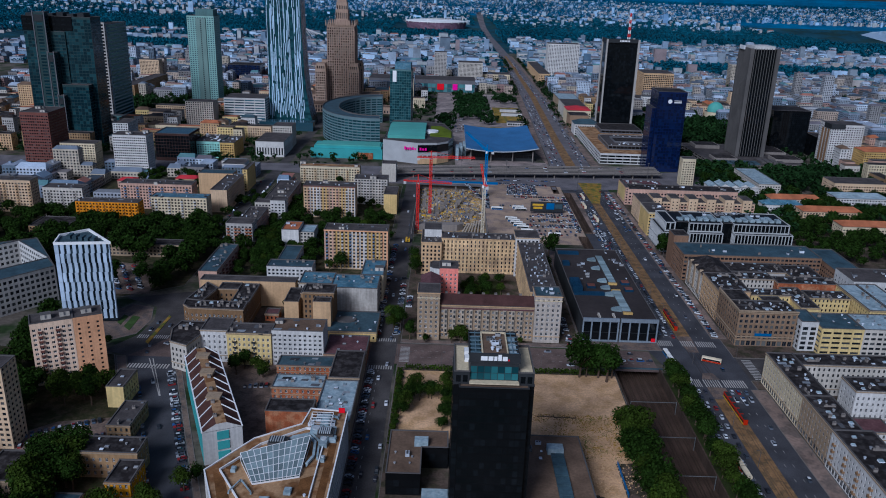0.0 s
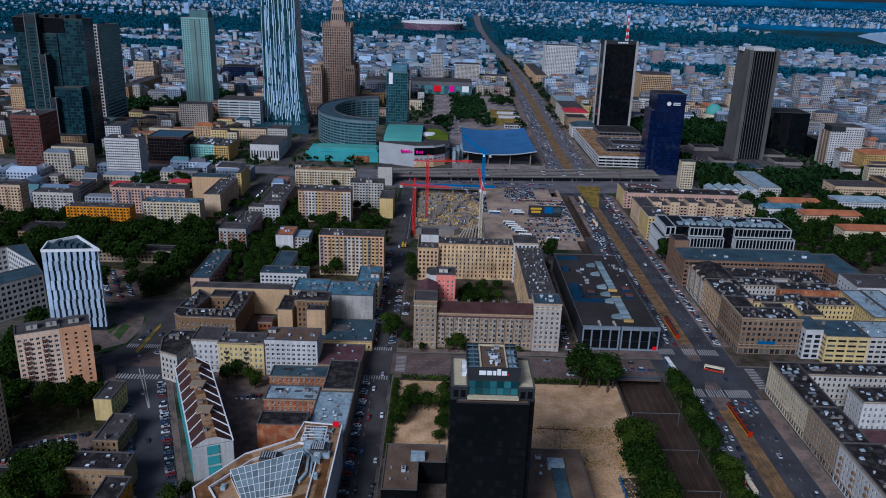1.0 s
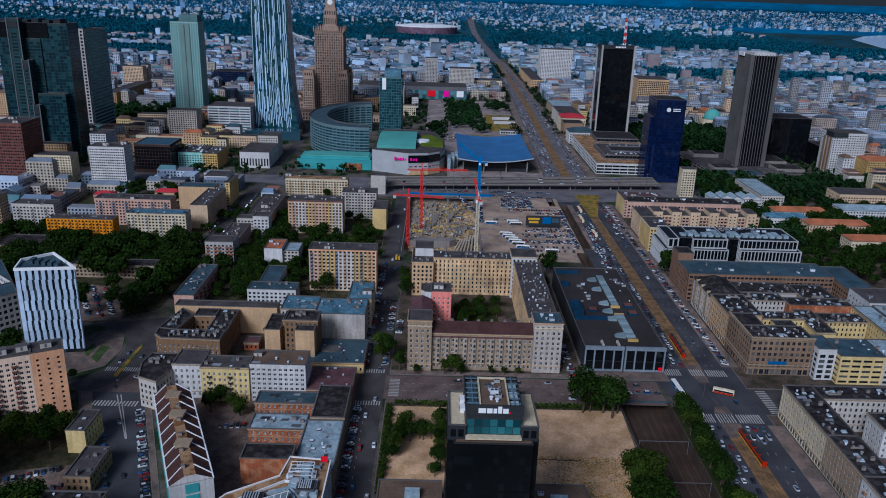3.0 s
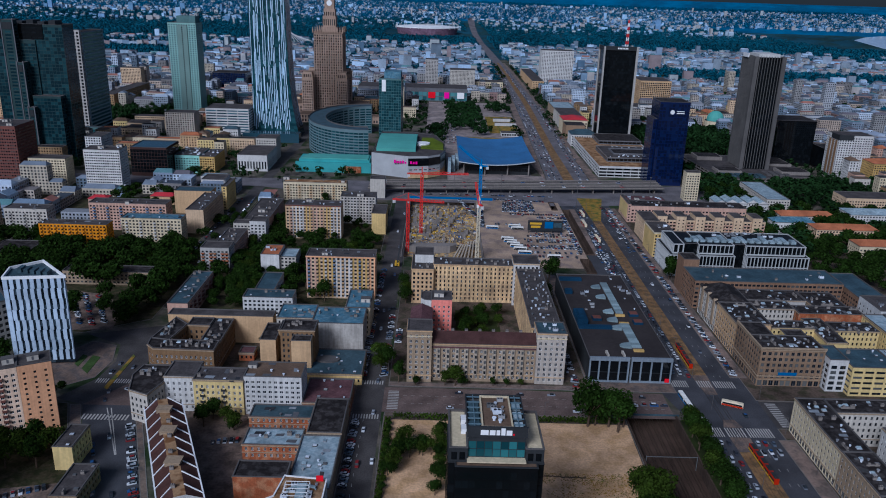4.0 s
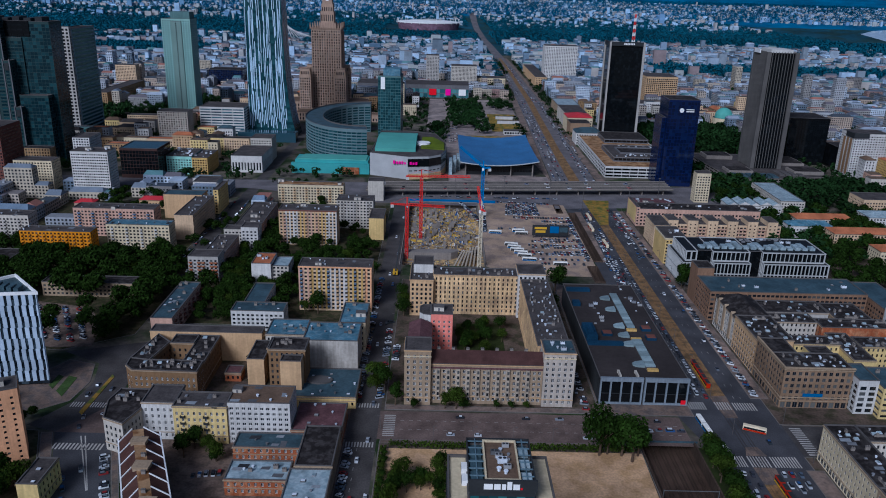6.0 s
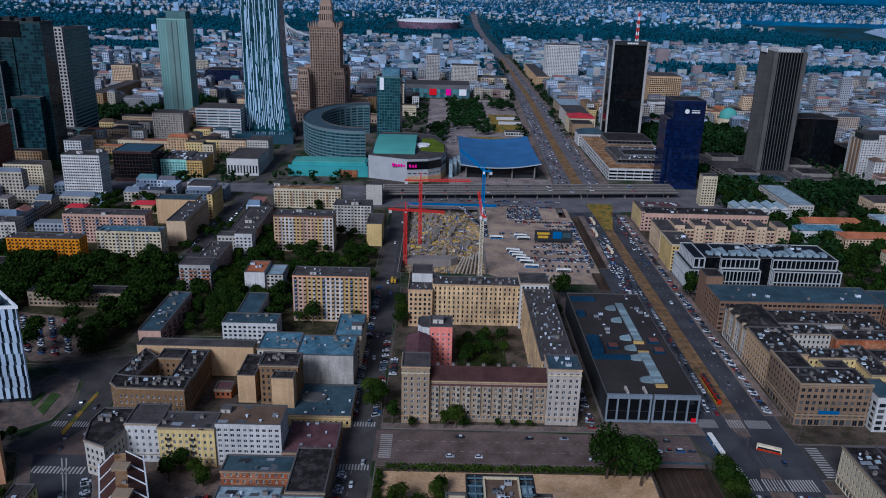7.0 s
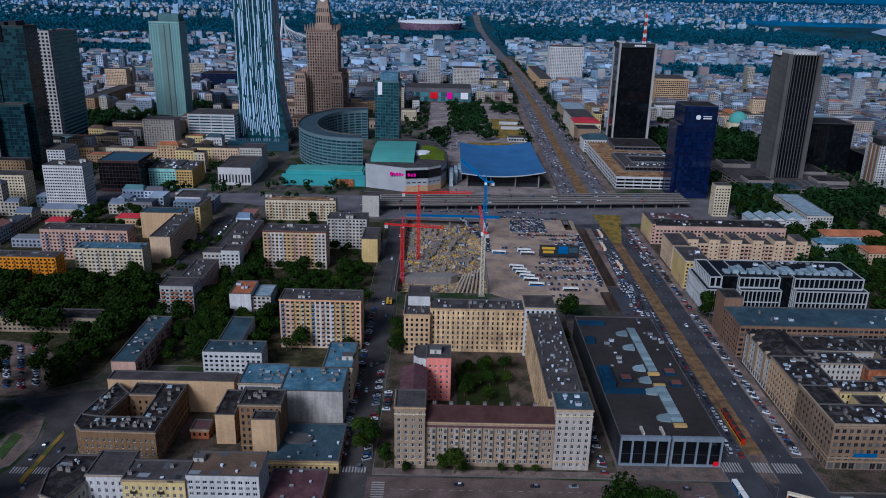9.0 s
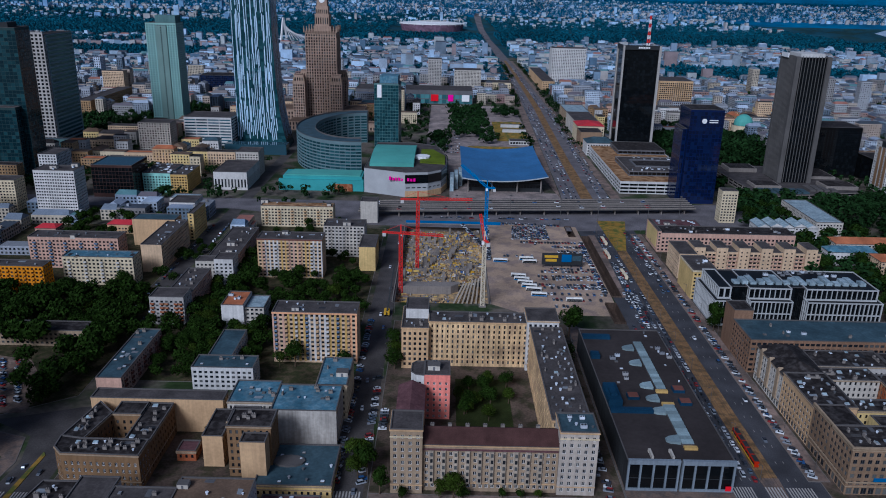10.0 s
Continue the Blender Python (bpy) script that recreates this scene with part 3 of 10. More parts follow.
def far(x, y):
    """Beyond 3.4 km the land is drawn in and raised along the line of sight, so that the true horizon stays within reach. Gives place and scale."""
    d = math.hypot(x, y - 80)
    if d <= 3400:
        return x, y, 0.0, 1.0
    near = 3400 + 1450 * (1 - 1 / (1 + (d - 3400) / 1450))
    s = near / d
    return x * s, 80 + (y - 80) * s, 220.0 * (1 - s), s


# ---- ground, roads and pavements ----
M["cross_asphalt"] = surface("worn brownish asphalt", (0.115, 0.088, 0.08), var=0.3, fine=1.0, coarse=0.1)
M["far_asphalt"] = surface("pale worn asphalt", (0.135, 0.122, 0.122), var=0.3, fine=0.8, coarse=0.05, tint=(1.0, 1.0, 1.0))
M["court"] = surface("brownish court paving", (0.16, 0.122, 0.102), var=0.35, fine=0.8, coarse=0.07, alt=(0.1, 0.08, 0.068))
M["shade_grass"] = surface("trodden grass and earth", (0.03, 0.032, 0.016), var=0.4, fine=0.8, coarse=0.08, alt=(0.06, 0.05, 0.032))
HOLES = [(107, 236, 134.5, 422), (-28, 672, 42, 862), (133.6, 690, 140.4, 832), (126, 643, 133.4, 677), (122.5, 832, 128, 861)]


def ground_sheet():
    far_lines = [3000, 3400, 3600, 3800, 4000, 4300, 4600, 5000, 5500, 6000, 7000, 8000, 10000, 13000, 17000, 25000]
    near = [0, 200, 400, 700, 1000, 1400, 1800, 2200, 2600]
    xs = sorted(set([s * v for v in near + far_lines for s in (1, -1)] + [v for hl in HOLES for v in (hl[0], hl[2])]))
    ys = sorted(set([s * v for v in near + far_lines for s in (1, -1)] + [v for hl in HOLES for v in (hl[1], hl[3])]))
    b = Builder()
    index = {}
    for i, x in enumerate(xs):
        for j, y in enumerate(ys):
            X, Y, Z, s = far(x, y)
            index[i, j] = len(b.v)
            b.v.append((X, Y, Z))
    for i in range(len(xs) - 1):
        for j in range(len(ys) - 1):
            cx, cy = (xs[i] + xs[i + 1]) / 2, (ys[j] + ys[j + 1]) / 2
            if any(hl[0] < cx < hl[2] and hl[1] < cy < hl[3] for hl in HOLES):
                continue
            b.f.append((index[i, j], index[i + 1, j], index[i + 1, j + 1], index[i, j + 1]))
            # ground material turns bluer with distance, as painted haze
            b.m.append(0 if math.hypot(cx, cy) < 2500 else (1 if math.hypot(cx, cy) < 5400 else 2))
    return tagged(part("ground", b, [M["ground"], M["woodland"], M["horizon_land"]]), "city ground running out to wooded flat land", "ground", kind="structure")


ground_sheet()


def road(name, label, poly, z=0.02, mat="asphalt"):
    return slab(name, label, "road", poly, -0.3, z, M[mat])


def pavement(label, poly, mat="paving", z=0.16):
    """A raised block with its row of kerb stones."""
    ob = slab("pavement", label, "pavement", poly, -0.3, z, M[mat])
    b = Builder()
    inner = inset(poly, 0.35)
    k = len(poly)
    for i in range(k):
        j = (i + 1) % k
        b.face([(*poly[i], z + 0.02), (*poly[j], z + 0.02), (*inner[j], z + 0.02), (*inner[i], z + 0.02)])
        o = inset(poly, -0.03)
        b.face([(*o[i], -0.1), (*o[j], -0.1), (*o[j], z + 0.02), (*o[i], z + 0.02)])
    part("kerb", b, M["kerb"], ob)
    return ob


road("road_avenue", "grey asphalt avenue with several lanes each way", [(141, 230), (188, 230), (187, 940), (134, 940), (134, 832.5), (140.8, 832.5), (140.8, 689.5), (134, 689.5), (134, 447), (141, 418)])
road("road_avenue_far", "brownish asphalt avenue running on past the station", [(187, 940.2), (189, 1150), (198, 1600), (198, 2200), (190, 3000), (184, 3380), (160, 3380), (163, 3000), (165, 2200), (153, 1600), (140, 1150), (134, 940.2)], 0.02, "far_asphalt")
road("road_cross", "asphalt cross street over the railway", rect(-190, 419, 134, 446), 0.028, "cross_asphalt")
road("road_street", "narrow asphalt street lined with parked cars", rect(-42.4, 230, -26.5, 880), 0.036, "side_asphalt")
road("road_boulevard", "asphalt boulevard with parking lanes", [(-107, 230), (-84, 230), (-160, 419), (-188, 419)], 0.012)
road("road_bend", "asphalt street bending past the park", [(-205, 425), (-188, 419), (-170, 446), (-171, 500), (-120, 526), (-120, 536), (-184, 520), (-222, 506), (-196, 492), (-190, 470), (-192, 448)], 0.044, "side_asphalt")
road("road_far_street", "street between apartment blocks", rect(-205, 690, -192, 1250), 0.02, "side_asphalt")
road("road_ring", "wide worn road beneath the flyover", [(-600, 905), (-200, 900), (-60, 856), (133, 850), (400, 880), (400, 960), (133, 940), (-600, 935)], 0.05, "far_asphalt")
road("road_east_street", "street running off beside tenements", rect(187, 412, 420, 440), 0.044, "side_asphalt")

pavement("paved block with sandy lot edges", [(-25, 232), (106, 232), (106, 417), (-25, 417)], "yard")
slab("embankment", "grassy railway embankment under trees", "verge", rect(135.5, 232, 141, 417), -0.3, 0.3, M["grass"])
pavement("pavement along tenements and shops", [(-24.5, 447.5), (92, 447.5), (92, 640), (-24.5, 640)], "yard")
pavement("pavement round the shopping hall", [(92.2, 447.5), (143, 447.5), (137, 612), (92.2, 640)], "paving")
pavement("pavement before the avenue's buildings", [(188, 232), (420, 232), (420, 411), (186.5, 411)], "yard")
pavement("pavement before tenements and offices", [(186.5, 441), (420, 441), (420, 845), (187, 845)], "yard")
pavement("yard ground between town houses", [(-79.5, 240), (-42.2, 240), (-42.2, 418), (-153, 418)], "court")
pavement("yard ground between old tenements", [(-168, 447.5), (-46, 447.5), (-46, 545), (-118, 529), (-168, 505)], "yard")
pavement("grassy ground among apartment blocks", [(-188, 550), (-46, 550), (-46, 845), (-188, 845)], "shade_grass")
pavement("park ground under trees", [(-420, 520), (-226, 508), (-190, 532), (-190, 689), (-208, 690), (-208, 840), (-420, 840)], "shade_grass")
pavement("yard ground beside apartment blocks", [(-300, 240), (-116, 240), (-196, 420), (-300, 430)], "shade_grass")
pavement("paved footway along the boulevard", [(-114.5, 236), (-109.6, 236), (-188.5, 418.5), (-194.5, 418.5)], "paving")
pavement("paved footway along the boulevard", [(-86.2, 236), (-82.6, 236), (-156, 418.5), (-159.6, 418.5)], "paving")
slab("gravel_yard", "earthy yard with parked cars under trees", "parking lot", [(-206, 318), (-184, 320), (-163, 330), (-166, 350), (-194, 344), (-208, 332)], 0.1, 0.26, M["court"])
pavement("brown paved footway along the avenue", [(181, 468), (191.4, 468), (191.4, 845), (181, 845)], "plaza", 0.2)
pavement("brown paved footway along the avenue", [(182.4, 232), (191.2, 232), (191.2, 400), (182.4, 400)], "plaza", 0.2)
pavement("brown paved footway by the cross street", [(-24.4, 447.6), (92, 447.6), (92, 452.4), (-24.4, 452.4)], "plaza", 0.2)
pavement("brown paved footway by the sandy plot", [(-24.8, 415.2), (105.8, 415.2), (105.8, 418.8), (-24.8, 418.8)], "paving", 0.2)

slab("sand_lot", "bare sandy building plot", "bare ground", [(-21, 330), (47, 330), (70, 300), (88, 290), (88, 322), (104, 324), (105.6, 411), (-21, 411)], 0.1, 0.22, M["sand"])
pavement("paved forecourt beside the bend", [(-238, 452), (-210, 436), (-194, 449), (-192, 470), (-198, 491), (-215, 496)], "paving")
slab("parking_yard", "shaded asphalt parking yard beside the park", "parking lot", [(-282, 582), (-264, 540), (-236, 511), (-210, 514), (-216, 545), (-236, 572)], 0.1, 0.24, M["court"])
slab("traffic_island", "small green lawn between paved paths", "lawn", [(-212.8, 465), (-209, 461), (-209.2, 475), (-212.8, 477)], 0.0, 0.36, M["bright_grass"])
slab("traffic_island", "small green lawn between paved paths", "lawn", [(-206, 459), (-200.2, 453), (-201, 474), (-206.6, 476)], 0.0, 0.36, M["bright_grass"])
slab("median_strip", "narrow planted median with pale kerbs", "verge", [(-184.1, 437.5), (-181.4, 435.3), (-180.8, 476), (-182.8, 478.7)], 0.0, 0.3, M["dry_grass"])
slab("parking_lot", "gravel parking lot full of cars", "parking lot", [(43, 672), (66, 655), (125.4, 655), (125.4, 677.6), (133, 677.6), (133, 862), (128.6, 862.2), (128.6, 831.4), (122, 831.4), (122, 862.8), (43, 870)], -0.2, 0.06, M["lot"])
slab("tram_median", "dry ochre tram bed between the carriageways", "tram track", [(157.4, 232), (167.4, 232), (167.2, 388), (157.6, 388)], 0.0, 0.2, M["tram_bed"])
slab("tram_median", "dry ochre tram bed between the carriageways", "tram track", [(158.2, 470), (167.4, 470), (167.2, 796), (158.6, 796)], 0.0, 0.2, M["tram_bed"])
slab("tram_median_far", "paved tram strip further down the avenue", "tram track", [(155, 960), (168, 960), (170, 1150), (182, 1600), (186, 2200), (184, 2500), (177, 2500), (177, 2200), (171, 1600), (159, 1150)], 0.0, 0.2, M["tram_bed"])
slab("pavement_far", "pinkish paved footway along the far avenue", "pavement", [(114, 1166), (133.5, 960), (139.4, 1150), (152.4, 1600), (164.4, 2200), (163.4, 2500), (158, 2500), (158, 2200), (143, 1620), (128, 1180)], 0.0, 0.18, M["plaza"])
slab("pavement_far", "pinkish paved footway before offices on the avenue", "pavement", [(188, 962), (199, 962), (198, 1150), (206, 1600), (206, 2200), (202, 2500), (195.4, 2500), (198.6, 2200), (198.6, 1600), (189.6, 1150)], 0.0, 0.18, M["plaza"])
slab("station_forecourt", "paved forecourt before the station hall", "square", [(14, 926), (133, 942), (133, 985), (118, 985), (118, 1135), (114, 1165), (12, 1165)], 0.0, 0.07, M["square_slabs"])
slab("pavement_ramp", "pinkish paved strip beside the ramp slot", "pavement", [(141, 690), (144.4, 690), (147, 790), (147, 838), (141, 838)], 0.0, 0.16, M["plaza"])
slab("grass_triangle", "dry grass triangle before the flyover", "verge", [(158.6, 796.2), (167.2, 796.2), (185, 884), (157, 884)], 0.0, 0.24, M["dry_grass"])


def tram_tracks():
    for x in (160.2, 164.6):
        b = Builder()
        for dx in (-0.72, 0.72):
            b.box(x + dx - 0.07, 232, 0.1, x + dx + 0.07, 838, 0.27)
        t = part("tram_rails", b, M["rail"])
        tagged(t, "pair of worn steel tram rails in the median", "tram track", "tram tracks", "structure")


tram_tracks()


def crossing(x0, y0, x1, y1, along_x, n, z=0.06):
    """A zebra crossing; its bars as pieces on one mesh."""
    b = Builder()
    w = ((x1 - x0) if along_x else (y1 - y0)) / n
    if along_x:
        b.face([(0, 0, 0), (w * 0.5, 0, 0), (w * 0.5, y1 - y0, 0), (0, y1 - y0, 0)])
    else:
        b.face([(0, 0, 0), (x1 - x0, 0, 0), (x1 - x0, w * 0.5, 0), (0, w * 0.5, 0)])
    me = b.mesh("stripe", [M["line_paint"]])
    t = thing("zebra_crossing", "worn white zebra crossing painted on asphalt", "crossing", (x0, y0, z), "zebra crossings", "structure")
    for i in range(n):
        ob = new("stripe", me)
        ob.parent = t
        ob.location = (i * w, 0, 0) if along_x else (0, i * w, 0)


slab("traffic_island", "paved traffic island at the junction", "pavement", [(157.6, 388), (167.2, 388), (168, 401.5), (157.4, 401.5)], 0.0, 0.24, M["paving"])
slab("traffic_island", "paved traffic island at the junction", "pavement", [(157.6, 411.5), (168, 411.5), (166, 419), (160, 419)], 0.0, 0.24, M["paving"])
slab("traffic_island", "paved traffic island at the junction", "pavement", [(159.6, 447), (166.4, 447), (167.6, 470), (158, 470)], 0.0, 0.22, M["paving"])
crossing(-43, 411.5, -27, 416, True, 11)
crossing(-43, 449, -27, 453.5, True, 11)
crossing(-183, 404, -158, 409.5, True, 14)
crossing(141, 402, 156, 411, True, 12)
crossing(168.6, 402, 182.4, 411, True, 10)
crossing(157.4, 402, 167.6, 411, True, 7, 0.07)
crossing(136, 455, 153, 463, True, 13)
crossing(158.4, 455, 167, 463, True, 6, 0.24)
crossing(168.4, 455, 181, 463, True, 9)
crossing(-24, 422, -18, 443, False, 12)
crossing(-191.5, 443, -184.4, 448, True, 5, 0.09)
crossing(-181, 443, -171.5, 448, True, 7, 0.09)
crossing(190, 413, 196, 439, False, 13)


def lane_lines(xs, y0, y1, step=9.0, length=2.6, z=0.045):
    b = Builder()
    for x in xs:
        y = y0
        while y < y1:
            b.face([(x - 0.1, y, z), (x + 0.1, y, z), (x + 0.1, y + length, z), (x - 0.1, y + length, z)])
            y += step
    tagged(part("lane_markings", b, M["line_paint"]), "dashed white lane lines on asphalt", "road marking", kind="structure")


lane_lines((144.6, 148.6, 152.6), 240, 398, 12, 2.4)
lane_lines((145.4, 149.6, 153.8), 468, 840, 14, 2.2)
lane_lines((171.8, 176), 240, 398, 12, 2.4)
lane_lines((171.6, 175.4), 468, 840, 14, 2.2)
lane_lines((-35.5,), 240, 410, 8)
b = Builder()
for y in (428.5, 437.0):
    for i in range(34):
        b.face([(-20 + i * 4.5, y - 0.09, 0.05), (-18 + i * 4.5, y - 0.09, 0.05), (-18 + i * 4.5, y + 0.09, 0.05), (-20 + i * 4.5, y + 0.09, 0.05)])
tagged(part("lane_markings", b, M["line_paint"]), "dashed white lane lines on the cross street", "road marking", kind="structure")
b = Builder()
b.prism([(-173.8, 416), (-173.2, 416), (-152, 373), (-152.5, 372.7)], 0.0, 0.06)
b.prism([(-171.6, 416), (-171, 416), (-151.6, 373.2), (-152, 373)], 0.0, 0.06)
tagged(part("road_marking", b, M["line_paint"]), "pointed white hatched wedge on the boulevard", "road marking", kind="structure")


M["cutting_wall"] = surface("sooty stained concrete", (0.07, 0.052, 0.042), var=0.3, streak=0.4)


M["sleeper"] = surface("tarred sleepers", (0.05, 0.036, 0.027), var=0.3)
M["gantry_grey"] = surface("dull grey gantry steel", (0.11, 0.115, 0.12), var=0.2, rough=0.6)


def rail_cutting():
    """The sunken railway: bed, retaining walls, tracks and the dark mouth below the street."""
    x0, y0, x1, y1 = HOLES[0]
    b = Builder()
    b.face([(x0, y0, -6), (x1, y0, -6), (x1, y1 + 26, -6), (x0, y1 + 26, -6)])
    tagged(part("railway_bed", b, M["ballast"]), "brown ballast bed of a sunken railway", "railway", kind="structure")
    b = Builder()
    b.box(x0 - 0.8, y0, -6.2, x0, y1, 0.6), b.box(x1, y0, -6.2, x1 + 0.8, y1, 0.6)
    b.box(x0 - 0.8, y1, -6.2, x0, y1 + 26, -0.6), b.box(x1, y1, -6.2, x1 + 0.8, y1 + 26, -0.6)
    b.box(x0, y1 + 25.5, -6.2, x1, y1 + 26, -0.6), b.box(x0, y0 - 0.6, -6.2, x1, y0, 0.2)
    tagged(part("retaining_wall", b, M["cutting_wall"]), "stained concrete retaining walls of the cutting", "wall", kind="structure")
    b = Builder()
    b.box(x0 - 2, y1, -0.9, x1 + 2, y1 + 26, -0.02)
    b.box(x0 - 2, y1 - 0.5, -1.2, x1 + 2, y1, 0.9, 1)
    tagged(part("street_bridge", b, [M["concrete"], M["slate_roof"]]), "concrete street bridge with a dark parapet", "bridge", kind="structure")
    for x in (110.2, 114.4, 119.0, 123.2, 127.4, 131.6):
        t = thing("railway_track", "rusty rails on dark sleepers in the cutting", "railway", (x, y0, -6), "railway tracks")
        for dx in (-0.72, 0.72):
            b = Builder()
            b.box(x + dx - 0.08, y0, -5.9, x + dx + 0.08, y1 + 25, -5.7)
            part("rail", b, M["rail"], t)
        b = Builder()
        for i in range(260):
            y = y0 + 0.8 * i
            b.box(x - 1.25, y, -5.99, x + 1.25, y + 0.26, -5.88)
        part("sleeper_bed", b, M["sleeper"], t, kind="stuff")
    for y in (312, 345, 380):
        t = thing("catenary_gantry", "grey steel catenary gantry across the tracks", "mast", (x0 + 1, y, -6), "gantries")
        for x in (x0 + 1, x1 - 1):
            b = Builder()
            b.box(x - 0.15, y - 0.15, -6, x + 0.15, y + 0.15, 2.0)
            part("post", b, M["gantry_grey"], t)
        b = Builder()
        b.box(x0 + 1, y - 0.12, 1.4, x1 - 1, y + 0.12, 1.7)
        part("crossbeam", b, M["gantry_grey"], t)
    for x0, y0, x1, y1 in HOLES[2:]:
        b = Builder()
        b.face([(x0, y0, -5), (x1, y0, -5), (x1, y1, -5), (x0, y1, -5)])
        b.box(x0 - 0.4, y0 - 0.4, -5, x0, y1 + 0.4, 1.0), b.box(x1, y0 - 0.4, -5, x1 + 0.4, y1 + 0.4, 1.0)
        b.box(x0, y1, -5, x1, y1 + 0.4, 1.0), b.box(x0, y0 - 0.4, -5, x1, y0, 1.0)
        tagged(part("ramp_cutting", b, M["cutting_wall"]), "narrow dark concrete ramp slot beside the parking lot", "ramp", kind="structure")


rail_cutting()


def flyover():
    """Two parallel decks on piers."""
    for k, (ya, yb) in enumerate(((890, 904), (911, 926))):
        t = thing("flyover", "grey concrete flyover deck with traffic barriers on piers", "bridge", (40, (ya + yb) / 2, 0), "flyover decks")
        sl = 0.1
        P = lambda x, y: (x, y + sl * (x - 40))
        b = Builder()
        b.prism([P(-75, ya), P(262, ya), P(262, yb), P(-75, yb)], 5.6, 6.8)
        part("deck", b, M["dark_concrete"], t)
        b = Builder()
        b.prism([P(-75, ya + 0.8), P(262, ya + 0.8), P(262, yb - 0.8), P(-75, yb - 0.8)], 6.8, 6.86)
        part("carriageway", b, M["side_asphalt"], t)
        for y in (ya, (ya + yb) / 2, yb - 0.4):
            b = Builder()
            b.prism([P(-75, y), P(262, y), P(262, y + 0.35), P(-75, y + 0.35)], 6.8, 7.7)
            part("barrier", b, M["concrete"], t)
        for x in range(-60, 260, 24):
            b = Builder()
            for dy in (4, yb - ya - 5):
                q = P(x, ya + dy)
                b.prism([(q[0] + 0.7 * math.cos(a), q[1] + 0.7 * math.sin(a)) for a in np.linspace(0, 2 * math.pi, 11)[:-1]], 0, 5.6)
            q = P(x, ya + 2)
            b.box(q[0] - 0.8, q[1], 4.9, q[0] + 0.8, q[1] + yb - ya - 4, 5.62)
            part("pier", b, M["concrete"], t)
        keep_clear([P(-75, ya), P(262, yb)], 8)


flyover()

# ---- buildings near the flight line ----
M["blue_steel"] = surface("blue grey steel", (0.12, 0.17, 0.21), var=0.15, rough=0.5)


def office_tower():
    """The black glass tower with a light roof frame and terraces."""
    t = thing("office_tower", "black glass office tower with stepped roof terraces", "skyscraper", (22, 281, 0))
    body = [(8.5, 267.5), (36, 267.5), (36, 270), (38.2, 270), (38.2, 293), (36, 293), (36, 296), (8.5, 296), (8.5, 293), (6.2, 293), (6.2, 270), (8.5, 270)]
    wing(t, body, 70.5, wall="black_clad", roof="brown_roof", storey=3.6, bay=2.2, win=(2.05, 2.9), sill=0.3, recess=0.06, ground=4, glass="dark_glass", parapet=0.3, margin=0.0, coping="dark_metal")
    for x0, x1 in ((6.4, 12.6), (31.8, 38.0)):
        wing(t, rect(x0, 270.2, x1, 294.5), 76.0, z0=70.0, wall="dark_metal", roof="cream", coping="coping", storey=4, bay=2.2, win=(1.9, 3.0), sill=0.5, recess=0.1, ground=0.6, glass="dark_glass", parapet=0.9, clear=False)
    wing(t, rect(12.65, 271.2, 31.75, 295.6), 79.6, z0=70.2, wall="dark_metal", roof="slate_roof", storey=3.0, bay=2.7, win=(2.6, 2.9), sill=0.1, recess=0.08, ground=1.6, glass="teal_glass", parapet=0.4, margin=0.1, clear=False)
    b = Builder()
    b.box(12.4, 268.4, 71.2, 32.0, 271.2, 71.7)
    part("front_terrace", b, M["cream"], t)
    b = Builder()
    b.box(12.2, 270.6, 79.6, 32.2, 271.2, 83.6), b.box(12.2, 271.2, 79.6, 12.6, 296, 81.4), b.box(31.8, 271.2, 79.6, 32.2, 296, 81.4), b.box(12.2, 295.6, 79.6, 32.2, 296, 81.4)
    board = part("sign_board", b, M["dark_metal"], t)
    # the firm's lettering as plain white bars, and a red dot
    x = 16.6
    for w, hh in ((2.6, 1.8), (1.9, 1.8), (1.2, 1.8), (1.4, 2.6), (1.9, 1.8)):
        b = Builder()
        b.box(x, 270.45, 80.6, x + w, 270.6, 80.6 + hh)
        part("sign_bar", b, M["white_paint"], board, "white sign bar")
        x += w + 0.35
    b = Builder()
    b.box(x - 0.1, 270.45, 80.6, x + 0.5, 270.6, 81.2)
    part("sign_dot", b, M["red_sign"], board, "red sign dot")
    # inner roof deck with its pale rim
    b = Builder()
    b.prism(rect(17.2, 273.6, 27.6, 294.2), 79.3, 81.2, 1, top=0)
    part("plant_deck", b, [M["brown_roof"], M["cream"]], t)
    b = Builder()
    for x in (17.2, 27.2):
        b.box(x, 273.6, 81.2, x + 0.5, 294.2, 81.9)
    b.box(17.7, 273.6, 81.2, 27.2, 274.1, 81.9), b.box(17.7, 293.7, 81.2, 27.2, 294.2, 81.9)
    part("deck_rim", b, M["cream"], t)
    for x0, x1 in ((12.6, 17.2), (27.6, 31.8)):
        for i in range(7):
            b = Builder()
            y = 272.5 + i * 3.6
            b.box(x0, y, 81.0, x1, y + 0.3, 81.35)
            part("roof_beam", b, M["blue_steel"], t)
        b = Builder()
        b.box((x0 + x1) / 2 - 0.15, 271.2, 81.0, (x0 + x1) / 2 + 0.15, 295.6, 81.3)
        part("roof_beam", b, M["blue_steel"], t)
    for i in range(3):
        b = Builder()
        y = 274 + i * 6.5
        b.box(13.0, y, 79.5, 16.6, y + 4.6, 80.9)
        part("cooling_unit", b, M["slate_roof"], t)
        b = Builder()
        b.box(28.2, y + 1, 79.5, 31.2, y + 4.6, 80.9)
        part("cooling_unit", b, M["pale_roof"], t)
    fit_roof(t, 19, 275, 26.5, 293, 81.2, {"vent": 7, "air_unit": 5}, 3)
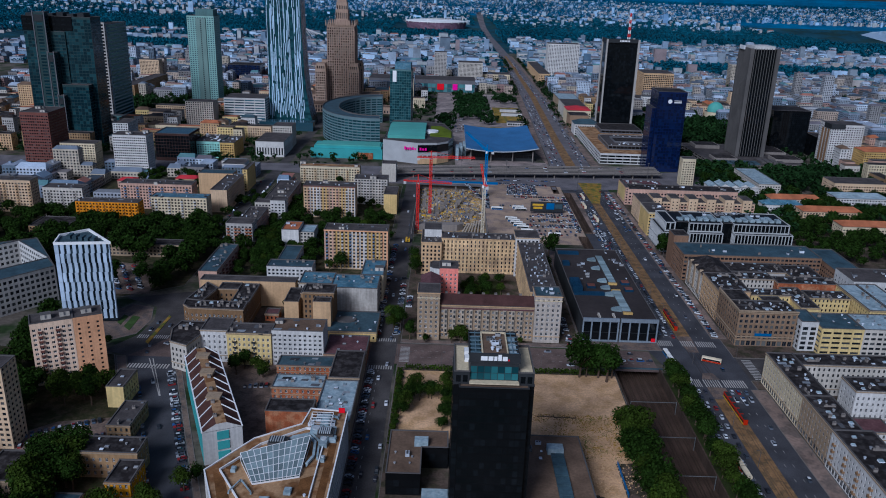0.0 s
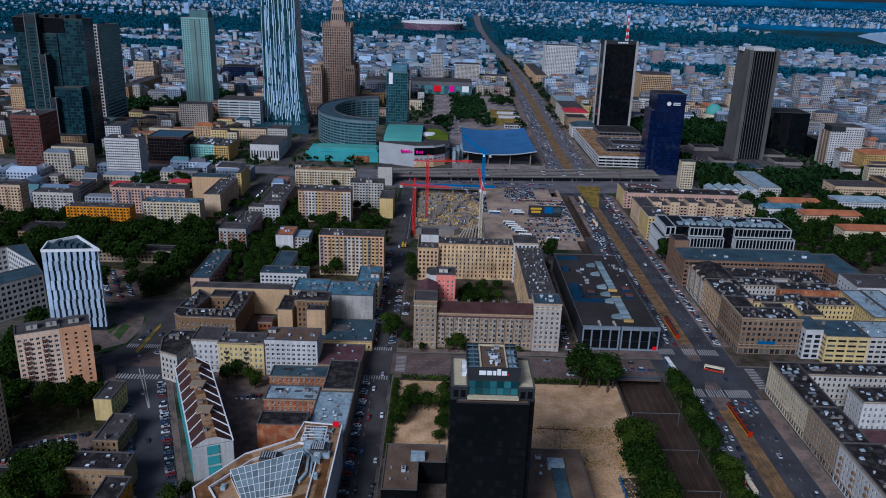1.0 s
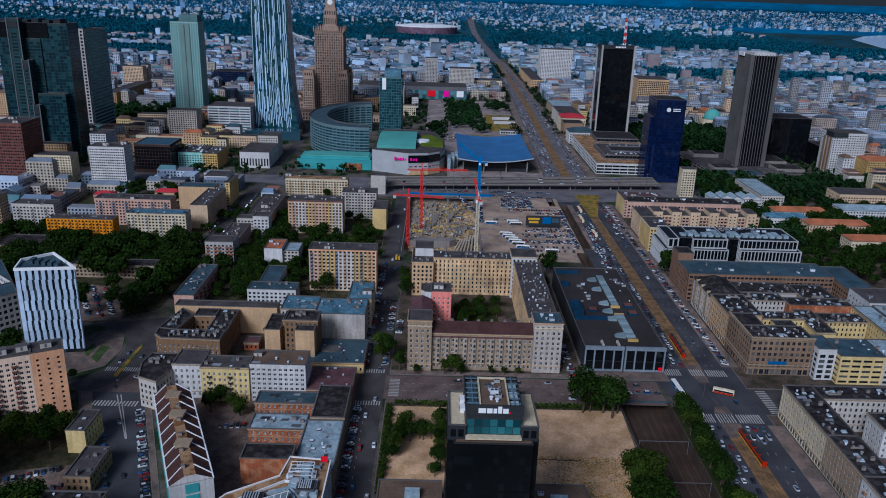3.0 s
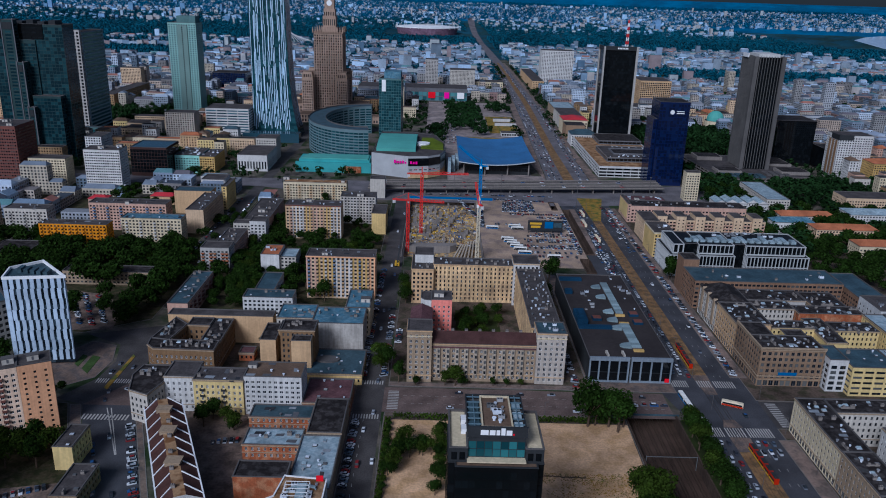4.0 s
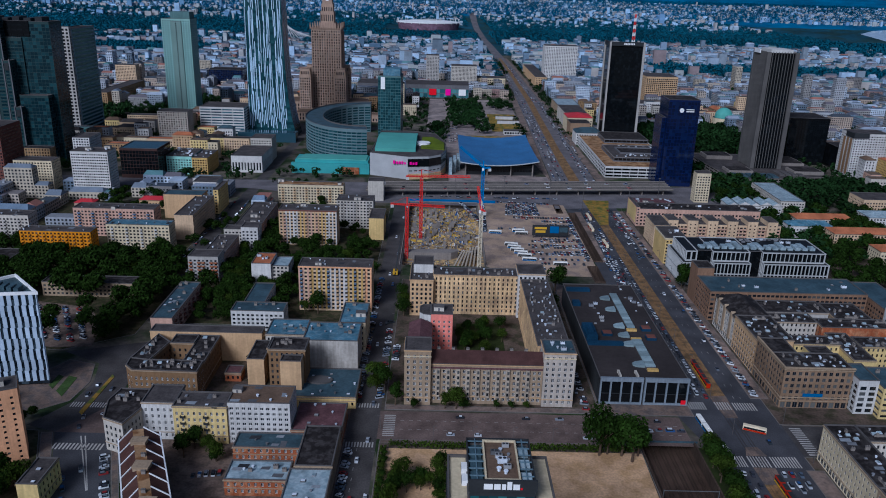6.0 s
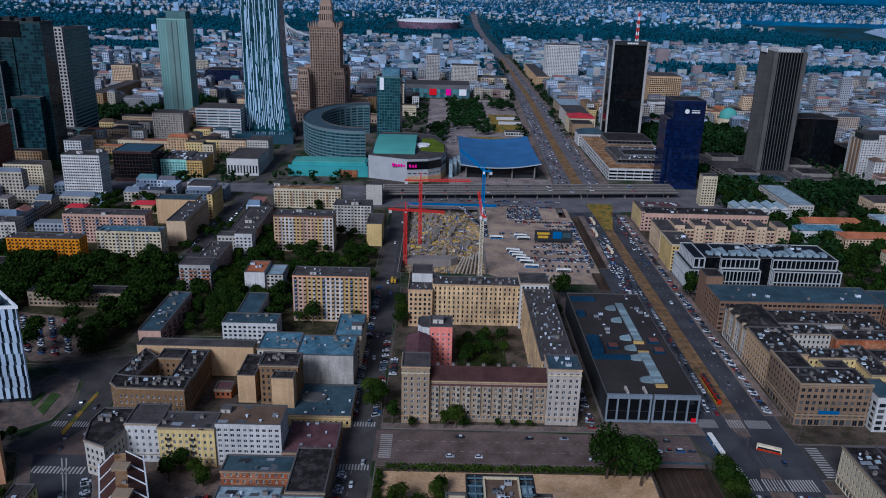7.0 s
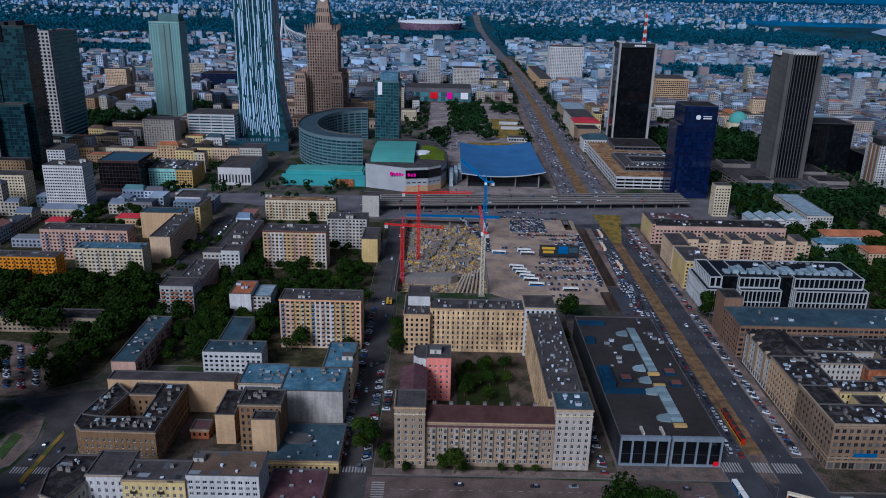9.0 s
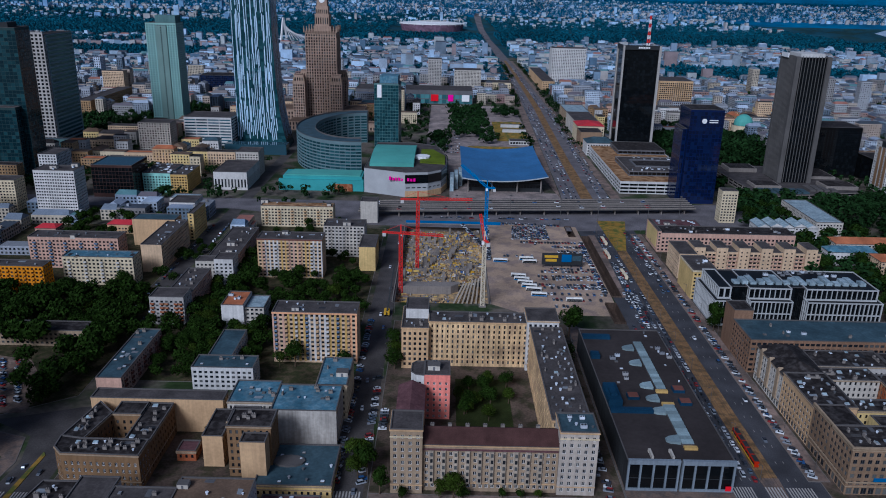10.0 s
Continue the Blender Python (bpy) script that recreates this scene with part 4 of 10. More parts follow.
    for y in (279.5, 285.5):
        b = Builder()
        b.box(10.6, y, 75.1, 12.4, y + 3.6, 76.9)
        for k in range(3):
            b.box(10.5, y + 0.3 + k * 1.1, 75.6, 10.6, y + 1.1 + k * 1.1, 76.6, 1)
        part("air_handler", b, [M["white_paint"], M["dark_metal"]], t)
    t2 = thing("podium", "low podium with a brown gravel roof and glass canopy", "building", (-7, 310, 0), "podiums")
    wing(t2, [(-22, 293), (-6.4, 293), (-6.4, 314), (6, 314), (6, 328), (-22, 328)], 12, wall="black_clad", roof="brown_roof", storey=4, bay=3.0, win=(2.8, 3.4), sill=0.3, recess=0.1, glass="dark_glass", parapet=0.5)
    b = Builder()
    b.prism(rect(-5.6, 262, 6, 291), 5.2, 5.6)
    part("canopy", b, M["pale_roof"], t2, "pale glass entrance canopy")
    for i in range(5):
        b = Builder()
        b.box(-5.6, 264 + i * 5.5, 0.16, -5.2, 264.4 + i * 5.5, 5.2)
        part("canopy_post", b, M["steel"], t2)
    b = Builder()
    b.box(-10, 314.5, 11.4, -3.5, 319, 14.4), b.box(-9.7, 314.8, 14.4, -3.8, 318.7, 14.6)
    part("cooling_unit", b, M["pale_roof"], t2)
    fit_roof(t2, -20, 296, -8, 312, 11.5, {"air_unit": 1, "vent": 4}, 5)
    t3 = thing("podium", "low podium with a brown gravel roof and rooflights", "building", (56, 300, 0), "podiums")
    wing(t3, [(38.4, 262), (70, 262), (69.5, 327), (38.4, 327)], 12, wall="dark_metal", roof="brown_roof", storey=4, bay=3.0, win=(2.8, 3.4), sill=0.3, recess=0.1, glass="dark_glass", parapet=0.5)
    for i in range(7):
        b = Builder()
        b.box(54, 266 + i * 7, 11.4, 60, 272 + i * 7, 12.6)
        part("rooflight", b, M["slate_roof"], t3)
    b = Builder()
    b.box(52.5, 311, 11.4, 60, 316, 14.6), b.box(52.8, 311.3, 14.6, 59.7, 315.7, 14.8)
    part("cooling_unit", b, M["pale_roof"], t3)
    fit_roof(t3, 42, 300, 52, 325, 11.5, {"air_unit": 2, "roof_hatch": 2}, 6)


office_tower()


M["rooflight_glass"] = surface("dusty rooflight glass", (0.2, 0.25, 0.27), var=0.25, rough=0.3, bump=0, random_object=0.3, spec=0.4)
M["pillar_grey"] = surface("blue grey painted pillars", (0.2, 0.23, 0.27), var=0.15, streak=0.2)
M["hall_wall"] = surface("dark sheet wall", (0.035, 0.037, 0.04), var=0.25, streak=0.3)
M["blue_duct"] = surface("dark blue plant cladding", (0.014, 0.036, 0.07), var=0.25, rough=0.5)


def shopping_hall():
    """The long dark-roofed hall with a white framed glass front."""
    t = thing("shopping_hall", "long shopping hall with dark flat roof and white framed glass front", "building", (117, 530, 0))
    x0, x1, y0, y1, h = 93, 142, 458.5, 600, 15.5
    keep_clear(rect(x0, y0, x1, y1))
    wing(t, rect(x0, y0 + 1.2, x1, y1), h, wall="hall_wall", roof="hall_roof", storey=7, bay=7, win=(6, 5.2), sill=0.6, recess=0.2, ground=0.6, glass="blue_glass", blind=(0, 2, 3), parapet=0.5)
    for xa, xb, n in ((93, 116.6, 4), (117.6, 142, 4)):
        b = Builder()
        b.box(xa, y0 - 0.4, h - 1.2, xb, y0 + 1.2, h + 1.0)
        b.box(xa, y0, 0.16, xb, y0 + 1.2, 1.2)
        wdt = (xb - xa) / n
        for i in range(n + 1):
            xc = min(max(xa + i * wdt, xa + 0.42), xb - 0.42)
            b.box(xc - 0.42, y0, 1.2, xc + 0.42, y0 + 1.2, h - 1.1)
        fr = part("front_frame", b, M["pillar_grey"], t)
        for i in range(n):
            b = Builder()
            b.box(xa + i * wdt + 0.42, y0 + 0.8, 1.2, xa + (i + 1) * wdt - 0.42, y0 + 1.0, h - 1.1)
            part("glass_panel", b, M["dark_glass"], fr)
            b = Builder()
            b.box(xa + i * wdt + 0.42, y0 + 0.6, 6.4, xa + (i + 1) * wdt - 0.42, y0 + 0.8, 6.7)
            part("transom", b, M["dark_metal"], fr)
    b = Builder()
    b.box(138.4, y0 - 0.3, 1.0, 141, y0, 3.4)
    part("sign_panel", b, M["red_sign"], t, "red and white sign panel with plain bars")
    for k, (xa, ya, w, ln) in enumerate(((122.4, 525, 5, 56), (121.2, 473, 5.8, 35))):
        b = Builder()
        n = int(ln / 3)
        b.prism(rect(xa, ya, xa + w, ya + ln), h - 0.6, h + 0.5)
        part("rooflight_kerb", b, M["coping"], t)
        for i in range(n):
            b = Builder()
            y = ya + i * ln / n
            b.face([(xa, y + 0.1, h + 0.52), (xa + w, y + 0.1, h + 0.52), (xa + w, y + ln / n - 0.1, h + 1.1), (xa, y + ln / n - 0.1, h + 1.1)])
            b.face([(xa, y + ln / n - 0.1, h + 0.5), (xa, y + 0.1, h + 0.5), (xa, y + 0.1, h + 0.52), (xa, y + ln / n - 0.1, h + 1.1)])
            b.face([(xa + w, y + 0.1, h + 0.5), (xa + w, y + ln / n - 0.1, h + 0.5), (xa + w, y + ln / n - 0.1, h + 1.1), (xa + w, y + 0.1, h + 0.52)])
            b.face([(xa + w, y + ln / n - 0.1, h + 0.5), (xa, y + ln / n - 0.1, h + 0.5), (xa, y + ln / n - 0.1, h + 1.1), (xa + w, y + ln / n - 0.1, h + 1.1)])
            part("rooflight", b, M["rooflight_glass"], t)
    for y in (574, 555, 529, 515.5, 503, 477):
        b = Builder()
        P = [(121, y - 3.2), (121, y + 3.2), (116.5, y + 2.6), (114.6, y + 1.2), (114.6, y - 1.2), (116.5, y - 2.6)]
        b.prism(P, h - 0.6, h + 0.3)
        b.face([(x, q, h + 0.32 + 0.12 * (x - 114.6)) for x, q in P[::-1]])
        for k in range(6):
            p, q = P[k], P[(k + 1) % 6]
            b.face([(*p, h + 0.3), (*q, h + 0.3), (*q, h + 0.32 + 0.12 * (q[0] - 114.6)), (*p, h + 0.32 + 0.12 * (p[0] - 114.6))])
        part("side_rooflight", b, M["rooflight_glass"], t)
    for x, y in ((124.6, 523), (124.4, 510), (124.4, 470.4)):
        b = Builder()
        b.box(x - 3, y - 1.1, h - 0.6, x + 3.2, y + 1.1, h + 0.7)
        part("access_cover", b, M["ochre"], t, "yellow access cover on the roof")
    for x, y, lid in ((133.9, 525, "red_brown"), (133.9, 512, "red_brown"), (108, 517, "red_brown")):
        b = Builder()
        b.box(x - 3, y - 2.6, h - 0.6, x + 3, y + 2.6, h + 1.1)
        k = part("plant_box", b, M["blue_duct"], t, "blue framed plant box with a brown lid")
        b = Builder()
        b.box(x - 2.6, y - 2.2, h + 1.1, x + 2.6, y + 2.2, h + 1.5)
        part("lid", b, M[lid], k)
    for xa, ya, xb, yb, hh in ((93.6, 507, 100.5, 526, 3.2), (95, 511, 98.8, 522, 4.6), (93.4, 501, 115, 504.6, 1.2), (93.4, 586, 110, 590, 1.4), (94, 560, 99, 566, 1.8)):
        b = Builder()
        b.box(xa, ya, h - 0.5, xb, yb, h + hh)
        for k in range(int((yb - ya) / 1.6)):
            b.box(xa - 0.08, ya + 0.4 + k * 1.6, h, xa, ya + 1.2 + k * 1.6, h + hh - 0.2)
        b.box(xa + 0.5, ya + 0.5, h + hh, xb - 0.5, yb - 0.5, h + hh + 0.35)
        part("plant_screen", b, M["blue_duct"], t, "dark blue roof plant screen")
    for x in (104, 113.6):
        b = Builder()
        b.box(x, 461, h - 0.5, x + 0.9, 467, h + 1.3), b.box(x - 0.2, 466.6, h - 0.5, x + 1.1, 468, h + 1.0)
        part("flue", b, M["off_white"], t)
    fit_roof(t, 101, 530, 112, 584, h - 0.5, {"air_unit": 4, "roof_hatch": 3}, 11)
    fit_roof(t, 130.5, 530, 141, 598, h - 0.5, {"air_unit": 3, "roof_hatch": 3, "vent": 4}, 12)


shopping_hall()


M["bay_render"] = surface("pale stained render", (0.4, 0.35, 0.29), var=0.2, streak=0.3)


M["warm_stucco"] = surface("warm stained stucco", (0.58, 0.43, 0.26), var=0.25, streak=0.35, alt=(0.42, 0.31, 0.2))


def tenement_block():
    """The big stuccoed courtyard block in the middle."""
    t = thing("tenement_block", "grey tan courtyard tenement with brown tiled roof and rows of windows", "building", (30, 520, 0))
    kw = dict(wall="grey_tan", cornice="tan", storey=3.3, bay=3.1, win=(1.5, 1.9), ground=1.2)
    wing(t, rect(-14.3, 453, -0.1, 469), 33.5, roof="grey_roof", each=True, **kw)
    wing(t, rect(0, 455.5, 60.5, 470), 24.6, roof="tile_brown", roof_kind="gable", rise=4.5, each=True, **{**kw, "bay": 2.7})
    wing(t, rect(60.6, 454, 77.6, 470.4), 33.2, roof="slate_roof", each=True, **{**kw, "wall": "stone_grey", "bay": 3.4})
    wing(t, rect(-13.5, 469.1, -0.6, 512), 22, roof="plum_roof", roof_kind="gable", rise=3, **kw)
    wing(t, rect(59, 470.5, 77.4, 572), 29, roof="grey_roof", **{**kw, "wall": "warm_stucco"})
    wing(t, rect(0, 576, 58.9, 591), 29.5, roof="grey_roof", **{**kw, "wall": "warm_stucco", "win": (1.0, 2.0)})
    wing(t, rect(-16, 572, -0.1, 604), 27, roof="grey_roof", **{**kw, "wall": "tan"})
    wing(t, rect(-14, 586, -0.4, 603.5), 33, z0=26.2, roof="grey_roof", wall="white", blind=(0, 1, 2, 3), clear=False)
    wing(t, rect(57.5, 572.1, 76, 591), 33, roof="grey_roof", **{**kw, "wall": "white"})
    # projecting bays, string course and cornice of the street front
    for x in np.arange(4.0, 58, 5.4):
        x = float(x)
        b = Builder()
        b.prism([(x - 1.3, 455.5), (x - 0.8, 454.4), (x + 0.8, 454.4), (x + 1.3, 455.5)], 4.6, 21.4)
        for j in range(5):
            z = 5.6 + 3.3 * j
            b.face([(x - 0.6, 454.37, z), (x + 0.6, 454.37, z), (x + 0.6, 454.37, z + 1.9), (x - 0.6, 454.37, z + 1.9)], 1)
        part("bay_front", b, [M["bay_render"], M["glass"]], t)
    b = Builder()
    b.box(0, 454.9, 21.6, 60.4, 455.5, 22.3)
    part("cornice", b, M["plum_roof"], t, "dull red cornice")
    for x0, x1 in ((-14.5, 0.1), (60.4, 77.8)):
        b = Builder()
        b.box(x0, 452.6 if x0 < 0 else 453.6, 29.2, x1, 453 if x0 < 0 else 454, 29.8)
        part("string_course", b, M["cream"], t)
    for x in range(4, 60, 8):
        ob = new("chimney", fitting("chimney"))
        ob.parent = t
        ob.location = Vector((x, 465.5, 27.4)) - t.location
    fit_roof(t, 60, 474, 77, 571, 28.4, {"vent": 34, "chimney": 10, "roof_hatch": 8, "felt_patch": 2, "skylight": 2}, 21)
    fit_roof(t, 1, 577, 58, 590, 28.9, {"vent": 8, "chimney": 7, "felt_patch": 2, "skylight": 2}, 22)
    fit_roof(t, -15, 573, -1, 585, 26.4, {"vent": 4, "chimney": 2}, 23)
    fit_roof(t, 61, 456, 77, 469, 32.5, {"air_unit": 3, "vent": 3}, 24)
    t2 = thing("pink_house", "pink rendered courtyard house with a rounded grey roof", "building", (2, 524, 0))
    wing(t2, rect(-1, 516, 12.4, 532), 26.5, wall="pink", roof="grey_roof", storey=3.2, bay=2.9, win=(1.2, 1.6), each=True)
    wing(t2, [(-8, 520), (-5.5, 517), (-1.1, 516), (-1.1, 532), (-5.5, 532), (-8, 529)], 26.0, wall="white", roof="grey_roof", storey=3.2, bay=3.4, win=(1.2, 1.4))
    fit_roof(t2, 0, 517, 11, 531, 25.8, {"air_unit": 1, "lift_house": 1}, 25)
    slab("courtyard_lawn", "green courtyard lawn crossed by a path", "lawn", rect(16, 508, 46, 560), 0.1, 0.24, M["grass"])


tenement_block()


def box_house(name, label, x0, y0, x1, y1, h, fit=None, seed=1, **kw):
    t = house(name, label, rect(x0, y0, x1, y1), h, **kw)
    if fit and kw.get("roof_kind", "flat") == "flat":
        fit_roof(t, x0, y0, x1, y1, h - 0.6, fit, seed)
    return t


OLD = dict(cornice="grey_tan", storey=3.5, bay=2.9, win=(1.15, 1.9), ground=0.8)
PANEL = dict(storey=2.85, bay=3.0, win=(1.7, 1.5), ground=0.6)


def brown_tenement():
    """The derelict round-cornered tenement round a court."""
    t = thing("derelict_tenement", "derelict brown brick tenement with broken dark roofs round a court", "building", (-146, 474, 0))
    kw = dict(wall="derelict", roof="bitumen", **OLD)
    wing(t, [(-160, 452), (-125.2, 451), (-125.2, 464), (-155, 464), (-166, 466), (-165, 457)], 18.5, each=True, **kw)
    wing(t, [(-166, 466.1), (-155, 464.1), (-151, 487), (-161, 497)], 18.2, **kw)
    wing(t, rect(-137, 464.1, -125.2, 498), 17.4, **kw)
    wing(t, rect(-150.8, 486, -137.1, 497.5), 18.0, **kw)
    fit_roof(t, -158, 453, -127, 463, 17.9, {"chimney": 12, "vent": 4, "felt_patch": 2, "skylight": 2}, 31)
    fit_roof(t, -136, 466, -126, 497, 16.8, {"chimney": 7, "felt_patch": 2, "skylight": 2}, 32)
    fit_roof(t, -163, 470, -156, 490, 17.6, {"chimney": 7, "felt_patch": 2, "skylight": 2}, 33)
    t = thing("party_wall_house", "narrow tenement with a bare tan party wall", "building", (-134, 504, 0))
    wing(t, rect(-167, 499, -101, 508.5), 19, wall="tan", roof="grey_roof", blind=(0,), **OLD)
    t = thing("old_rear_tenement", "old yellow brown rear tenement with bare end walls", "building", (-80, 470, 0))
    wing(t, rect(-89, 463, -69, 478), 27, wall="derelict", roof="bitumen", **OLD)
    wing(t, rect(-81.3, 455, -70, 462.9), 24, wall="tan", roof="bitumen", blind=(0, 1), **OLD)
    wing(t, rect(-103, 470, -93.5, 494), 17, wall="tan", roof="bitumen", blind=(0,), **OLD)
    wing(t, rect(-93.3, 478.1, -80, 492), 20, wall="old_brown", roof="bitumen", **OLD)
    fit_roof(t, -88, 464, -70, 477, 26.4, {"chimney": 5}, 34)
    box_house("shed", "small shed with a rusty roof in a yard", -117, 474, -108, 483, 6, wall="brick", roof="plum_roof", **OLD)
    t = thing("corner_tenement", "tenement with blue grey sheet roof and bare white party wall", "building", (-60, 505, 0))
    wing(t, rect(-75, 488.5, -43, 514), 20.4, wall="party_wall", roof="blue_roof", blind=(0,), **OLD)
    wing(t, rect(-57, 514.1, -41, 545), 20.4, wall="cream", roof="blue_roof", **OLD)
    wing(t, rect(-98, 496, -75.1, 518), 20.0, wall="off_white", roof="blue_roof", **OLD)
    fit_roof(t, -97, 498, -45, 513, 19.6, {"chimney": 8, "roof_hatch": 5, "vent": 5, "felt_patch": 2, "skylight": 2}, 35)
    fit_roof(t, -55, 516, -43, 543, 19.6, {"chimney": 3, "lift_house": 1}, 36)
    t = box_house("low_office", "low yellow house with a black flat roof", -74.5, 447.8, -40, 480, 7, wall="yellow", roof="slate_roof", fit={"vent": 6, "roof_hatch": 5}, seed=37, **OLD)
    b = Builder()
    b.prism([(-62 + 7.5 * math.cos(a), 466 + 4.5 * math.sin(a)) for a in np.linspace(0, 2 * math.pi, 13)[:-1]], 6.4, 7.3)
    part("roof_lantern", b, M["coping"], t)


brown_tenement()


def boulevard_houses():
    kw = dict(each=True, **OLD)
    t = thing("white_corner_house", "white corner tenement with a dark grey roof", "building", (-140, 424, 0))
    wing(t, rect(-141, 414.5, -125, 432), 21.2, wall="white", roof="grey_roof", **kw)
    wing(t, [(-160, 421), (-156, 405), (-145, 400), (-141.1, 414), (-141.1, 433), (-158, 433)], 18, wall="off_white", roof="bitumen", **OLD)
    fit_roof(t, -157, 418, -127, 431, 17.6, {"chimney": 5, "vent": 3, "felt_patch": 2, "skylight": 2}, 41)
    box_house("yellow_tenement", "yellow tenement with dark balconies and grey roof", -124.9, 411.7, -98.8, 425.8, 21.1, wall="pale_yellow", roof="grey_roof", fit={"roof_hatch": 2, "chimney": 2, "felt_patch": 4}, seed=42,
              balcony=dict(every=4, at=(1,), mat="dark_metal", w=2.2), **kw)
    box_house("white_apartment_house", "white apartment house with small dark windows", -98.6, 412.9, -68.2, 430.2, 23, wall="white", roof="brown_roof", fit={"lift_house": 1, "vent": 3, "felt_patch": 4}, seed=43, each=True, **PANEL)
    box_house("plum_roof_house", "low brick house with a plum red roof", -68, 411.8, -43.2, 438.5, 9, wall="brick", roof="plum_roof", fit={"roof_hatch": 3, "vent": 4}, seed=44, **OLD)
    box_house("brick_workshop", "red brick workshop with a slate blue roof", -92.8, 397.3, -60.3, 409.8, 8.5, wall="brick", roof="slate_roof", roof_kind="flat", fit={"vent": 2, "felt_patch": 4}, seed=45, each=True, **OLD)
    t = thing("street_house", "tenement along the street with dark and pale sheet roofs", "building", (-50, 384, 0))
    wing(t, rect(-60, 378.5, -43.2, 411.5), 12, wall="grey_tan", roof="bitumen", **OLD)
    wing(t, rect(-62, 336, -43.2, 378.4), 10.5, wall="grey_tan", roof="pale_roof", **OLD)
    fit_roof(t, -60, 340, -45, 377, 9.9, {"roof_hatch": 5, "vent": 4, "felt_patch": 2, "skylight": 2}, 46)
    box_house("brick_house", "red brick house with pale sheet roof", -90.1, 371.4, -62.2, 386.1, 9, wall="brick", roof="pale_roof", fit={"chimney": 3, "vent": 2, "felt_patch": 4}, seed=47, each=True, **OLD)
    box_house("brick_warehouse", "tall red brick wall of an old warehouse", -86, 338.6, -62.5, 351, 14, wall="brick", roof="bitumen", blind=(0,), **OLD)


boulevard_houses()


K_PLAN = [(-80, 236), (-42.8, 236), (-42.8, 327), (-61, 329), (-63, 315), (-82, 302), (-97.5, 277)]


ATRIUM = ((-75, 268), (-56.5, 274), (-83.5, 283.5), (-56, 298.5))


def atrium_office():
    """The office with a brown roof terrace round a glass atrium."""
    t = thing("atrium_office", "white office with tan roof terraces and a large glass atrium", "building", (-68, 295, 0))
    poly = K_PLAN
    wing(t, poly, 22, wall="white", roof="tan_deck", storey=3.5, bay=3.0, win=(2.2, 2.0), each=True, parapet=0.5, coping="white_paint")
    inner = [(-76, 254), (-50, 254), (-50, 310), (-60, 311), (-78, 297), (-91, 277)]
    b = Builder()
    for i in range(len(inner)):
        a, c = inner[i], inner[(i + 1) % len(inner)]
        d = inset(inner, 0.5)
        b.prism([a, c, d[(i + 1) % len(inner)], d[i]], 21.4, 22.6)
    part("terrace_parapet", b, M["white_paint"], t)
    # stepped glass roof: ribs and single panes
    BL, BR, TL, TR = (Vector(p) for p in ATRIUM)

    def spot(u, v, up=0.0):
        p = BL.lerp(BR, u).lerp(TL.lerp(TR, u), v)
        return (p.x, p.y, 23.0 + 3.2 * v + up)

    b = Builder()
    b.prism([tuple(BL), tuple(BR), tuple(TR), tuple(TL)], 21.4, 22.4)
    part("atrium_kerb", b, M["white_paint"], t)
    nx, ny = 11, 5
    for i in range(nx):
        for j in range(ny):
            b = Builder()
            b.face([spot((i + 0.05) / nx, (j + 0.03) / ny), spot((i + 0.95) / nx, (j + 0.03) / ny), spot((i + 0.95) / nx, (j + 0.97) / ny), spot((i + 0.05) / nx, (j + 0.97) / ny)])
            part("glass_pane", b, M["pane_sky"], t)
    b = Builder()
    for i in range(nx + 1):
        b.beam(spot(i / nx, 0), spot(i / nx, 1), 0.24)
        b.beam((*spot(i / nx, 0)[:2], 22.4), spot(i / nx, 0), 0.2)
        b.beam((*spot(i / nx, 1)[:2], 22.4), spot(i / nx, 1), 0.2)
    for j in range(ny + 1):
        b.beam(spot(0, j / ny), spot(1, j / ny), 0.2)
    part("glazing_grid", b, M["white_paint"], t)
    b = Builder()
    for (ua, va), (ub, vb) in (((0, 0), (1, 0)), ((1, 0), (1, 1)), ((1, 1), (0, 1)), ((0, 1), (0, 0))):
        p, q = spot(ua, va), spot(ub, vb)
        b.face([(p[0], p[1], 22.3), (q[0], q[1], 22.3), q, p])
    part("atrium_side", b, M["teal_dark"], t)
    for xa, ya, xb, yb, hh in ((-61, 262, -58, 266, 1.2), (-58, 256, -52, 259, 0.9), (-86, 276, -84, 279, 1.4), (-70, 258, -66, 260, 0.8), (-49, 300, -45, 304, 1.6), (-54, 312, -50, 322, 1.8)):
        b = Builder()
        b.box(xa, ya, 21.4, xb, yb, 21.5 + hh), b.box(xa + 0.3, ya + 0.3, 21.5 + hh, xb - 0.3, yb - 0.3, 21.7 + hh)
        part("roof_unit", b, M["pale_roof"], t)
    b = Builder()
    for k in range(5):
        b.beam((-59, 312 + 2.4 * k, 21.4), (-59, 312 + 2.4 * k, 24.2), 0.2)
        b.beam((-49, 312 + 2.4 * k, 21.4), (-49, 312 + 2.4 * k, 24.2), 0.2)
        b.beam((-59, 312 + 2.4 * k, 24.2), (-49, 312 + 2.4 * k, 24.2), 0.2)
    b.beam((-59, 312, 24.2), (-59, 321.6, 24.2), 0.2), b.beam((-49, 312, 24.2), (-49, 321.6, 24.2), 0.2)
    part("roof_frame", b, M["white_paint"], t)
    for k, (xa, ya, xb, yb) in enumerate(((-74.5, 294.5, -66, 300.5), (-54, 302, -46.5, 309))):
        b = Builder()
        b.box(xa, ya, 21.4, xb, yb, 24.0), b.box(xa + 0.6, ya + 0.6, 24.0, xb - 0.6, yb - 0.6, 24.5, 1)
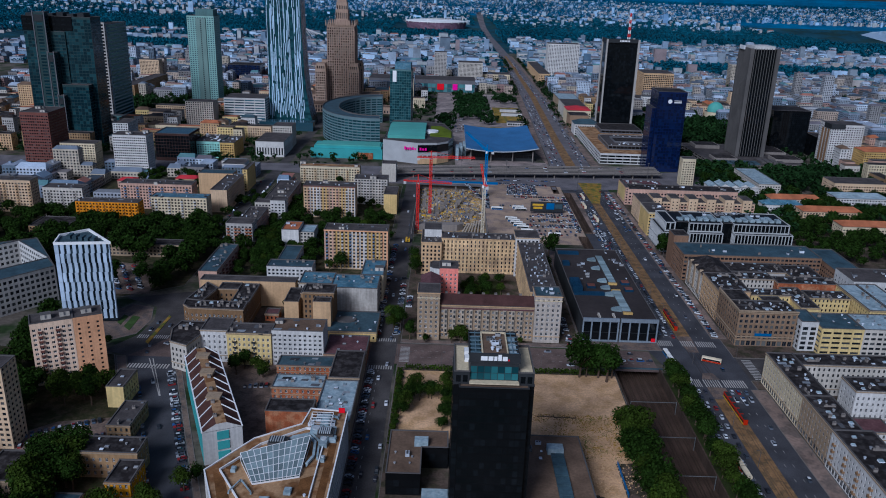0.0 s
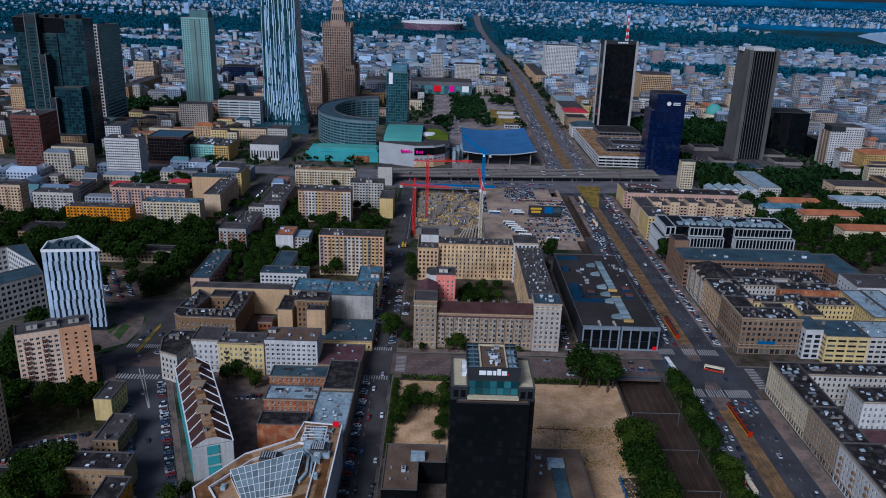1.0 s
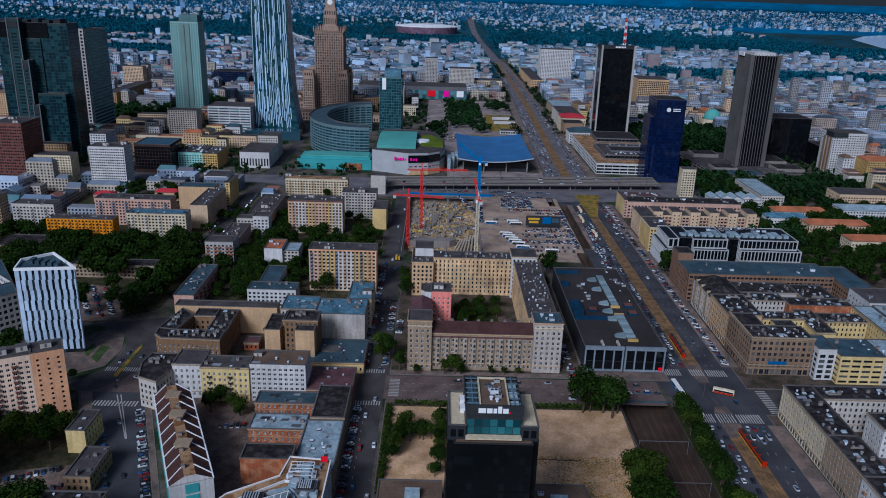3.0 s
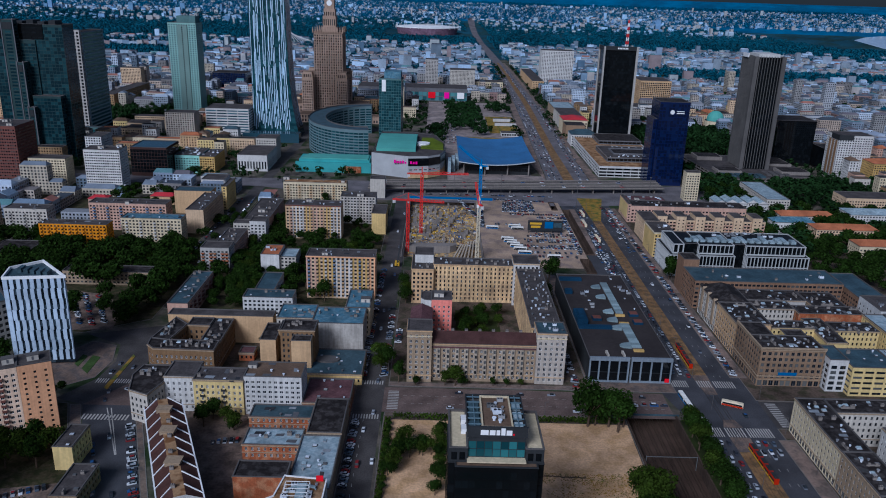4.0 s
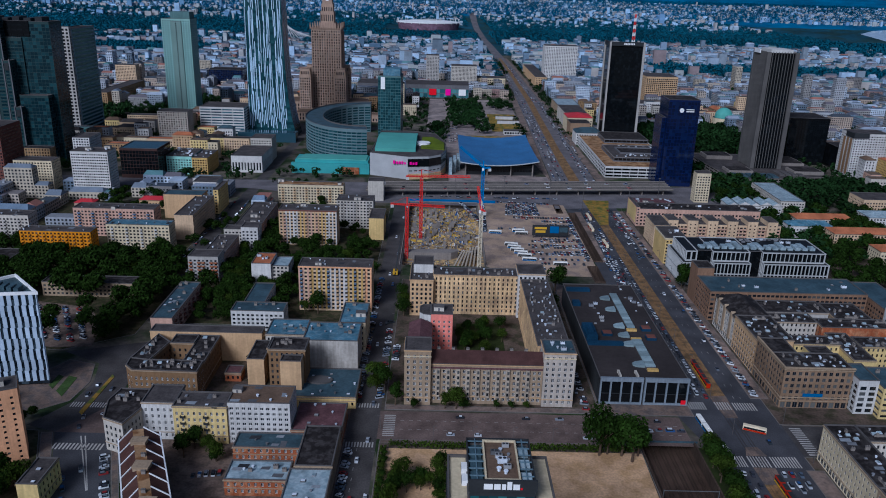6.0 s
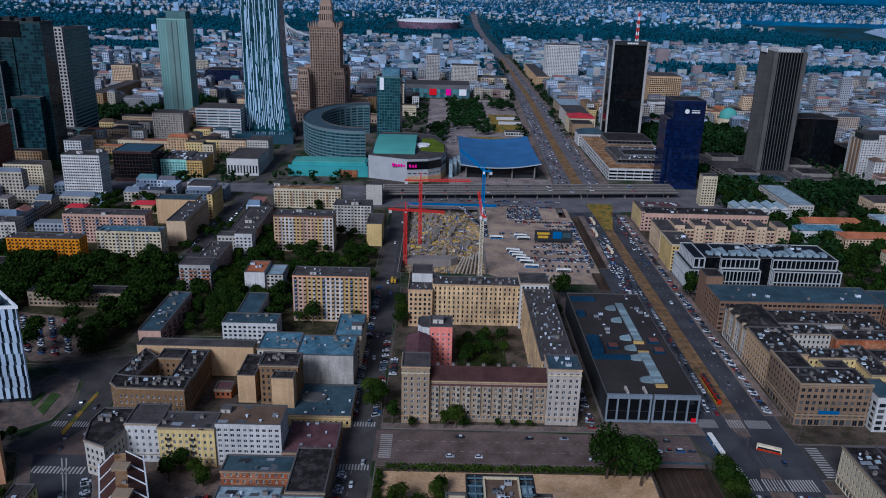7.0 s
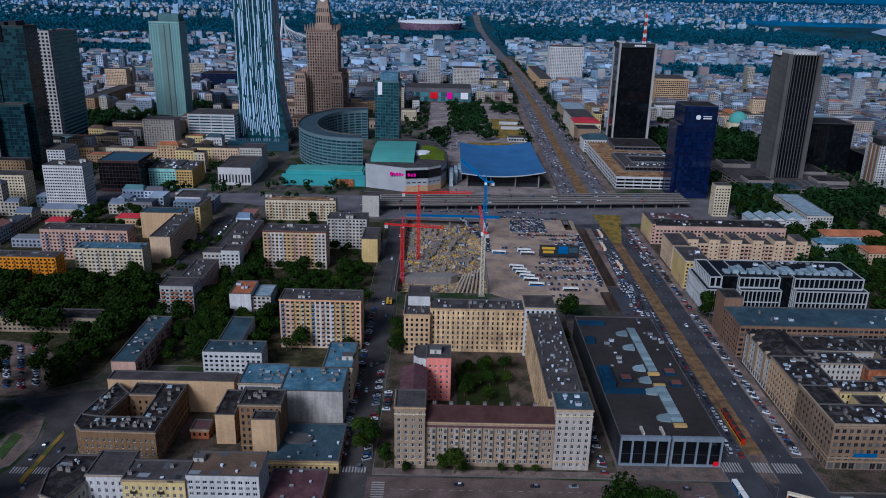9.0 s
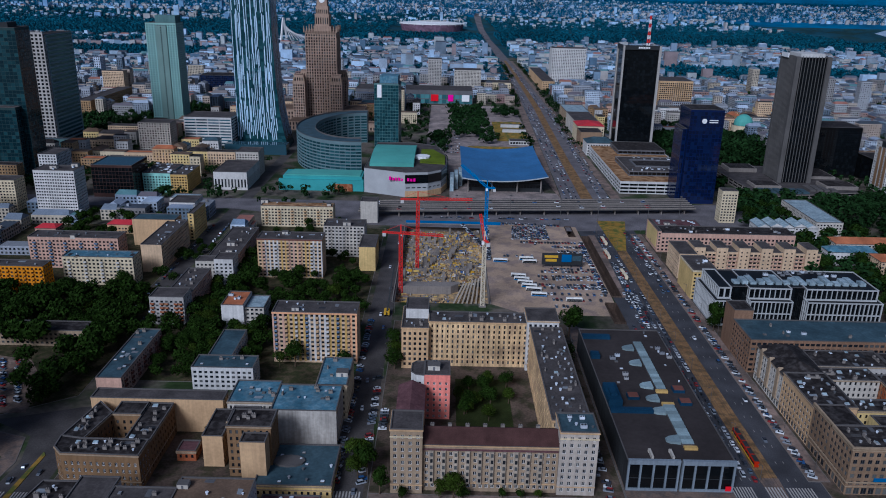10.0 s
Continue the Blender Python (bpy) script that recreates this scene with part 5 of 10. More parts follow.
        for i in range(6):
            b.box(xa + 1 + i * (xb - xa - 2) / 6, ya + 1, 24.5, xa + 1.5 + i * (xb - xa - 2) / 6, yb - 1, 25.0, 2)
        part("plant_room", b, [M["coping"], M["dark_metal"], M["steel"]], t)
    fit_roof(t, -60, 311, -45, 325, 21.5, {"air_unit": 5, "roof_hatch": 3, "vent": 4}, 51)
    fit_roof(t, -78, 244, -48, 264, 21.5, {"air_unit": 3, "vent": 4}, 52)
    for P in ([(-78, 238), (-46, 238), (-46, 252), (-76, 252)], [(-47.6, 254), (-44.4, 254), (-44.4, 300), (-47.6, 300)], [(-93.5, 276.5), (-88, 273), (-80, 254.5), (-84, 251)], [(-90, 279.5), (-83, 291.5), (-81, 290), (-87, 278)], [(-56, 262), (-50.5, 262), (-50.5, 276), (-56, 273)]):
        b = Builder()
        b.prism(P, 21.5, 21.58)
        part("timber_deck", b, M["deck_board"], t, "dark brown timber deck strip")
    for path, r in (([(-66, 301), (-58, 304), (-54, 299), (-53, 288), (-55, 282)], 1.1), ([(-65, 302.6), (-57, 305.8), (-52.2, 299.6), (-51.2, 287)], 0.8), ([(-83, 262), (-80, 270), (-74, 262)], 0.5), ([(-58, 318), (-52, 322), (-46.5, 320)], 0.9)):
        b = Builder()
        for p, q in zip(path, path[1:]):
            b.beam((*p, 22.6), (*q, 22.6), r)
        for p in path:
            b.box(p[0] - 0.3, p[1] - 0.3, 21.4, p[0] + 0.3, p[1] + 0.3, 22.3)
        part("air_duct", b, M["pale_roof"], t, "pale sheet metal air duct")
    for xa, ya, xb, yb, hh in ((-52, 296, -48.5, 304, 2.2), (-57.5, 305.5, -52.5, 311, 2.4), (-51.5, 305, -46, 311, 1.8), (-49.6, 285, -47.9, 288, 1.8)):
        b = Builder()
        b.box(xa, ya, 21.4, xb, yb, 21.5 + hh)
        b.prism(ring((xa + xb) / 2, (ya + yb) / 2, 0.38 * (xb - xa), 0, 2 * math.pi, 11)[:-1], 21.5 + hh, 21.9 + hh, 1)
        part("cooler", b, [M["pale_roof"], M["steel"]], t, "pale blue grey rooftop cooler")
    b = Builder()
    b.box(-47, 325, 22, -44, 325.4, 24.6)
    part("flag_board", b, M["red_sign"], t)


M["deck_board"] = surface("dark timber decking", (0.12, 0.062, 0.028), var=0.3, fine=1.5, coarse=0.2)
M["pane_sky"] = surface("sloping roof glass", (0.19, 0.235, 0.25), var=0.15, rough=0.08, bump=0, island=0.3, spec=0.6, random_object=0.3)
atrium_office()


def long_apartments():
    """The long narrow house with brown sawtooth roof slopes and a turquoise street side."""
    t = thing("sawtooth_house", "long white house with brown sloping roofs and turquoise street side", "building", (-115, 350, 0))
    A, B, C, D = Vector((-108.8, 310.7)), Vector((-91.9, 318)), Vector((-124.8, 393.3)), Vector((-141.5, 386.8))
    poly = [tuple(A), tuple(B), tuple(C), tuple(D)]
    keep_clear(poly)
    wing(t, poly, 17.6, wall="turquoise", roof="brown_roof", storey=3.2, bay=3.4, win=(2.2, 1.9), each=True, blind=(0,))
    b = Builder()
    e = [A.lerp(D, 0.0), B.lerp(C, 0.0), C, D]
    T = lambda p, z: (p.x, p.y, z)
    m0l, m0r = A.lerp(B, 0.36), A.lerp(B, 0.62)
    m1l, m1r = D.lerp(C, 0.36), D.lerp(C, 0.62)
    b.face([T(A, 17.7), T(m0l, 21.2), T(m1l, 21.2), T(D, 17.7)][::-1], 0)
    b.face([T(m0r, 21.2), T(B, 17.7), T(C, 17.7), T(m1r, 21.2)], 0)
    b.face([T(m0l, 21.2), T(m0r, 21.2), T(m1r, 21.2), T(m1l, 21.2)], 1)
    b.face([T(A, 17.7), T(B, 17.7), T(m0r, 21.2), T(m0l, 21.2)], 2)
    b.face([T(C, 17.7), T(D, 17.7), T(m1l, 21.2), T(m1r, 21.2)], 2)
    part("roof_skin", b, [M["tile_brown2"], M["tan_deck"], M["white"]], t)
    for k in range(3):
        b = Builder()
        p, r = A.lerp(B, 0.36), A.lerp(B, 0.66)
        nrm = Vector(((B - A).normalized().y, -(B - A).normalized().x)) * 0.5
        b.prism([tuple(p + nrm), tuple(r + nrm), tuple(r), tuple(p)], 2.0 + k * 5.4, 6.2 + k * 5.4)
        part("gable_window", b, M["turquoise"], t)
    b = Builder()
    nrm = Vector(((B - A).normalized().y, -(B - A).normalized().x)) * 0.15
    b.prism([tuple(A + nrm), tuple(B + nrm), tuple(B), tuple(A)], 0, 17.6)
    part("gable_wall", b, M["light_grey"], t)
    for f, w in ((0.3, 5.0), (0.62, 5.0), (0.86, 4.0)):
        b = Builder()
        p, q_ = m0l.lerp(m1l, f), m0r.lerp(m1r, f)
        c = (p + q_) / 2
        b.box(c.x - 3.2, c.y - w / 2, 20.6, c.x + 3.2, c.y + w / 2, 22.6), b.box(c.x - 3.6, c.y - w / 2 - 0.4, 22.6, c.x + 3.6, c.y + w / 2 + 0.4, 22.9)
        part("stair_head", b, M["grey_tan"], t)
    for i in range(9):
        f = 0.04 + i * 0.115
        for lo, hi in ((A.lerp(D, f), m0l.lerp(m1l, f + 0.05)), (B.lerp(C, f), m0r.lerp(m1r, f + 0.05))):
            b = Builder()
            b.beam((lo.x, lo.y, 18.0), (hi.x, hi.y, 21.5), 0.4)
            part("roof_fin", b, M["white_paint"], t)
    for i in range(6):
        q = m0l.lerp(m1r, 0.08 + i * 0.16)
        ob = new("chimney", fitting("chimney"))
        ob.parent = t
        ob.location = Vector((q.x, q.y, 21.2)) - t.location
    for p0, p1 in ((A, D), (B, C)):
        b = Builder()
        b.beam((p0.x, p0.y, 17.8), (p1.x, p1.y, 17.8), 0.6)
        part("eaves_rail", b, M["white_paint"], t)


M["tile_brown2"] = surface("chestnut sheet roofing", (0.06, 0.032, 0.027), var=0.25, fine=1.5, coarse=0.15)
long_apartments()

box_house("yellow_annex", "small yellow house with dark flat roof", -174.6, 359.4, -165.5, 379, 13, wall="pale_yellow", roof="grey_roof", fit={"roof_hatch": 2}, seed=61, blind=(0,), **OLD)
box_house("grey_roof_house", "low house with a grey felt roof", -162, 329, -150.5, 352.6, 9, wall="old_brown", roof="grey_roof", fit={"roof_hatch": 3, "chimney": 2}, seed=62, **OLD)
box_house("rear_house", "grey house with a stained felt roof", -163, 299, -135, 312, 14, wall="old_brown", roof="bitumen", fit={"roof_hatch": 4, "vent": 3}, seed=63, each=True, **OLD)
box_house("ochre_house", "ochre house with a dark roof beside the boulevard", -142, 280, -131, 297, 12, wall="orange_ochre", roof="bitumen", fit={"roof_hatch": 2}, seed=64, each=True, **OLD)
box_house("garage_roof", "low grey roofed garage among trees", -162.6, 268, -151, 278.6, 7, wall="grey", roof="slate_roof", **OLD)
box_house("dark_roof_house", "house with a dark flat roof among trees", -199, 281.5, -181, 304.3, 10, wall="grey_tan", roof="bitumen", **OLD)
box_house("tall_apartment_slab", "tall beige apartment slab with balconies", -224, 319, -203, 332, 44, wall="beige", roof="grey_roof", **PANEL)
M["pale_peach"] = surface("pale peach render", (0.74, 0.57, 0.44), var=0.14, streak=0.15)
t = thing("peach_apartment_block", "cream and peach ten storey apartment block with brown balconies", "building", (-207, 393, 0))
wing(t, [(-221.5, 379), (-202.6, 388.8), (-209, 400.6), (-228, 391)], 38.0, wall="pale_peach", roof="grey_roof", each=True, balcony=dict(every=3, at=(1,), mat="red_brown", w=2.2), **PANEL)
wing(t, [(-202.5, 388.85), (-189, 395.8), (-195, 407.4), (-208.8, 400.65)], 38.2, wall="peach", roof="grey_roof", **{**PANEL, "bay": 4.6, "win": (1.2, 1.3)})
for x, y in ((-217, 388.5), (-209, 393.5), (-199, 398)):
    ob = new("lift_house", fitting("lift_house"))
    ob.parent = t
    ob.matrix_local = Matrix.Translation(Vector((x, y, 38.0)) - t.location) @ Matrix.Rotation(0.51, 4, "Z")


M["silver_panel"] = surface("silvery blue facade panels", (0.44, 0.5, 0.56), var=0.12, fine=0.3, coarse=0.05, rough=0.35, spec=0.4, island=0.15, tint=(1.0, 1.0, 1.02))
M["slot_glass"] = glazing("dark slot glass", (0.008, 0.012, 0.016), (0.05, 0.07, 0.085), 0.4, rough=0.1, spec=0.5)


def striped_tower():
    """The white office with staggered dark vertical window strips."""
    t = thing("striped_office", "white office tower with staggered silvery vertical window strips", "building", (-230, 475, 0))
    top = [(-245, 461), (-212.5, 466), (-236, 490), (-249, 477)]
    keep_clear(top, 8)
    h, rows = 55.0, 8
    for i in range(4):
        a, c = Vector(top[i]), Vector(top[(i + 1) % 4])
        n = int((c - a).length / 3.4)
        b, g = Builder(), Builder()
        u = (c - a).normalized()
        nrm = Vector((u.y, -u.x))
        for k in range(n):
            p, q = a + (c - a) * (k / n), a + (c - a) * ((k + 1) / n)
            for r in range(16):
                za, zb = 1 + (h - 1) * r / 16, 1 + (h - 1) * (r + 1) / 16
                g.face([(*p, za), (*q, za), (*q, zb), (*p, zb)])
        part("glass_front", g, M["slot_glass"], t)
        for r in range(rows):
            z0, z1 = 3 + r * (h - 3) / rows, 3 + (r + 1) * (h - 3) / rows
            shift = (0.0, 0.5, 0.15, 0.65)[r % 4]
            w = (c - a).length / n
            for k in range(n + 1):
                s0 = max(0.0, k * w + shift - 1.0)
                s1 = min((c - a).length, s0 + 2.15)
                if s1 - s0 < 0.3:
                    continue
                p0, p1 = a + u * s0, a + u * s1
                q0, q1 = p0 + nrm * 0.5, p1 + nrm * 0.5
                b.prism([tuple(q0), tuple(q1), tuple(p1), tuple(p0)], z0, z1 - 0.12)
        part("panel_cladding", b, M["silver_panel"], t, kind="stuff")
    b = Builder()
    b.prism(top, h - 0.6, h - 0.4)
    part("roof", b, M["slate_roof"], t)
    b = Builder()
    o = inset(top, -0.6)
    d = inset(top, 0.3)
    for i in range(4):
        j = (i + 1) % 4
        b.prism([o[i], o[j], d[j], d[i]], h - 0.5, h + 1.2)
    part("parapet", b, M["white_paint"], t)
    for k in range(5):
        b = Builder()
        q = Vector(top[3]).lerp(Vector(top[1]), 0.22 + 0.12 * k)
        b.box(q.x - 1.5, q.y - 2.5, h - 0.4, q.x + 1.0, q.y + 3.5, h + 2.2)
        part("plant_unit", b, M["slate_roof"], t)


striped_tower()


def court_office():
    t = thing("court_office", "grey stone office round an open court", "building", (-295, 505, 0))
    kw = dict(wall="grey", roof="slate_roof", storey=4.0, bay=3.6, win=(2.2, 2.2), each=False)
    wing(t, [(-297, 459), (-266.6, 498.3), (-279, 514), (-310, 476)], 26, **kw)
    wing(t, [(-266.7, 498.5), (-308, 556), (-318, 548), (-279, 514.2)], 26, **{**kw, "wall": "light_grey"})
    wing(t, [(-308.2, 556), (-350, 530), (-344, 516), (-318, 547.8)], 26, **{**kw, "wall": "white"})


court_office()

# ---- apartment blocks between the street and the park ----
def painted_strips(parent, x0, x1, y, z0, z1, tones, edge=None, bay=3.0, margin=0.4):
    """Upright painted bands on the piers between the windows of a panel front, and a coloured edge under the roof."""
    n = int(round((x1 - x0 - 2 * margin) / bay))
    bw = (x1 - x0 - 2 * margin) / n
    for i in range(n + 1):
        tone = tones[i * len(tones) // (n + 1)]
        if tone:
            b = Builder()
            xc = x0 + margin + i * bw
            b.box(max(x0, xc - 0.62), y - 0.06, z0, min(x1, xc + 0.62), y, z1)
            part("painted_strip", b, M[tone], parent)
    if edge:
        b = Builder()
        b.box(x0 - 0.2, y - 0.35, z1, x1 + 0.2, y - 0.02, z1 + 1.0)
        part("roof_edge", b, M[edge], parent)


M["blue_dull"] = surface("faded blue balcony panels", (0.12, 0.17, 0.26), var=0.15)
box_house("apartment_block", "beige apartment block with blue and tan balconies", -92.6, 576.7, -42.6, 594, 33, wall="beige", roof="grey_roof", fit={"vent": 7, "lift_house": 1, "felt_patch": 4}, seed=71,
          balcony=dict(every=2, at=(0,), mat=("blue_dull", "tan", "white"), w=1.5), group="apartment blocks", **PANEL)
box_house("apartment_block", "rose and white apartment block with many windows", -133.8, 714.9, -84.4, 733, 31.7, wall="beige", roof="grey_roof", fit={"vent": 8, "lift_house": 1, "felt_patch": 4}, seed=72,
          balcony=dict(every=3, at=(1,), mat=("rose", "white", "tan"), w=2.4), group="apartment blocks", **PANEL)
box_house("apartment_block", "grey white apartment block with flat roof", -90.9, 765, -57.4, 785, 27.1, wall="off_white", roof="grey_roof", fit={"vent": 4, "lift_house": 1, "felt_patch": 4}, seed=73, group="apartment blocks", balcony=dict(every=4, at=(1,), mat="grey", w=2.6), **PANEL)
blocks = [o for o in bpy.data.objects if o.name.startswith("apartment_block")]
painted_strips(blocks[0], -92.6, -42.6, 576.7, 1.0, 31.7, ("rose", "ochre", "ochre", "white", "white", "ochre", "ochre", "peach"), "peach")
painted_strips(blocks[1], -133.8, -84.4, 714.9, 1.0, 30.4, ("tan", "white", "white", "ochre", "rose", "tan", "ochre", "white", "white"), "red_brown")
painted_strips(blocks[2], -90.9, -57.4, 765, 1.0, 25.8, (None, "grey", None, "grey"), None)
box_house("yellow_house", "narrow yellow house with grey roof", -58.5, 733.3, -45.6, 764.6, 20.4, wall="yellow", roof="grey_roof", blind=(0,), **OLD)
box_house("apartment_block", "cream apartment block with tan roof", -160.9, 844, -94.3, 858, 20.2, wall="cream", roof="tan_deck", fit={"vent": 4, "lift_house": 2}, seed=74, group="apartment blocks", balcony=dict(every=4, at=(1,), mat="tan", w=2.6), **PANEL)
box_house("white_block", "plain white block without windows", -71, 862, -55, 878, 21.4, wall="off_white", roof="grey_roof", blind=(0, 1, 2, 3))
box_house("terrace_house", "white house with a terracotta roof deck", -135.4, 619.4, -121, 643, 18.1, wall="white", roof="tile_red", blind=(0,), fit={"air_unit": 3}, seed=75, **PANEL)
box_house("terrace_annex", "white glazed annex with open floors", -120.9, 622, -108.4, 643, 15.5, wall="off_white", roof="pale_roof", **PANEL)
t = thing("stepped_apartments", "grey and brick red apartment house with balconies", "building", (-170, 645, 0))
wing(t, rect(-184, 625.5, -161.5, 642), 20.2, wall="grey", roof="grey_roof", balcony=dict(every=3, at=(0, 2), mat="brick", w=2.4), **PANEL)
wing(t, rect(-178, 642.1, -161.5, 688), 17, wall="rose", roof="grey_roof", **PANEL)
fit_roof(t, -177, 645, -163, 686, 16.4, {"chimney": 5, "vent": 5}, 76)
t = thing("white_stair_house", "white apartment house with a tall end block", "building", (-155, 725, 0))
wing(t, rect(-162, 697, -148, 712), 21, wall="white", roof="grey_roof", **PANEL)
wing(t, rect(-178, 703, -162.1, 715), 17, wall="off_white", roof="grey_roof", **PANEL)
wing(t, rect(-172, 715.1, -150, 790), 16.5, wall="rose", roof="grey_roof", **PANEL)
fit_roof(t, -170, 718, -152, 788, 15.9, {"chimney": 6, "vent": 8, "lift_house": 2}, 77)
box_house("apartment_block", "long beige apartment block seen end on", -225, 720.9, -209, 786.3, 22.8, wall="beige", roof="grey_roof", blind=(0,), fit={"vent": 9, "felt_patch": 4}, seed=78, group="apartment blocks", **PANEL)
box_house("apartment_block", "cream apartment block with blue grey roof edge", -272, 692.1, -220, 707, 22.3, wall="cream", roof="blue_roof", fit={"vent": 6, "felt_patch": 4}, seed=79, group="apartment blocks",
          balcony=dict(every=4, at=(1,), mat="white", w=2.2), **PANEL)
box_house("apartment_block", "pinkish beige apartment block with many windows", -313.6, 725.3, -244, 742, 25.7, wall="rose", roof="grey_roof", fit={"vent": 9, "lift_house": 1, "felt_patch": 4}, seed=80, group="apartment blocks", balcony=dict(every=4, at=(1,), mat="blue_dull", w=2.6), **PANEL)
box_house("apartment_block", "orange apartment block with dark roof", -332.8, 671.8, -276, 685, 21.7, wall="orange", roof="grey_roof", fit={"vent": 8, "felt_patch": 4}, seed=81, group="apartment blocks",
          balcony=dict(every=2, at=(0,), mat="orange", w=2.2), **PANEL)
box_house("blank_apartment_house", "beige house with blank walls and slate roof", -255.3, 782.9, -219.2, 800, 23.7, wall="tan", roof="slate_roof", blind=(0,), **PANEL)
box_house("yellow_end_house", "yellow house with a grey roof", -214, 800.6, -209, 836, 24.3, wall="yellow", roof="grey_roof", **PANEL)
box_house("white_hall", "small white hall with flat roof", -258, 879, -233, 905, 11.4, wall="white", roof="grey_roof", **PANEL)
box_house("low_block", "low grey roofed block seen end on", -177.9, 528.5, -164.2, 590.2, 13.8, wall="rose", roof="slate_roof", blind=(0,), fit={"roof_hatch": 7, "chimney": 4, "felt_patch": 4}, seed=82, balcony=dict(every=3, at=(1,), edges=(1,), mat="red_brown", w=2.2), **PANEL)
t = thing("low_grey_block", "low grey house with a flat roof and balconies", "building", (-113, 560, 0))
wing(t, rect(-130.8, 542, -96.6, 557), 14.2, wall="light_grey", roof="slate_roof", **PANEL)
wing(t, rect(-126, 557.1, -112, 592), 13.8, wall="light_grey", roof="slate_roof", **PANEL)
fit_roof(t, -129, 543, -98, 556, 13.6, {"roof_hatch": 4, "chimney": 2}, 83)
box_house("apartment_block", "white apartment block with grey roof", -370.1, 689.1, -333.5, 704, 29, wall="off_white", roof="grey_roof", fit={"vent": 5, "felt_patch": 4}, seed=84, group="apartment blocks", balcony=dict(every=4, at=(1,), mat="grey", w=2.6), **PANEL)
box_house("apartment_block", "beige apartment block with dark roof", -429.4, 701.4, -387.4, 716, 31.5, wall="beige", roof="grey_roof", fit={"vent": 5, "felt_patch": 4}, seed=85, group="apartment blocks", balcony=dict(every=4, at=(1,), mat="tan", w=2.6), **PANEL)
box_house("brown_hall", "low brown hall with flat dark roof", -356, 631.7, -323.6, 660, 10.3, wall="old_brown", roof="bitumen", **PANEL)
box_house("school", "long grey school among trees", -277, 591, -213, 605, 11.0, wall="grey_tan", roof="bitumen", **PANEL)

# ---- east side of the avenue ----
def tenement_quarter():
    kw = dict(cornice="grey_tan", shop=True, storey=3.7, bay=3.3, win=(1.9, 2.1), ground=0.8)
    t = thing("corner_bank", "large stone corner building with regular windows and flat roof", "building", (210, 468, 0))
    wing(t, rect(193, 459, 231, 479), 24.5, wall="brown_stone", roof="bitumen", each=True, frame_mat="dark_grey", **kw)
    wing(t, rect(193, 479.1, 208, 498), 24.5, wall="brown_stone", roof="bitumen", each=True, frame_mat="dark_grey", **kw)
    wing(t, rect(218, 479.1, 231, 492), 22.5, wall="pale_yellow", roof="bitumen", blind=(3,), **OLD)
    b = Builder()
    b.box(192.4, 458.4, 24.5, 231.5, 459.4, 25.3), b.box(192.4, 459.4, 24.5, 193.4, 498, 25.3)
    part("cornice", b, M["grey_tan"], t)
    b = Builder()
    b.box(192.6, 458.6, 6.4, 231.4, 459, 7.1), b.box(192.6, 459, 6.4, 193, 498, 7.1)
    part("string_course", b, M["grey_tan"], t)
    b = Builder()
    b.box(205, 458.3, 7.6, 216, 458.7, 9.4)
    part("sign_panel", b, M["blue_paint"], t, "blue sign panel")
    fit_roof(t, 195, 461, 230, 478, 23.9, {"vent": 6, "roof_hatch": 8, "chimney": 2, "fire_wall": 1, "felt_patch": 3, "skylight": 4}, 91)
    rng = random.Random(92)
    t = thing("rose_tenement", "tan tenement with weathered black roof", "building", (203, 518, 0), "avenue tenements")
    wing(t, rect(193, 498.1, 215, 534), 23, wall="tan", roof="bitumen", each=True, **kw)
    fit_roof(t, 194, 500, 214, 533, 22.4, {"chimney": 2, "fire_wall": 1, "felt_patch": 3, "skylight": 6, "vent": 6}, 93)
    t = thing("ornate_tenement", "ornate pale tenement with steep dark roof and gables", "building", (203, 550, 0), "avenue tenements")
    wing(t, rect(193, 534.1, 216, 570), 21, wall="off_white", roof="bitumen", roof_kind="hip", rise=5, each=True, **kw)
    for y in (540, 552, 563):
        b = Builder()
        b.box(192.3, y - 1.6, 4, 193, y + 1.6, 20.6)
        b.face([(192.3, y - 1.8, 20.6), (192.3, y + 1.8, 20.6), (192.3, y, 22.6)])
        b.face([(192.3, y + 1.8, 20.6), (195, y + 1.8, 20.6), (195, y, 22.6), (192.3, y, 22.6)])
        b.face([(195, y - 1.8, 20.6), (192.3, y - 1.8, 20.6), (192.3, y, 22.6), (195, y, 22.6)])
        part("gable_bay", b, M["grey_tan"], t)
    rows = [("yellow_court_house", "yellow court house with black felt roof", 216.5, 500, 244, 512, 20, "pale_yellow"), ("yellow_court_house", "yellow court house with black felt roof", 244.2, 483, 257, 520, 18.5, "pale_yellow"),
            ("yellow_court_house", "yellow court house with weathered roof", 257.2, 500, 286, 514, 19, "pale_yellow"), ("court_wing", "white court wing with dark roof", 217, 534, 246, 548, 19, "off_white"),
            ("brick_party_house", "house with exposed red brick party wall", 246.2, 527, 290, 541, 19, "brick"), ("court_wing", "grey court wing with dark roof", 220, 552, 262, 572, 18, "grey"),
            ("court_wing", "grey court wing with broken roof", 264, 545, 288, 572, 17, "grey_tan")]
    for k, (nm, lb, x0, y0, x1, y1, h, wl) in enumerate(rows):
        box_house(nm, lb, x0, y0, x1, y1, h, wall=wl, roof="bitumen", fit={"chimney": 2, "fire_wall": 1, "felt_patch": 2, "skylight": 4, "vent": 4}, seed=94 + k, group="court houses", blind=(0,) if wl == "brick" else (), **OLD)
    t = thing("brick_office", "brown brick office with long slate blue roof", "building", (240, 592, 0))
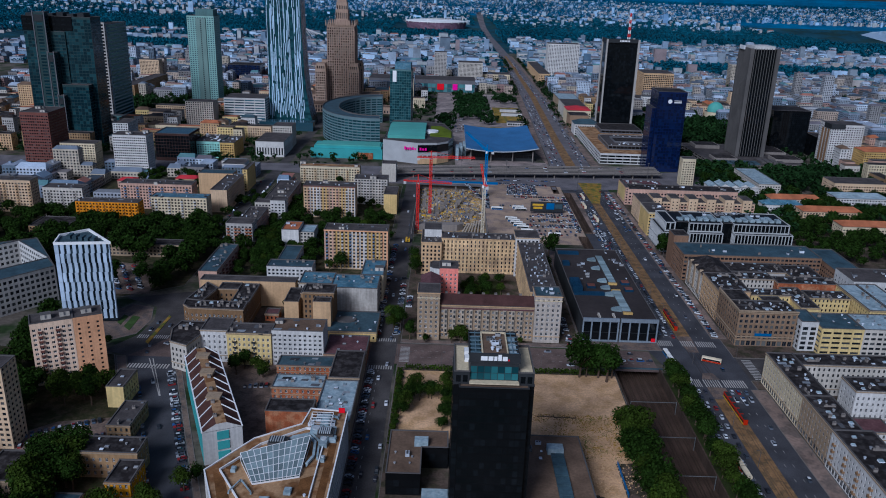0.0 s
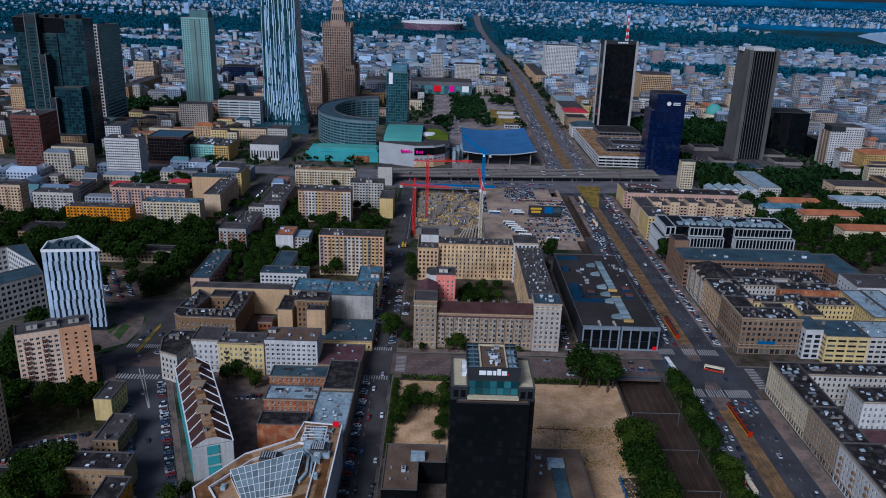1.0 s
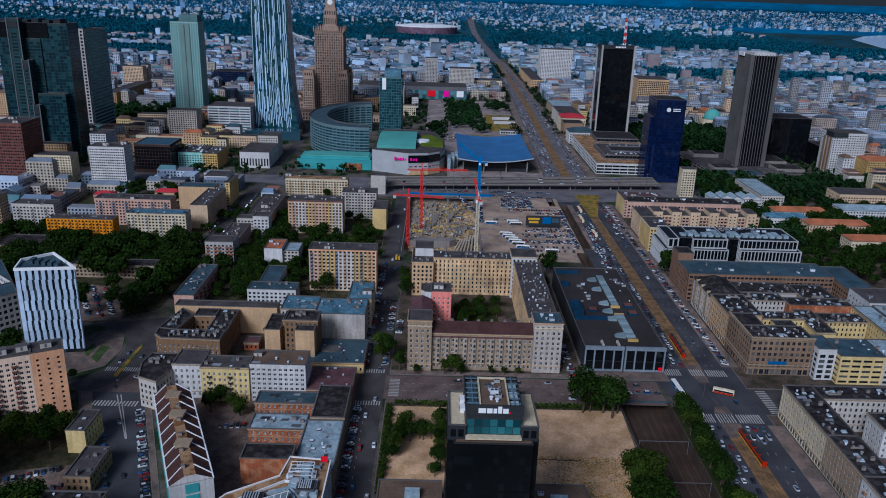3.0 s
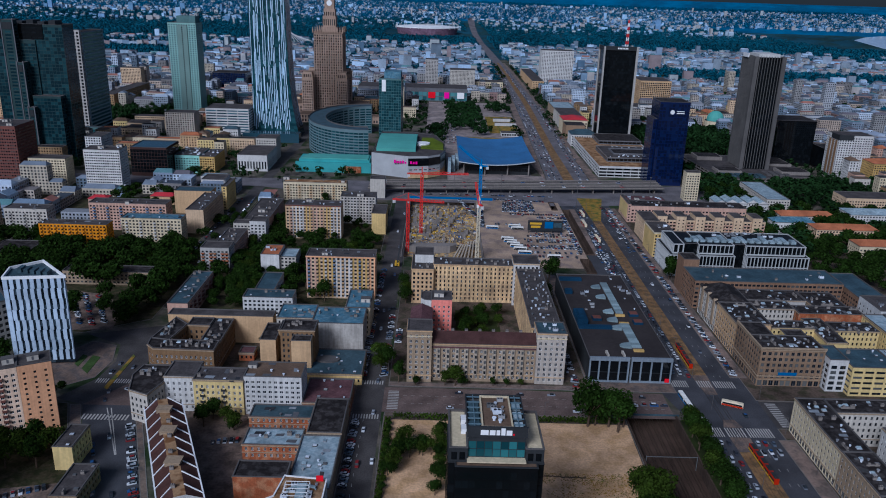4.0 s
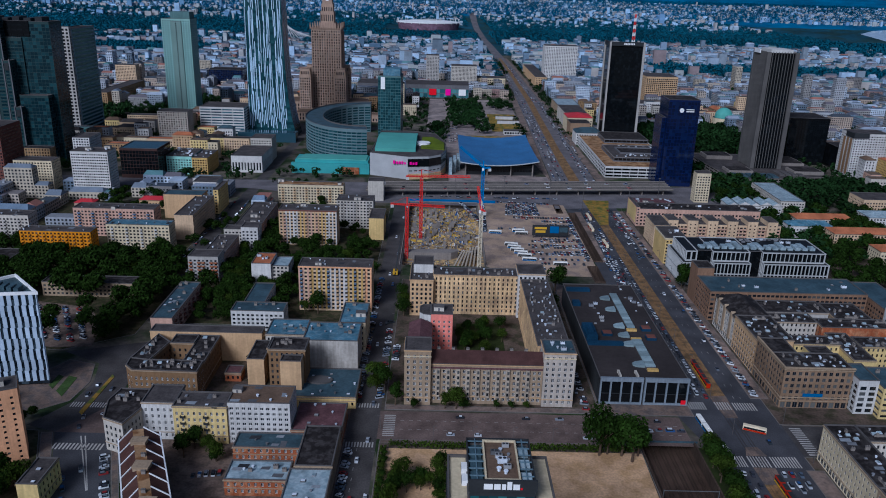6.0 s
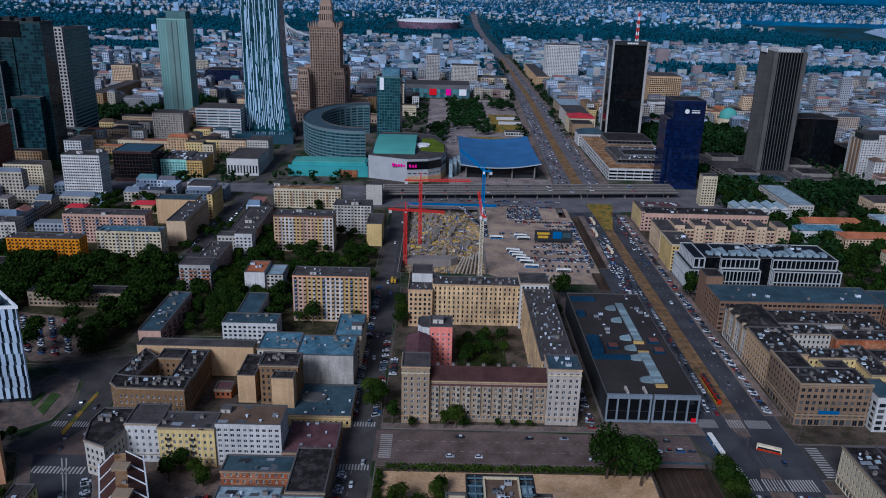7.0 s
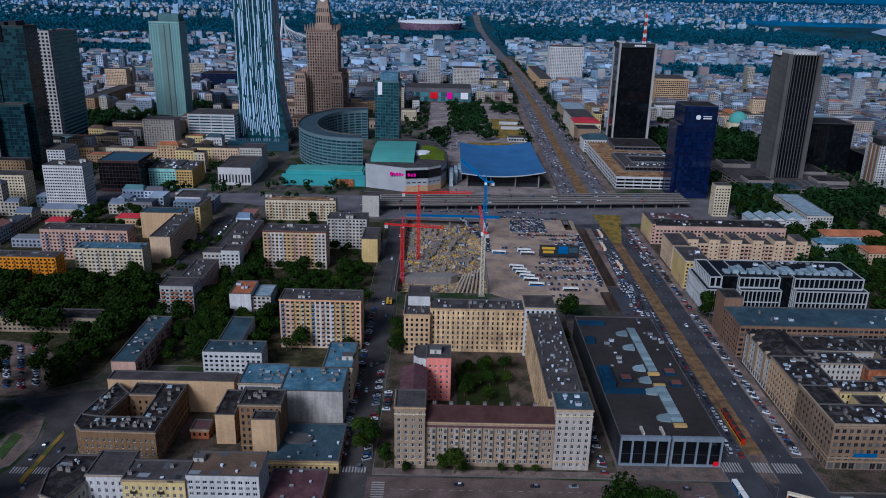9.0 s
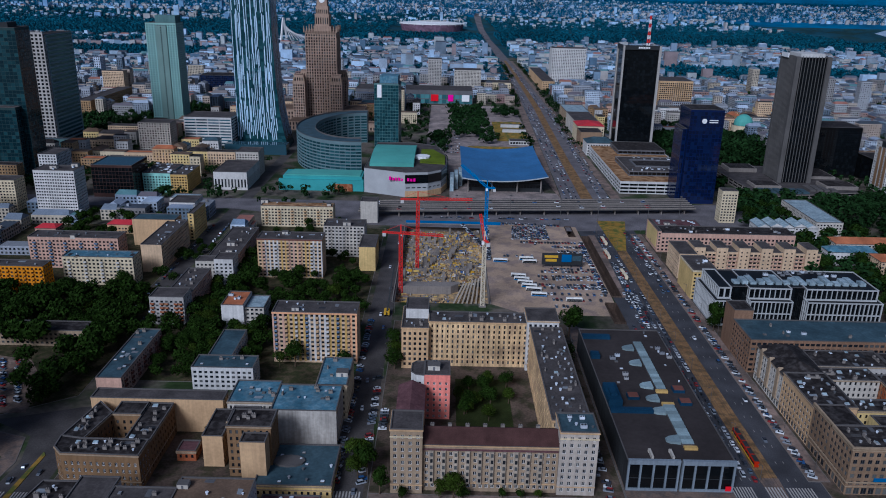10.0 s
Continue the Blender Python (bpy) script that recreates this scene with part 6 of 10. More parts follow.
    wing(t, rect(191, 576, 300, 606), 22, wall="slate_brick", roof="slate_roof", storey=3.4, bay=3.2, win=(2.4, 1.7), each=False)
    wing(t, rect(301, 556, 322, 606), 20, wall="slate_brick", roof="slate_roof", storey=3.4, bay=3.2, win=(2.4, 1.7))
    wing(t, rect(191, 606.1, 203, 622), 28, wall="slate_brick", roof="bitumen", blind=(0, 1, 2, 3))
    fit_roof(t, 200, 580, 298, 604, 21.4, {"roof_hatch": 4, "air_unit": 4, "chimney": 3}, 104)
    t = thing("white_rear_office", "white office with deep windows and roof plant", "building", (318, 548, 0))
    wing(t, rect(301, 527, 345, 555.5), 22, wall="light_grey", roof="grey_roof", storey=3.6, bay=4.5, win=(1.5, 1.8))
    fit_roof(t, 303, 530, 343, 553, 21.4, {"air_unit": 9, "vent": 5}, 105)
    t = thing("yellow_offices", "cream and yellow offices with ribbon windows", "building", (262, 462, 0))
    wing(t, rect(232, 454, 243, 474), 21, wall="light_grey", roof="slate_roof", storey=3.4, bay=5, win=(3.4, 2.2))
    wing(t, rect(243.1, 449, 270, 474), 19, wall="pale_yellow", roof="slate_roof", storey=3.4, bay=6, win=(5.2, 1.5))
    wing(t, rect(270.1, 449, 300, 474), 19, wall="off_white", roof="pale_roof", storey=3.4, bay=4, win=(3.0, 1.7))
    fit_roof(t, 245, 451, 298, 473, 18.4, {"chimney": 3, "roof_hatch": 6, "vent": 5}, 106)
    t = thing("pale_apartments", "pale yellow apartments with blue grey roof", "building", (300, 500, 0))
    wing(t, rect(288, 478, 302, 526), 20, wall="pale_yellow", roof="pale_roof", **OLD)
    wing(t, rect(302.1, 478, 316, 526), 20.6, wall="white", roof="pale_roof", **OLD)
    fit_roof(t, 290, 480, 314, 524, 19.5, {"chimney": 6, "vent": 6}, 107)


M["brown_stone"] = surface("brown stone facing", (0.23, 0.165, 0.115), var=0.2, streak=0.2)
M["slate_brick"] = surface("brown brick facing", (0.2, 0.13, 0.09), var=0.2, streak=0.2)
tenement_quarter()


def avenue_offices():
    t = thing("colonnade_office", "white office with closely set fins, dark glass and a setback storey", "building", (245, 665, 0))
    kw = dict(wall="white_fin", roof="black_roof", storey=8.5, bay=2.9, win=(2.4, 7.9), sill=0.4, recess=0.8, glass="dark_glass", coping="white_fin")
    for x0, x1 in ((192, 204), (216, 245), (255, 306)):
        wing(t, rect(x0, 643, x1, 686), 18.6, ground=1.0, **kw)
        wing(t, rect(x0 + (3 if x0 < 200 else 0), 648, x1 - (2 if x1 > 300 else 0), 684), 26.4, z0=18.0, ground=0.6, **{**kw, "storey": 7.0, "bay": 3.4, "win": (3.1, 6.5)}, clear=False)
    for x0, x1 in ((204.1, 215.9), (245.1, 254.9)):
        wing(t, rect(x0, 651, x1, 683.8), 26.2, wall="black_clad", roof="black_roof", storey=4.2, bay=2.9, win=(2.7, 3.8), sill=0.2, recess=0.1, glass="dark_glass", clear=False)
    b = Builder()
    for i in range(16):
        b.box(208 + i * 5.8, 656, 25.8, 212 + i * 5.8, 662 + (i % 3) * 4, 27.4 + (i % 2) * 0.7)
    part("roof_plant", b, M["pale_roof"], t)
    fit_roof(t, 218, 670, 300, 682, 25.8, {"air_unit": 16}, 111)
    t = thing("bare_side_office", "beige office with a warm yellow blank side", "building", (197, 717, 0))
    wing(t, rect(191, 690, 209, 723), 23, wall="yellow", roof="grey_roof", blind=(3,), **PANEL)
    b = Builder()
    b.box(190.4, 690, 21.4, 191, 723, 22.6), b.box(190.4, 689.6, 21.4, 209, 690, 22.6)
    part("cornice", b, M["cream"], t)
    fit_roof(t, 192, 692, 208, 722, 22.4, {"roof_hatch": 3, "air_unit": 2}, 112)
    t = thing("stepped_hotel", "beige building with stepped stair towers along the roof", "building", (262, 762, 0))
    wing(t, rect(207, 748, 312, 764), 18, wall="beige", roof="grey_roof", storey=3.2, bay=3.4, win=(2.4, 1.6), balcony=dict(every=1, at=(0,), mat="rose", w=2.6))
    for i in range(6):
        wing(t, rect(209 + i * 18, 746, 218 + i * 18, 764.2), 22, wall="beige", roof="grey_roof", storey=3.2, bay=3.4, win=(1.4, 1.2), blind=(1, 3), clear=False)
    wing(t, rect(193, 732, 206.8, 764), 21, wall="beige", roof="grey_roof", **PANEL)
    t = thing("long_grey_office", "long grey office with regular windows", "building", (250, 812, 0))
    wing(t, rect(196, 796, 312, 818), 17.6, wall="rose", roof="bitumen", storey=3.4, bay=3.4, win=(2.0, 1.8))
    wing(t, rect(193, 796, 195.9, 834), 19, wall="rose", roof="grey_roof", blind=(3,), **PANEL)
    b = Builder()
    b.box(192.7, 799, 3, 193, 831, 17.5)
    part("banner", b, M["pale_yellow"], t, "yellow banner hung over the side wall")
    wing(t, rect(196, 818.1, 240, 846), 15, wall="rose", roof="plum_roof", **PANEL)
    fit_roof(t, 200, 820, 238, 844, 14.4, {"air_unit": 5, "skylight": 4, "lift_house": 2}, 114)
    fit_roof(t, 200, 798, 310, 816, 17.0, {"roof_hatch": 6, "air_unit": 5, "chimney": 5}, 113)
    box_house("slim_tower", "slim beige tower with brick side", 277.7, 887.6, 293, 900, 32.5, wall="cream", roof="grey_roof", **PANEL)
    t = thing("white_rooflit_hall", "white hall with saw toothed roof", "building", (315, 850, 0))
    for i in range(5):
        wing(t, rect(296 + i * 11, 836, 306.6 + i * 11, 858), 12 + (i % 2), wall="white", roof="pale_roof", roof_kind="gable", rise=3, **PANEL)


M["white_fin"] = surface("white concrete fins", (0.4, 0.41, 0.42), var=0.1)
M["black_roof"] = surface("black roof membrane", (0.01, 0.011, 0.013), var=0.3, fine=0.5, coarse=0.08, rough=0.5)
avenue_offices()


def southeast_block():
    """The perimeter block in the near right corner."""
    t = thing("cream_tenement", "cream tenement with long dark roof along the avenue", "building", (200, 385, 0), "avenue tenements")
    wing(t, rect(192, 360, 207, 410), 20, shop=True, wall="cream", roof="bitumen", each=True, **OLD)
    wing(t, rect(207.1, 396, 262, 410), 20, wall="off_white", roof="bitumen", **OLD)
    fit_roof(t, 193, 362, 206, 408, 19.4, {"chimney": 3, "roof_hatch": 3, "vent": 4, "fire_wall": 1, "felt_patch": 3, "skylight": 5}, 121)
    fit_roof(t, 209, 397, 260, 409, 19.4, {"chimney": 3, "roof_hatch": 3, "vent": 4, "fire_wall": 1, "felt_patch": 3, "skylight": 5}, 122)
    t = thing("grey_tenement", "grey tenement with black felt roof", "building", (202, 330, 0), "avenue tenements")
    wing(t, rect(192, 326, 207, 359.9), 20.4, shop=True, wall="grey_tan", roof="bitumen", each=True, **OLD)
    fit_roof(t, 193, 328, 206, 358, 19.8, {"chimney": 3, "roof_hatch": 3, "vent": 3, "fire_wall": 1, "felt_patch": 3, "skylight": 5}, 123)
    t = thing("white_tenement", "white tenement with balconies and black roof", "building", (205, 290, 0), "avenue tenements")
    wing(t, rect(191.5, 262, 211, 325.9), 21, shop=True, wall="white", roof="bitumen", each=True, balcony=dict(every=4, at=(1,), edges=(3,), mat="brown", w=1.8), **OLD)
    fit_roof(t, 193, 264, 210, 324, 20.4, {"chimney": 3, "roof_hatch": 3, "vent": 3, "fire_wall": 1, "felt_patch": 3, "skylight": 5}, 124)
    t = thing("white_court_tenement", "white court tenement with rows of windows and arched attic", "building", (236, 350, 0), "avenue tenements")
    wing(t, rect(222, 364, 262, 380), 21.5, wall="white", roof="bitumen", each=True, **OLD)
    wing(t, rect(236, 328, 262, 342), 21.5, wall="off_white", roof="bitumen", **OLD)
    fit_roof(t, 223, 365, 261, 379, 20.9, {"chimney": 4, "roof_hatch": 3, "fire_wall": 1, "felt_patch": 3, "skylight": 5}, 125)
    fit_roof(t, 237, 329, 261, 341, 20.9, {"chimney": 4, "roof_hatch": 3, "fire_wall": 1, "felt_patch": 3, "skylight": 5}, 126)
    box_house("plum_garage", "low court building with a plum roof", 211.5, 344, 234, 358, 9, wall="white", roof="plum_roof", **OLD)


southeast_block()


# ---- skyline round the station ----
CURTAIN = dict(storey=3.9, bay=3.4, win=(3.2, 3.5), sill=0.2, recess=0.08, ground=4, margin=0.1)


def skyline():
    t = thing("ribbed_tower", "tall dark tower with grey vertical ribs and stone corner piers", "skyscraper", (402, 1046, 0))
    wing(t, rect(392, 1031, 428, 1071), 148, wall="black_clad", roof="grey_roof", glass="dark_glass", **CURTAIN)
    for x0, y0 in ((390.5, 1029), (424.5, 1029), (390.5, 1068), (424.5, 1068)):
        b = Builder()
        b.box(x0, y0, 0, x0 + 5, y0 + 5, 148.6)
        part("corner_pier", b, M["rib_stone"], t)
    for i in range(8):
        b = Builder()
        b.box(397.4 + i * 3.5, 1030.2, 8, 397.95 + i * 3.5, 1031, 149)
        part("rib", b, M["rib_stone"], t)
    for i in range(11):
        b = Builder()
        b.box(390.9, 1035.6 + i * 3.0, 8, 392, 1037.6 + i * 3.0, 149)
        part("rib", b, M["rib_stone"], t)
    b = Builder()
    b.box(397, 1036, 147.4, 424, 1066, 151.5)
    part("roof_plant", b, M["light_grey"], t)
    b = Builder()
    b.box(389.4, 1050, 146, 390.4, 1068, 151)
    part("sign_panel", b, M["white_paint"], t, "white sign panel with plain bars")
    wing(t, [(349, 963), (473, 991), (473, 1112), (338, 1112)], 8.0, wall="concrete", roof="grey_roof", storey=3.4, bay=12, win=(11.6, 1.9), sill=1.0, recess=0.6, ground=0.4, glass="dark_glass", parapet=0.7, clear=False)
    for x0, y0, x1, y1, hh in ((354, 1000, 384, 1024, 10.6), (434, 1000, 470, 1026, 11.2), (352, 1078, 386, 1106, 12), (436, 1050, 468, 1100, 10.4)):
        b = Builder()
        b.prism(rect(x0, y0, x1, y1), 7.4, hh)
        b.prism(rect(x0 + 2, y0 + 2, x1 - 2, y1 - 2), hh, hh + 0.5, 1)
        part("podium_block", b, [M["concrete"], M["bitumen"]], t)
    keep_clear(rect(330, 985, 470, 1120))
    for i in range(6):
        b = Builder()
        b.box(354 + i * 9, 978, 7.4, 361 + i * 9, 996, 9.2)
        part("podium_rooflight", b, M["slate_roof"], t)
    for i in range(4):
        b = Builder()
        b.box(412 + i * 8, 990, 7.4, 418 + i * 8, 1012, 9.4)
        part("podium_rooflight", b, M["coping"], t)

    t = thing("hotel_tower", "dark glass hotel tower with pale corner strips and a mast", "skyscraper", (263, 1220, 0))
    wing(t, rect(239.5, 1203, 286.5, 1239), 142, wall="black_clad", roof="grey_roof", glass="dark_glass", **CURTAIN)
    for x0, y0, x1, y1 in ((238.4, 1201, 240.4, 1205), (285.5, 1201, 288.5, 1205), (238.4, 1237, 240.4, 1242), (285.5, 1237, 288.5, 1242)):
        b = Builder()
        b.box(x0, y0, 12, x1, y1, 144)
        part("corner_strip", b, M["grey"], t)
    b = Builder()
    b.box(240.4, 1201.4, 139, 285.5, 1203, 144.6), b.box(238, 1205, 139, 239.5, 1237, 144.6)
    band = part("sign_band", b, M["dark_metal"], t)
    b = Builder()
    for i in range(7):
        b.box(258 + i * 2.2, 1201.0, 140.6, 259.6 + i * 2.2, 1201.4, 142.8)
    part("lettering", b, M["white_paint"], band, "white sign bars")
    m = thing("antenna_mast", "red and white lattice antenna mast on a tower roof", "mast", (275, 1222, 141.4))
    for k in range(8):
        b = Builder()
        w = 1.6 - k * 0.12
        z0, z1 = 141.4 + k * 5, 146.4 + k * 5
        for sx, sy in ((-w, -w), (w, -w), (w, w), (-w, w)):
            b.beam((275 + sx, 1222 + sy, z0), (275 + sx, 1222 + sy, z1), 0.7)
        for sx, sy, ex, ey in ((-w, -w, w, -w), (w, -w, w, w), (w, w, -w, w), (-w, w, -w, -w)):
            b.beam((275 + sx, 1222 + sy, z0), (275 + ex, 1222 + ey, z1), 0.5)
        part("mast_section", b, M["crane_red"] if k % 2 else M["white_paint"], m)
    t = thing("hotel_podium", "stepped brown hotel podium with pale ribbon storeys", "building", (245, 1075, 0))
    keep_clear(rect(196, 978, 300, 1200))
    wing(t, rect(202, 992, 292, 1198), 14, wall="light_grey", roof="tan_deck", storey=4, bay=10, win=(9.8, 2.3), sill=0.8, recess=0.4, ground=0.3, glass="dark_glass", coping="light_grey", parapet=0.9)
    wing(t, rect(218, 1022, 291, 1100), 19, z0=13.1, wall="dark_grey", roof="grey_roof", storey=5.0, bay=5, win=(4.8, 3.2), sill=1.0, glass="dark_glass", clear=False, coping="concrete")
    wing(t, rect(230, 1140, 290, 1196), 19, z0=13.1, wall="dark_grey", roof="bitumen", storey=5.0, bay=6, win=(5.6, 3), glass="dark_glass", clear=False)
    b = Builder()
    b.box(232, 1046, 18.4, 278, 1078, 18.75)
    part("roof_pit", b, M["bitumen"], t)
    b = Builder()
    b.box(230, 1044, 18.4, 280, 1045.6, 20.2), b.box(230, 1078, 18.4, 280, 1079.6, 20.2), b.box(230, 1045.6, 18.4, 231.6, 1078, 20.2), b.box(278.4, 1045.6, 18.4, 280, 1078, 20.2)
    part("pit_kerb", b, M["dark_grey"], t)
    fit_roof(t, 220, 1024, 290, 1043, 18.4, {"air_unit": 9, "vent": 6}, 133)
    fit_roof(t, 232, 1082, 290, 1098, 18.4, {"air_unit": 6, "roof_hatch": 4}, 134)

    t = thing("navy_tower", "navy blue glass tower stepped at one corner", "skyscraper", (271, 974, 0))
    wing(t, rect(259, 956, 294, 993), 100, wall="navy_clad", roof="bitumen", glass="navy_glass", **CURTAIN)
    wing(t, rect(254.5, 962, 258.9, 992), 79, wall="navy_clad", roof="bitumen", glass="navy_glass", **CURTAIN)
    b = Builder()
    c = ring(274, 0, 2.6, 0, 2 * math.pi, 15)[:-1]
    b.face([(x, 955.7, 88 + z) for x, z in c])
    part("round_sign", b, M["white_paint"], t, "round white sign")
    b = Builder()
    b.box(279, 955.5, 86.3, 288, 955.8, 87.4), b.box(279, 955.5, 88.6, 288, 955.8, 89.4)
    part("sign_bars", b, M["white_paint"], t, "white sign bars")

    t = thing("white_hotel", "white high rise with small windows and dark top", "skyscraper", (508, 1018, 0))
    wing(t, rect(506, 1014, 549, 1046), 57, wall="white", roof="grey_roof", storey=3.0, bay=3.2, win=(1.8, 1.5))
    b = Builder()
    b.box(505.5, 1013.6, 51, 524, 1014, 57.4), b.box(505.5, 1014, 51, 506, 1034, 57.4)
    part("dark_top", b, M["dark_metal"], t)
    for i in range(3):
        b = Builder()
        b.box(505.7, 1018 + i * 8, 6, 506, 1023 + i * 8, 50)
        part("side_panel", b, M["brown"], t, "brown facade panel")
    box_house("dark_glass_office", "dark blue glass office block", 460, 1092, 512, 1140, 62, category="skyscraper", wall="black_clad", roof="bitumen", glass="dark_glass", **CURTAIN)
    box_house("dark_low_office", "low dark glass office block", 516, 1064, 566, 1104, 30, wall="black_clad", roof="bitumen", glass="dark_glass", **CURTAIN)
    box_house("ochre_house_row", "ochre house with hipped red roof", 540, 985, 600, 1015, 28, wall="ochre", roof="tile_red", roof_kind="hip", **PANEL)

    # west cluster
    t = thing("teal_twin_tower", "dark teal glass tower with stepped dark lift shafts on its front", "skyscraper", (-490, 1012, 0))
    wing(t, rect(-532, 1000, -447, 1030), 163, wall="twin_band", roof="bitumen", glass="twin_glass", **{**CURTAIN, "bay": 4.2, "win": (4.0, 3.5)})
    wing(t, rect(-532.4, 999.2, -514, 999.9), 163.4, z0=146, wall="black_clad", roof="bitumen", storey=5.4, bay=6, win=(5.2, 2.0), glass="dark_glass", ground=0.2, clear=False)
    wing(t, rect(-498, 999.2, -470, 999.9), 163.4, z0=146, wall="black_clad", roof="bitumen", storey=5.4, bay=7, win=(6.2, 2.0), glass="dark_glass", ground=0.2, clear=False)
    wing(t, rect(-498, 998.4, -480, 999.1), 145, z0=78, wall="twin_band", roof="bitumen", storey=3.9, bay=4.5, win=(4.2, 3.2), glass="twin_glass", ground=0.2, clear=False)
    wing(t, rect(-486, 988, -453, 999.8), 81, wall="twin_band", roof="grey_roof", glass="twin_glass", **{**CURTAIN, "bay": 4.2, "win": (4.0, 3.5)}, clear=False)
    for x0, x1, y0, y1, top in ((-514, -499, 991, 999.8, 168), (-499, -490.4, 986, 998.2, 120), (-490.2, -482, 981, 987.8, 68)):
        wing(t, rect(x0, y0, x1, y1), top, wall="twin_band", roof="bitumen", glass="twin_glass", storey=3.9, bay=(x1 - x0), win=((x1 - x0) * 0.45, 2.2), sill=0.8, recess=0.2, ground=4, clear=False)
        for xa in (x0 - 0.1, x1 - 1.0):
            b = Builder()
            b.box(xa, y0 - 0.7, 0, xa + 1.1, y0 - 0.05, top + 1.5)
            part("edge_strip", b, M["dark_grey"], t)
        b = Builder()
        b.box(x0 + 2, y0 - 0.5, top - 11, x1 - 2, y0 - 0.1, top - 3)
        part("shaft_louvre", b, M["dark_metal"], t)
    for i in range(6):
        b = Builder()
        b.box(-530 + i * 13, 1006, 162, -522 + i * 13, 1024, 166 + i % 2 * 1.5)
        part("roof_plant", b, M["dark_metal"], t)
    t = thing("striped_tower", "grey tower with dark horizontal window bands", "skyscraper", (-500, 1185, 0))
    wing(t, rect(-517, 1160, -496, 1232), 145, wall="band_blue", roof="bitumen", glass="teal_dark", storey=5.0, bay=72, win=(71, 2.9), sill=1.1, recess=0.3, ground=4, margin=0.5)
    wing(t, rect(-518, 1154, -496.5, 1159.9), 148, wall="grey", roof="grey_roof", glass="dark_glass", storey=4.6, bay=4.9, win=(3.0, 2.8), sill=0.9, recess=0.5, ground=8, clear=False)
    wing(t, rect(-520, 1144, -458, 1153), 16, wall="teal_band", roof="slate_roof", glass="teal_glass", storey=4, bay=5, win=(4.4, 3), clear=False)
    box_house("red_brown_tower", "red brown office high rise with pale top", -480, 868, -448, 910, 66, category="skyscraper", wall="red_brown", roof="grey_roof", storey=3.3, bay=2.6, win=(1.7, 1.6), fit={"lift_house": 3}, seed=131)
    box_house("white_office_slab", "white office slab with fine window grid", -372.8, 856, -335, 878, 46, wall="white", roof="grey_roof", storey=2.9, bay=2.3, win=(1.6, 1.3), fit={"lift_house": 2, "air_unit": 3}, seed=132)
    box_house("white_office_slab", "pale blue grey office slab", -392, 905, -374, 935, 50, wall="light_grey", roof="grey_roof", **PANEL)
    box_house("beige_office", "beige office with square windows", -442, 874, -402, 893, 31, wall="cream", roof="grey_roof", **PANEL)
    box_house("dark_copper_office", "dark office with a green glass top", -354, 932, -312, 975, 34, wall="copper_dark", roof="teal_dark", glass="dark_glass", **CURTAIN)
    box_house("aqua_mural_house", "aqua painted house with a cluttered roof", -311, 955, -282, 1000, 21, wall="aqua", roof="grey_roof", fit={"air_unit": 12, "vent": 8, "skylight": 4}, seed=135, **PANEL)
    box_house("yellow_mural_house", "ochre yellow house beside painted neighbour", -281.8, 955, -264, 1000, 20, wall="ochre", roof="grey_roof", fit={"air_unit": 6, "vent": 6}, seed=136, **PANEL)
    box_house("white_colonnade_office", "white office with tall narrow windows", -241, 971, -205, 1030, 20, wall="white", roof="grey_roof", storey=14, bay=3.6, win=(1.8, 9), sill=2.5)
    box_house("white_house", "low white house beside the ring road", -266, 904, -238, 920, 9, wall="white", roof="pale_roof", **PANEL)
    box_house("small_white_block", "small white rooftop block behind the colonnade", -232, 1032, -206, 1060, 29, wall="off_white", roof="grey_roof", **PANEL)
    box_house("concrete_hotel", "grey concrete block with stepped windows", -378.7, 1127, -338.7, 1152, 43, wall="stone_grey", roof="grey_roof", storey=3.0, bay=3.3, win=(2.0, 1.9), recess=0.7)
    box_house("curved_office", "white office with blue ribbon windows", -334.9, 1170, -273, 1215, 44, wall="light_grey", roof="grey_roof", storey=3.8, bay=15, win=(14.6, 1.8), glass="blue_glass")
    t = thing("pale_green_tower", "pale green tower with grey central bay and dark roof plant", "skyscraper", (-415, 1357, 0))
    wing(t, rect(-437, 1340, -392, 1374), 152, wall="pale_green", roof="grey_roof", storey=3.4, bay=4.2, win=(2.2, 1.7), glass="blue_glass")
    wing(t, rect(-422, 1338.4, -406, 1339.9), 148, wall="green_grey", roof="grey_roof", glass="dark_glass", storey=3.4, bay=16, win=(2.0, 1.5), clear=False)
    b = Builder()
    b.box(-424, 1346, 151, -394, 1370, 162)
    part("roof_plant", b, M["teal_band"], t)

    t = thing("zigzag_tower", "blue glass tower with staggered white strips and flared foot", "skyscraper", (-232, 1195, 0))
    rng = random.Random(7)
    keep_clear(rect(-275, 1150, -190, 1245))
    levels = [(0, 68, 44), (25, 62, 42), (50, 58, 40), (85, 55, 39), (130, 53, 38), (205, 51, 36)]
    b = Builder()
    def at(z, sx, sy):
        for (z0, w0, d0), (z1, w1, d1) in zip(levels, levels[1:]):
            if z <= z1:
                f = (z - z0) / (z1 - z0)
                return (-272 + 0.5 * (w0 + (w1 - w0) * f) * (sx + 1), 1215 + 0.5 * (d0 + (d1 - d0) * f) * sy, z)
    for (z0, _, _), (z1, _, _) in zip(levels, levels[1:]):
        for (ax, ay), (bx, by) in (((-1, -1), (1, -1)), ((1, -1), (1, 1)), ((1, 1), (-1, 1)), ((-1, 1), (-1, -1))):
            n = 12
            for i in range(n):
                for j in range(int((z1 - z0) / 3.9)):
                    f0, f1 = i / n, (i + 1) / n
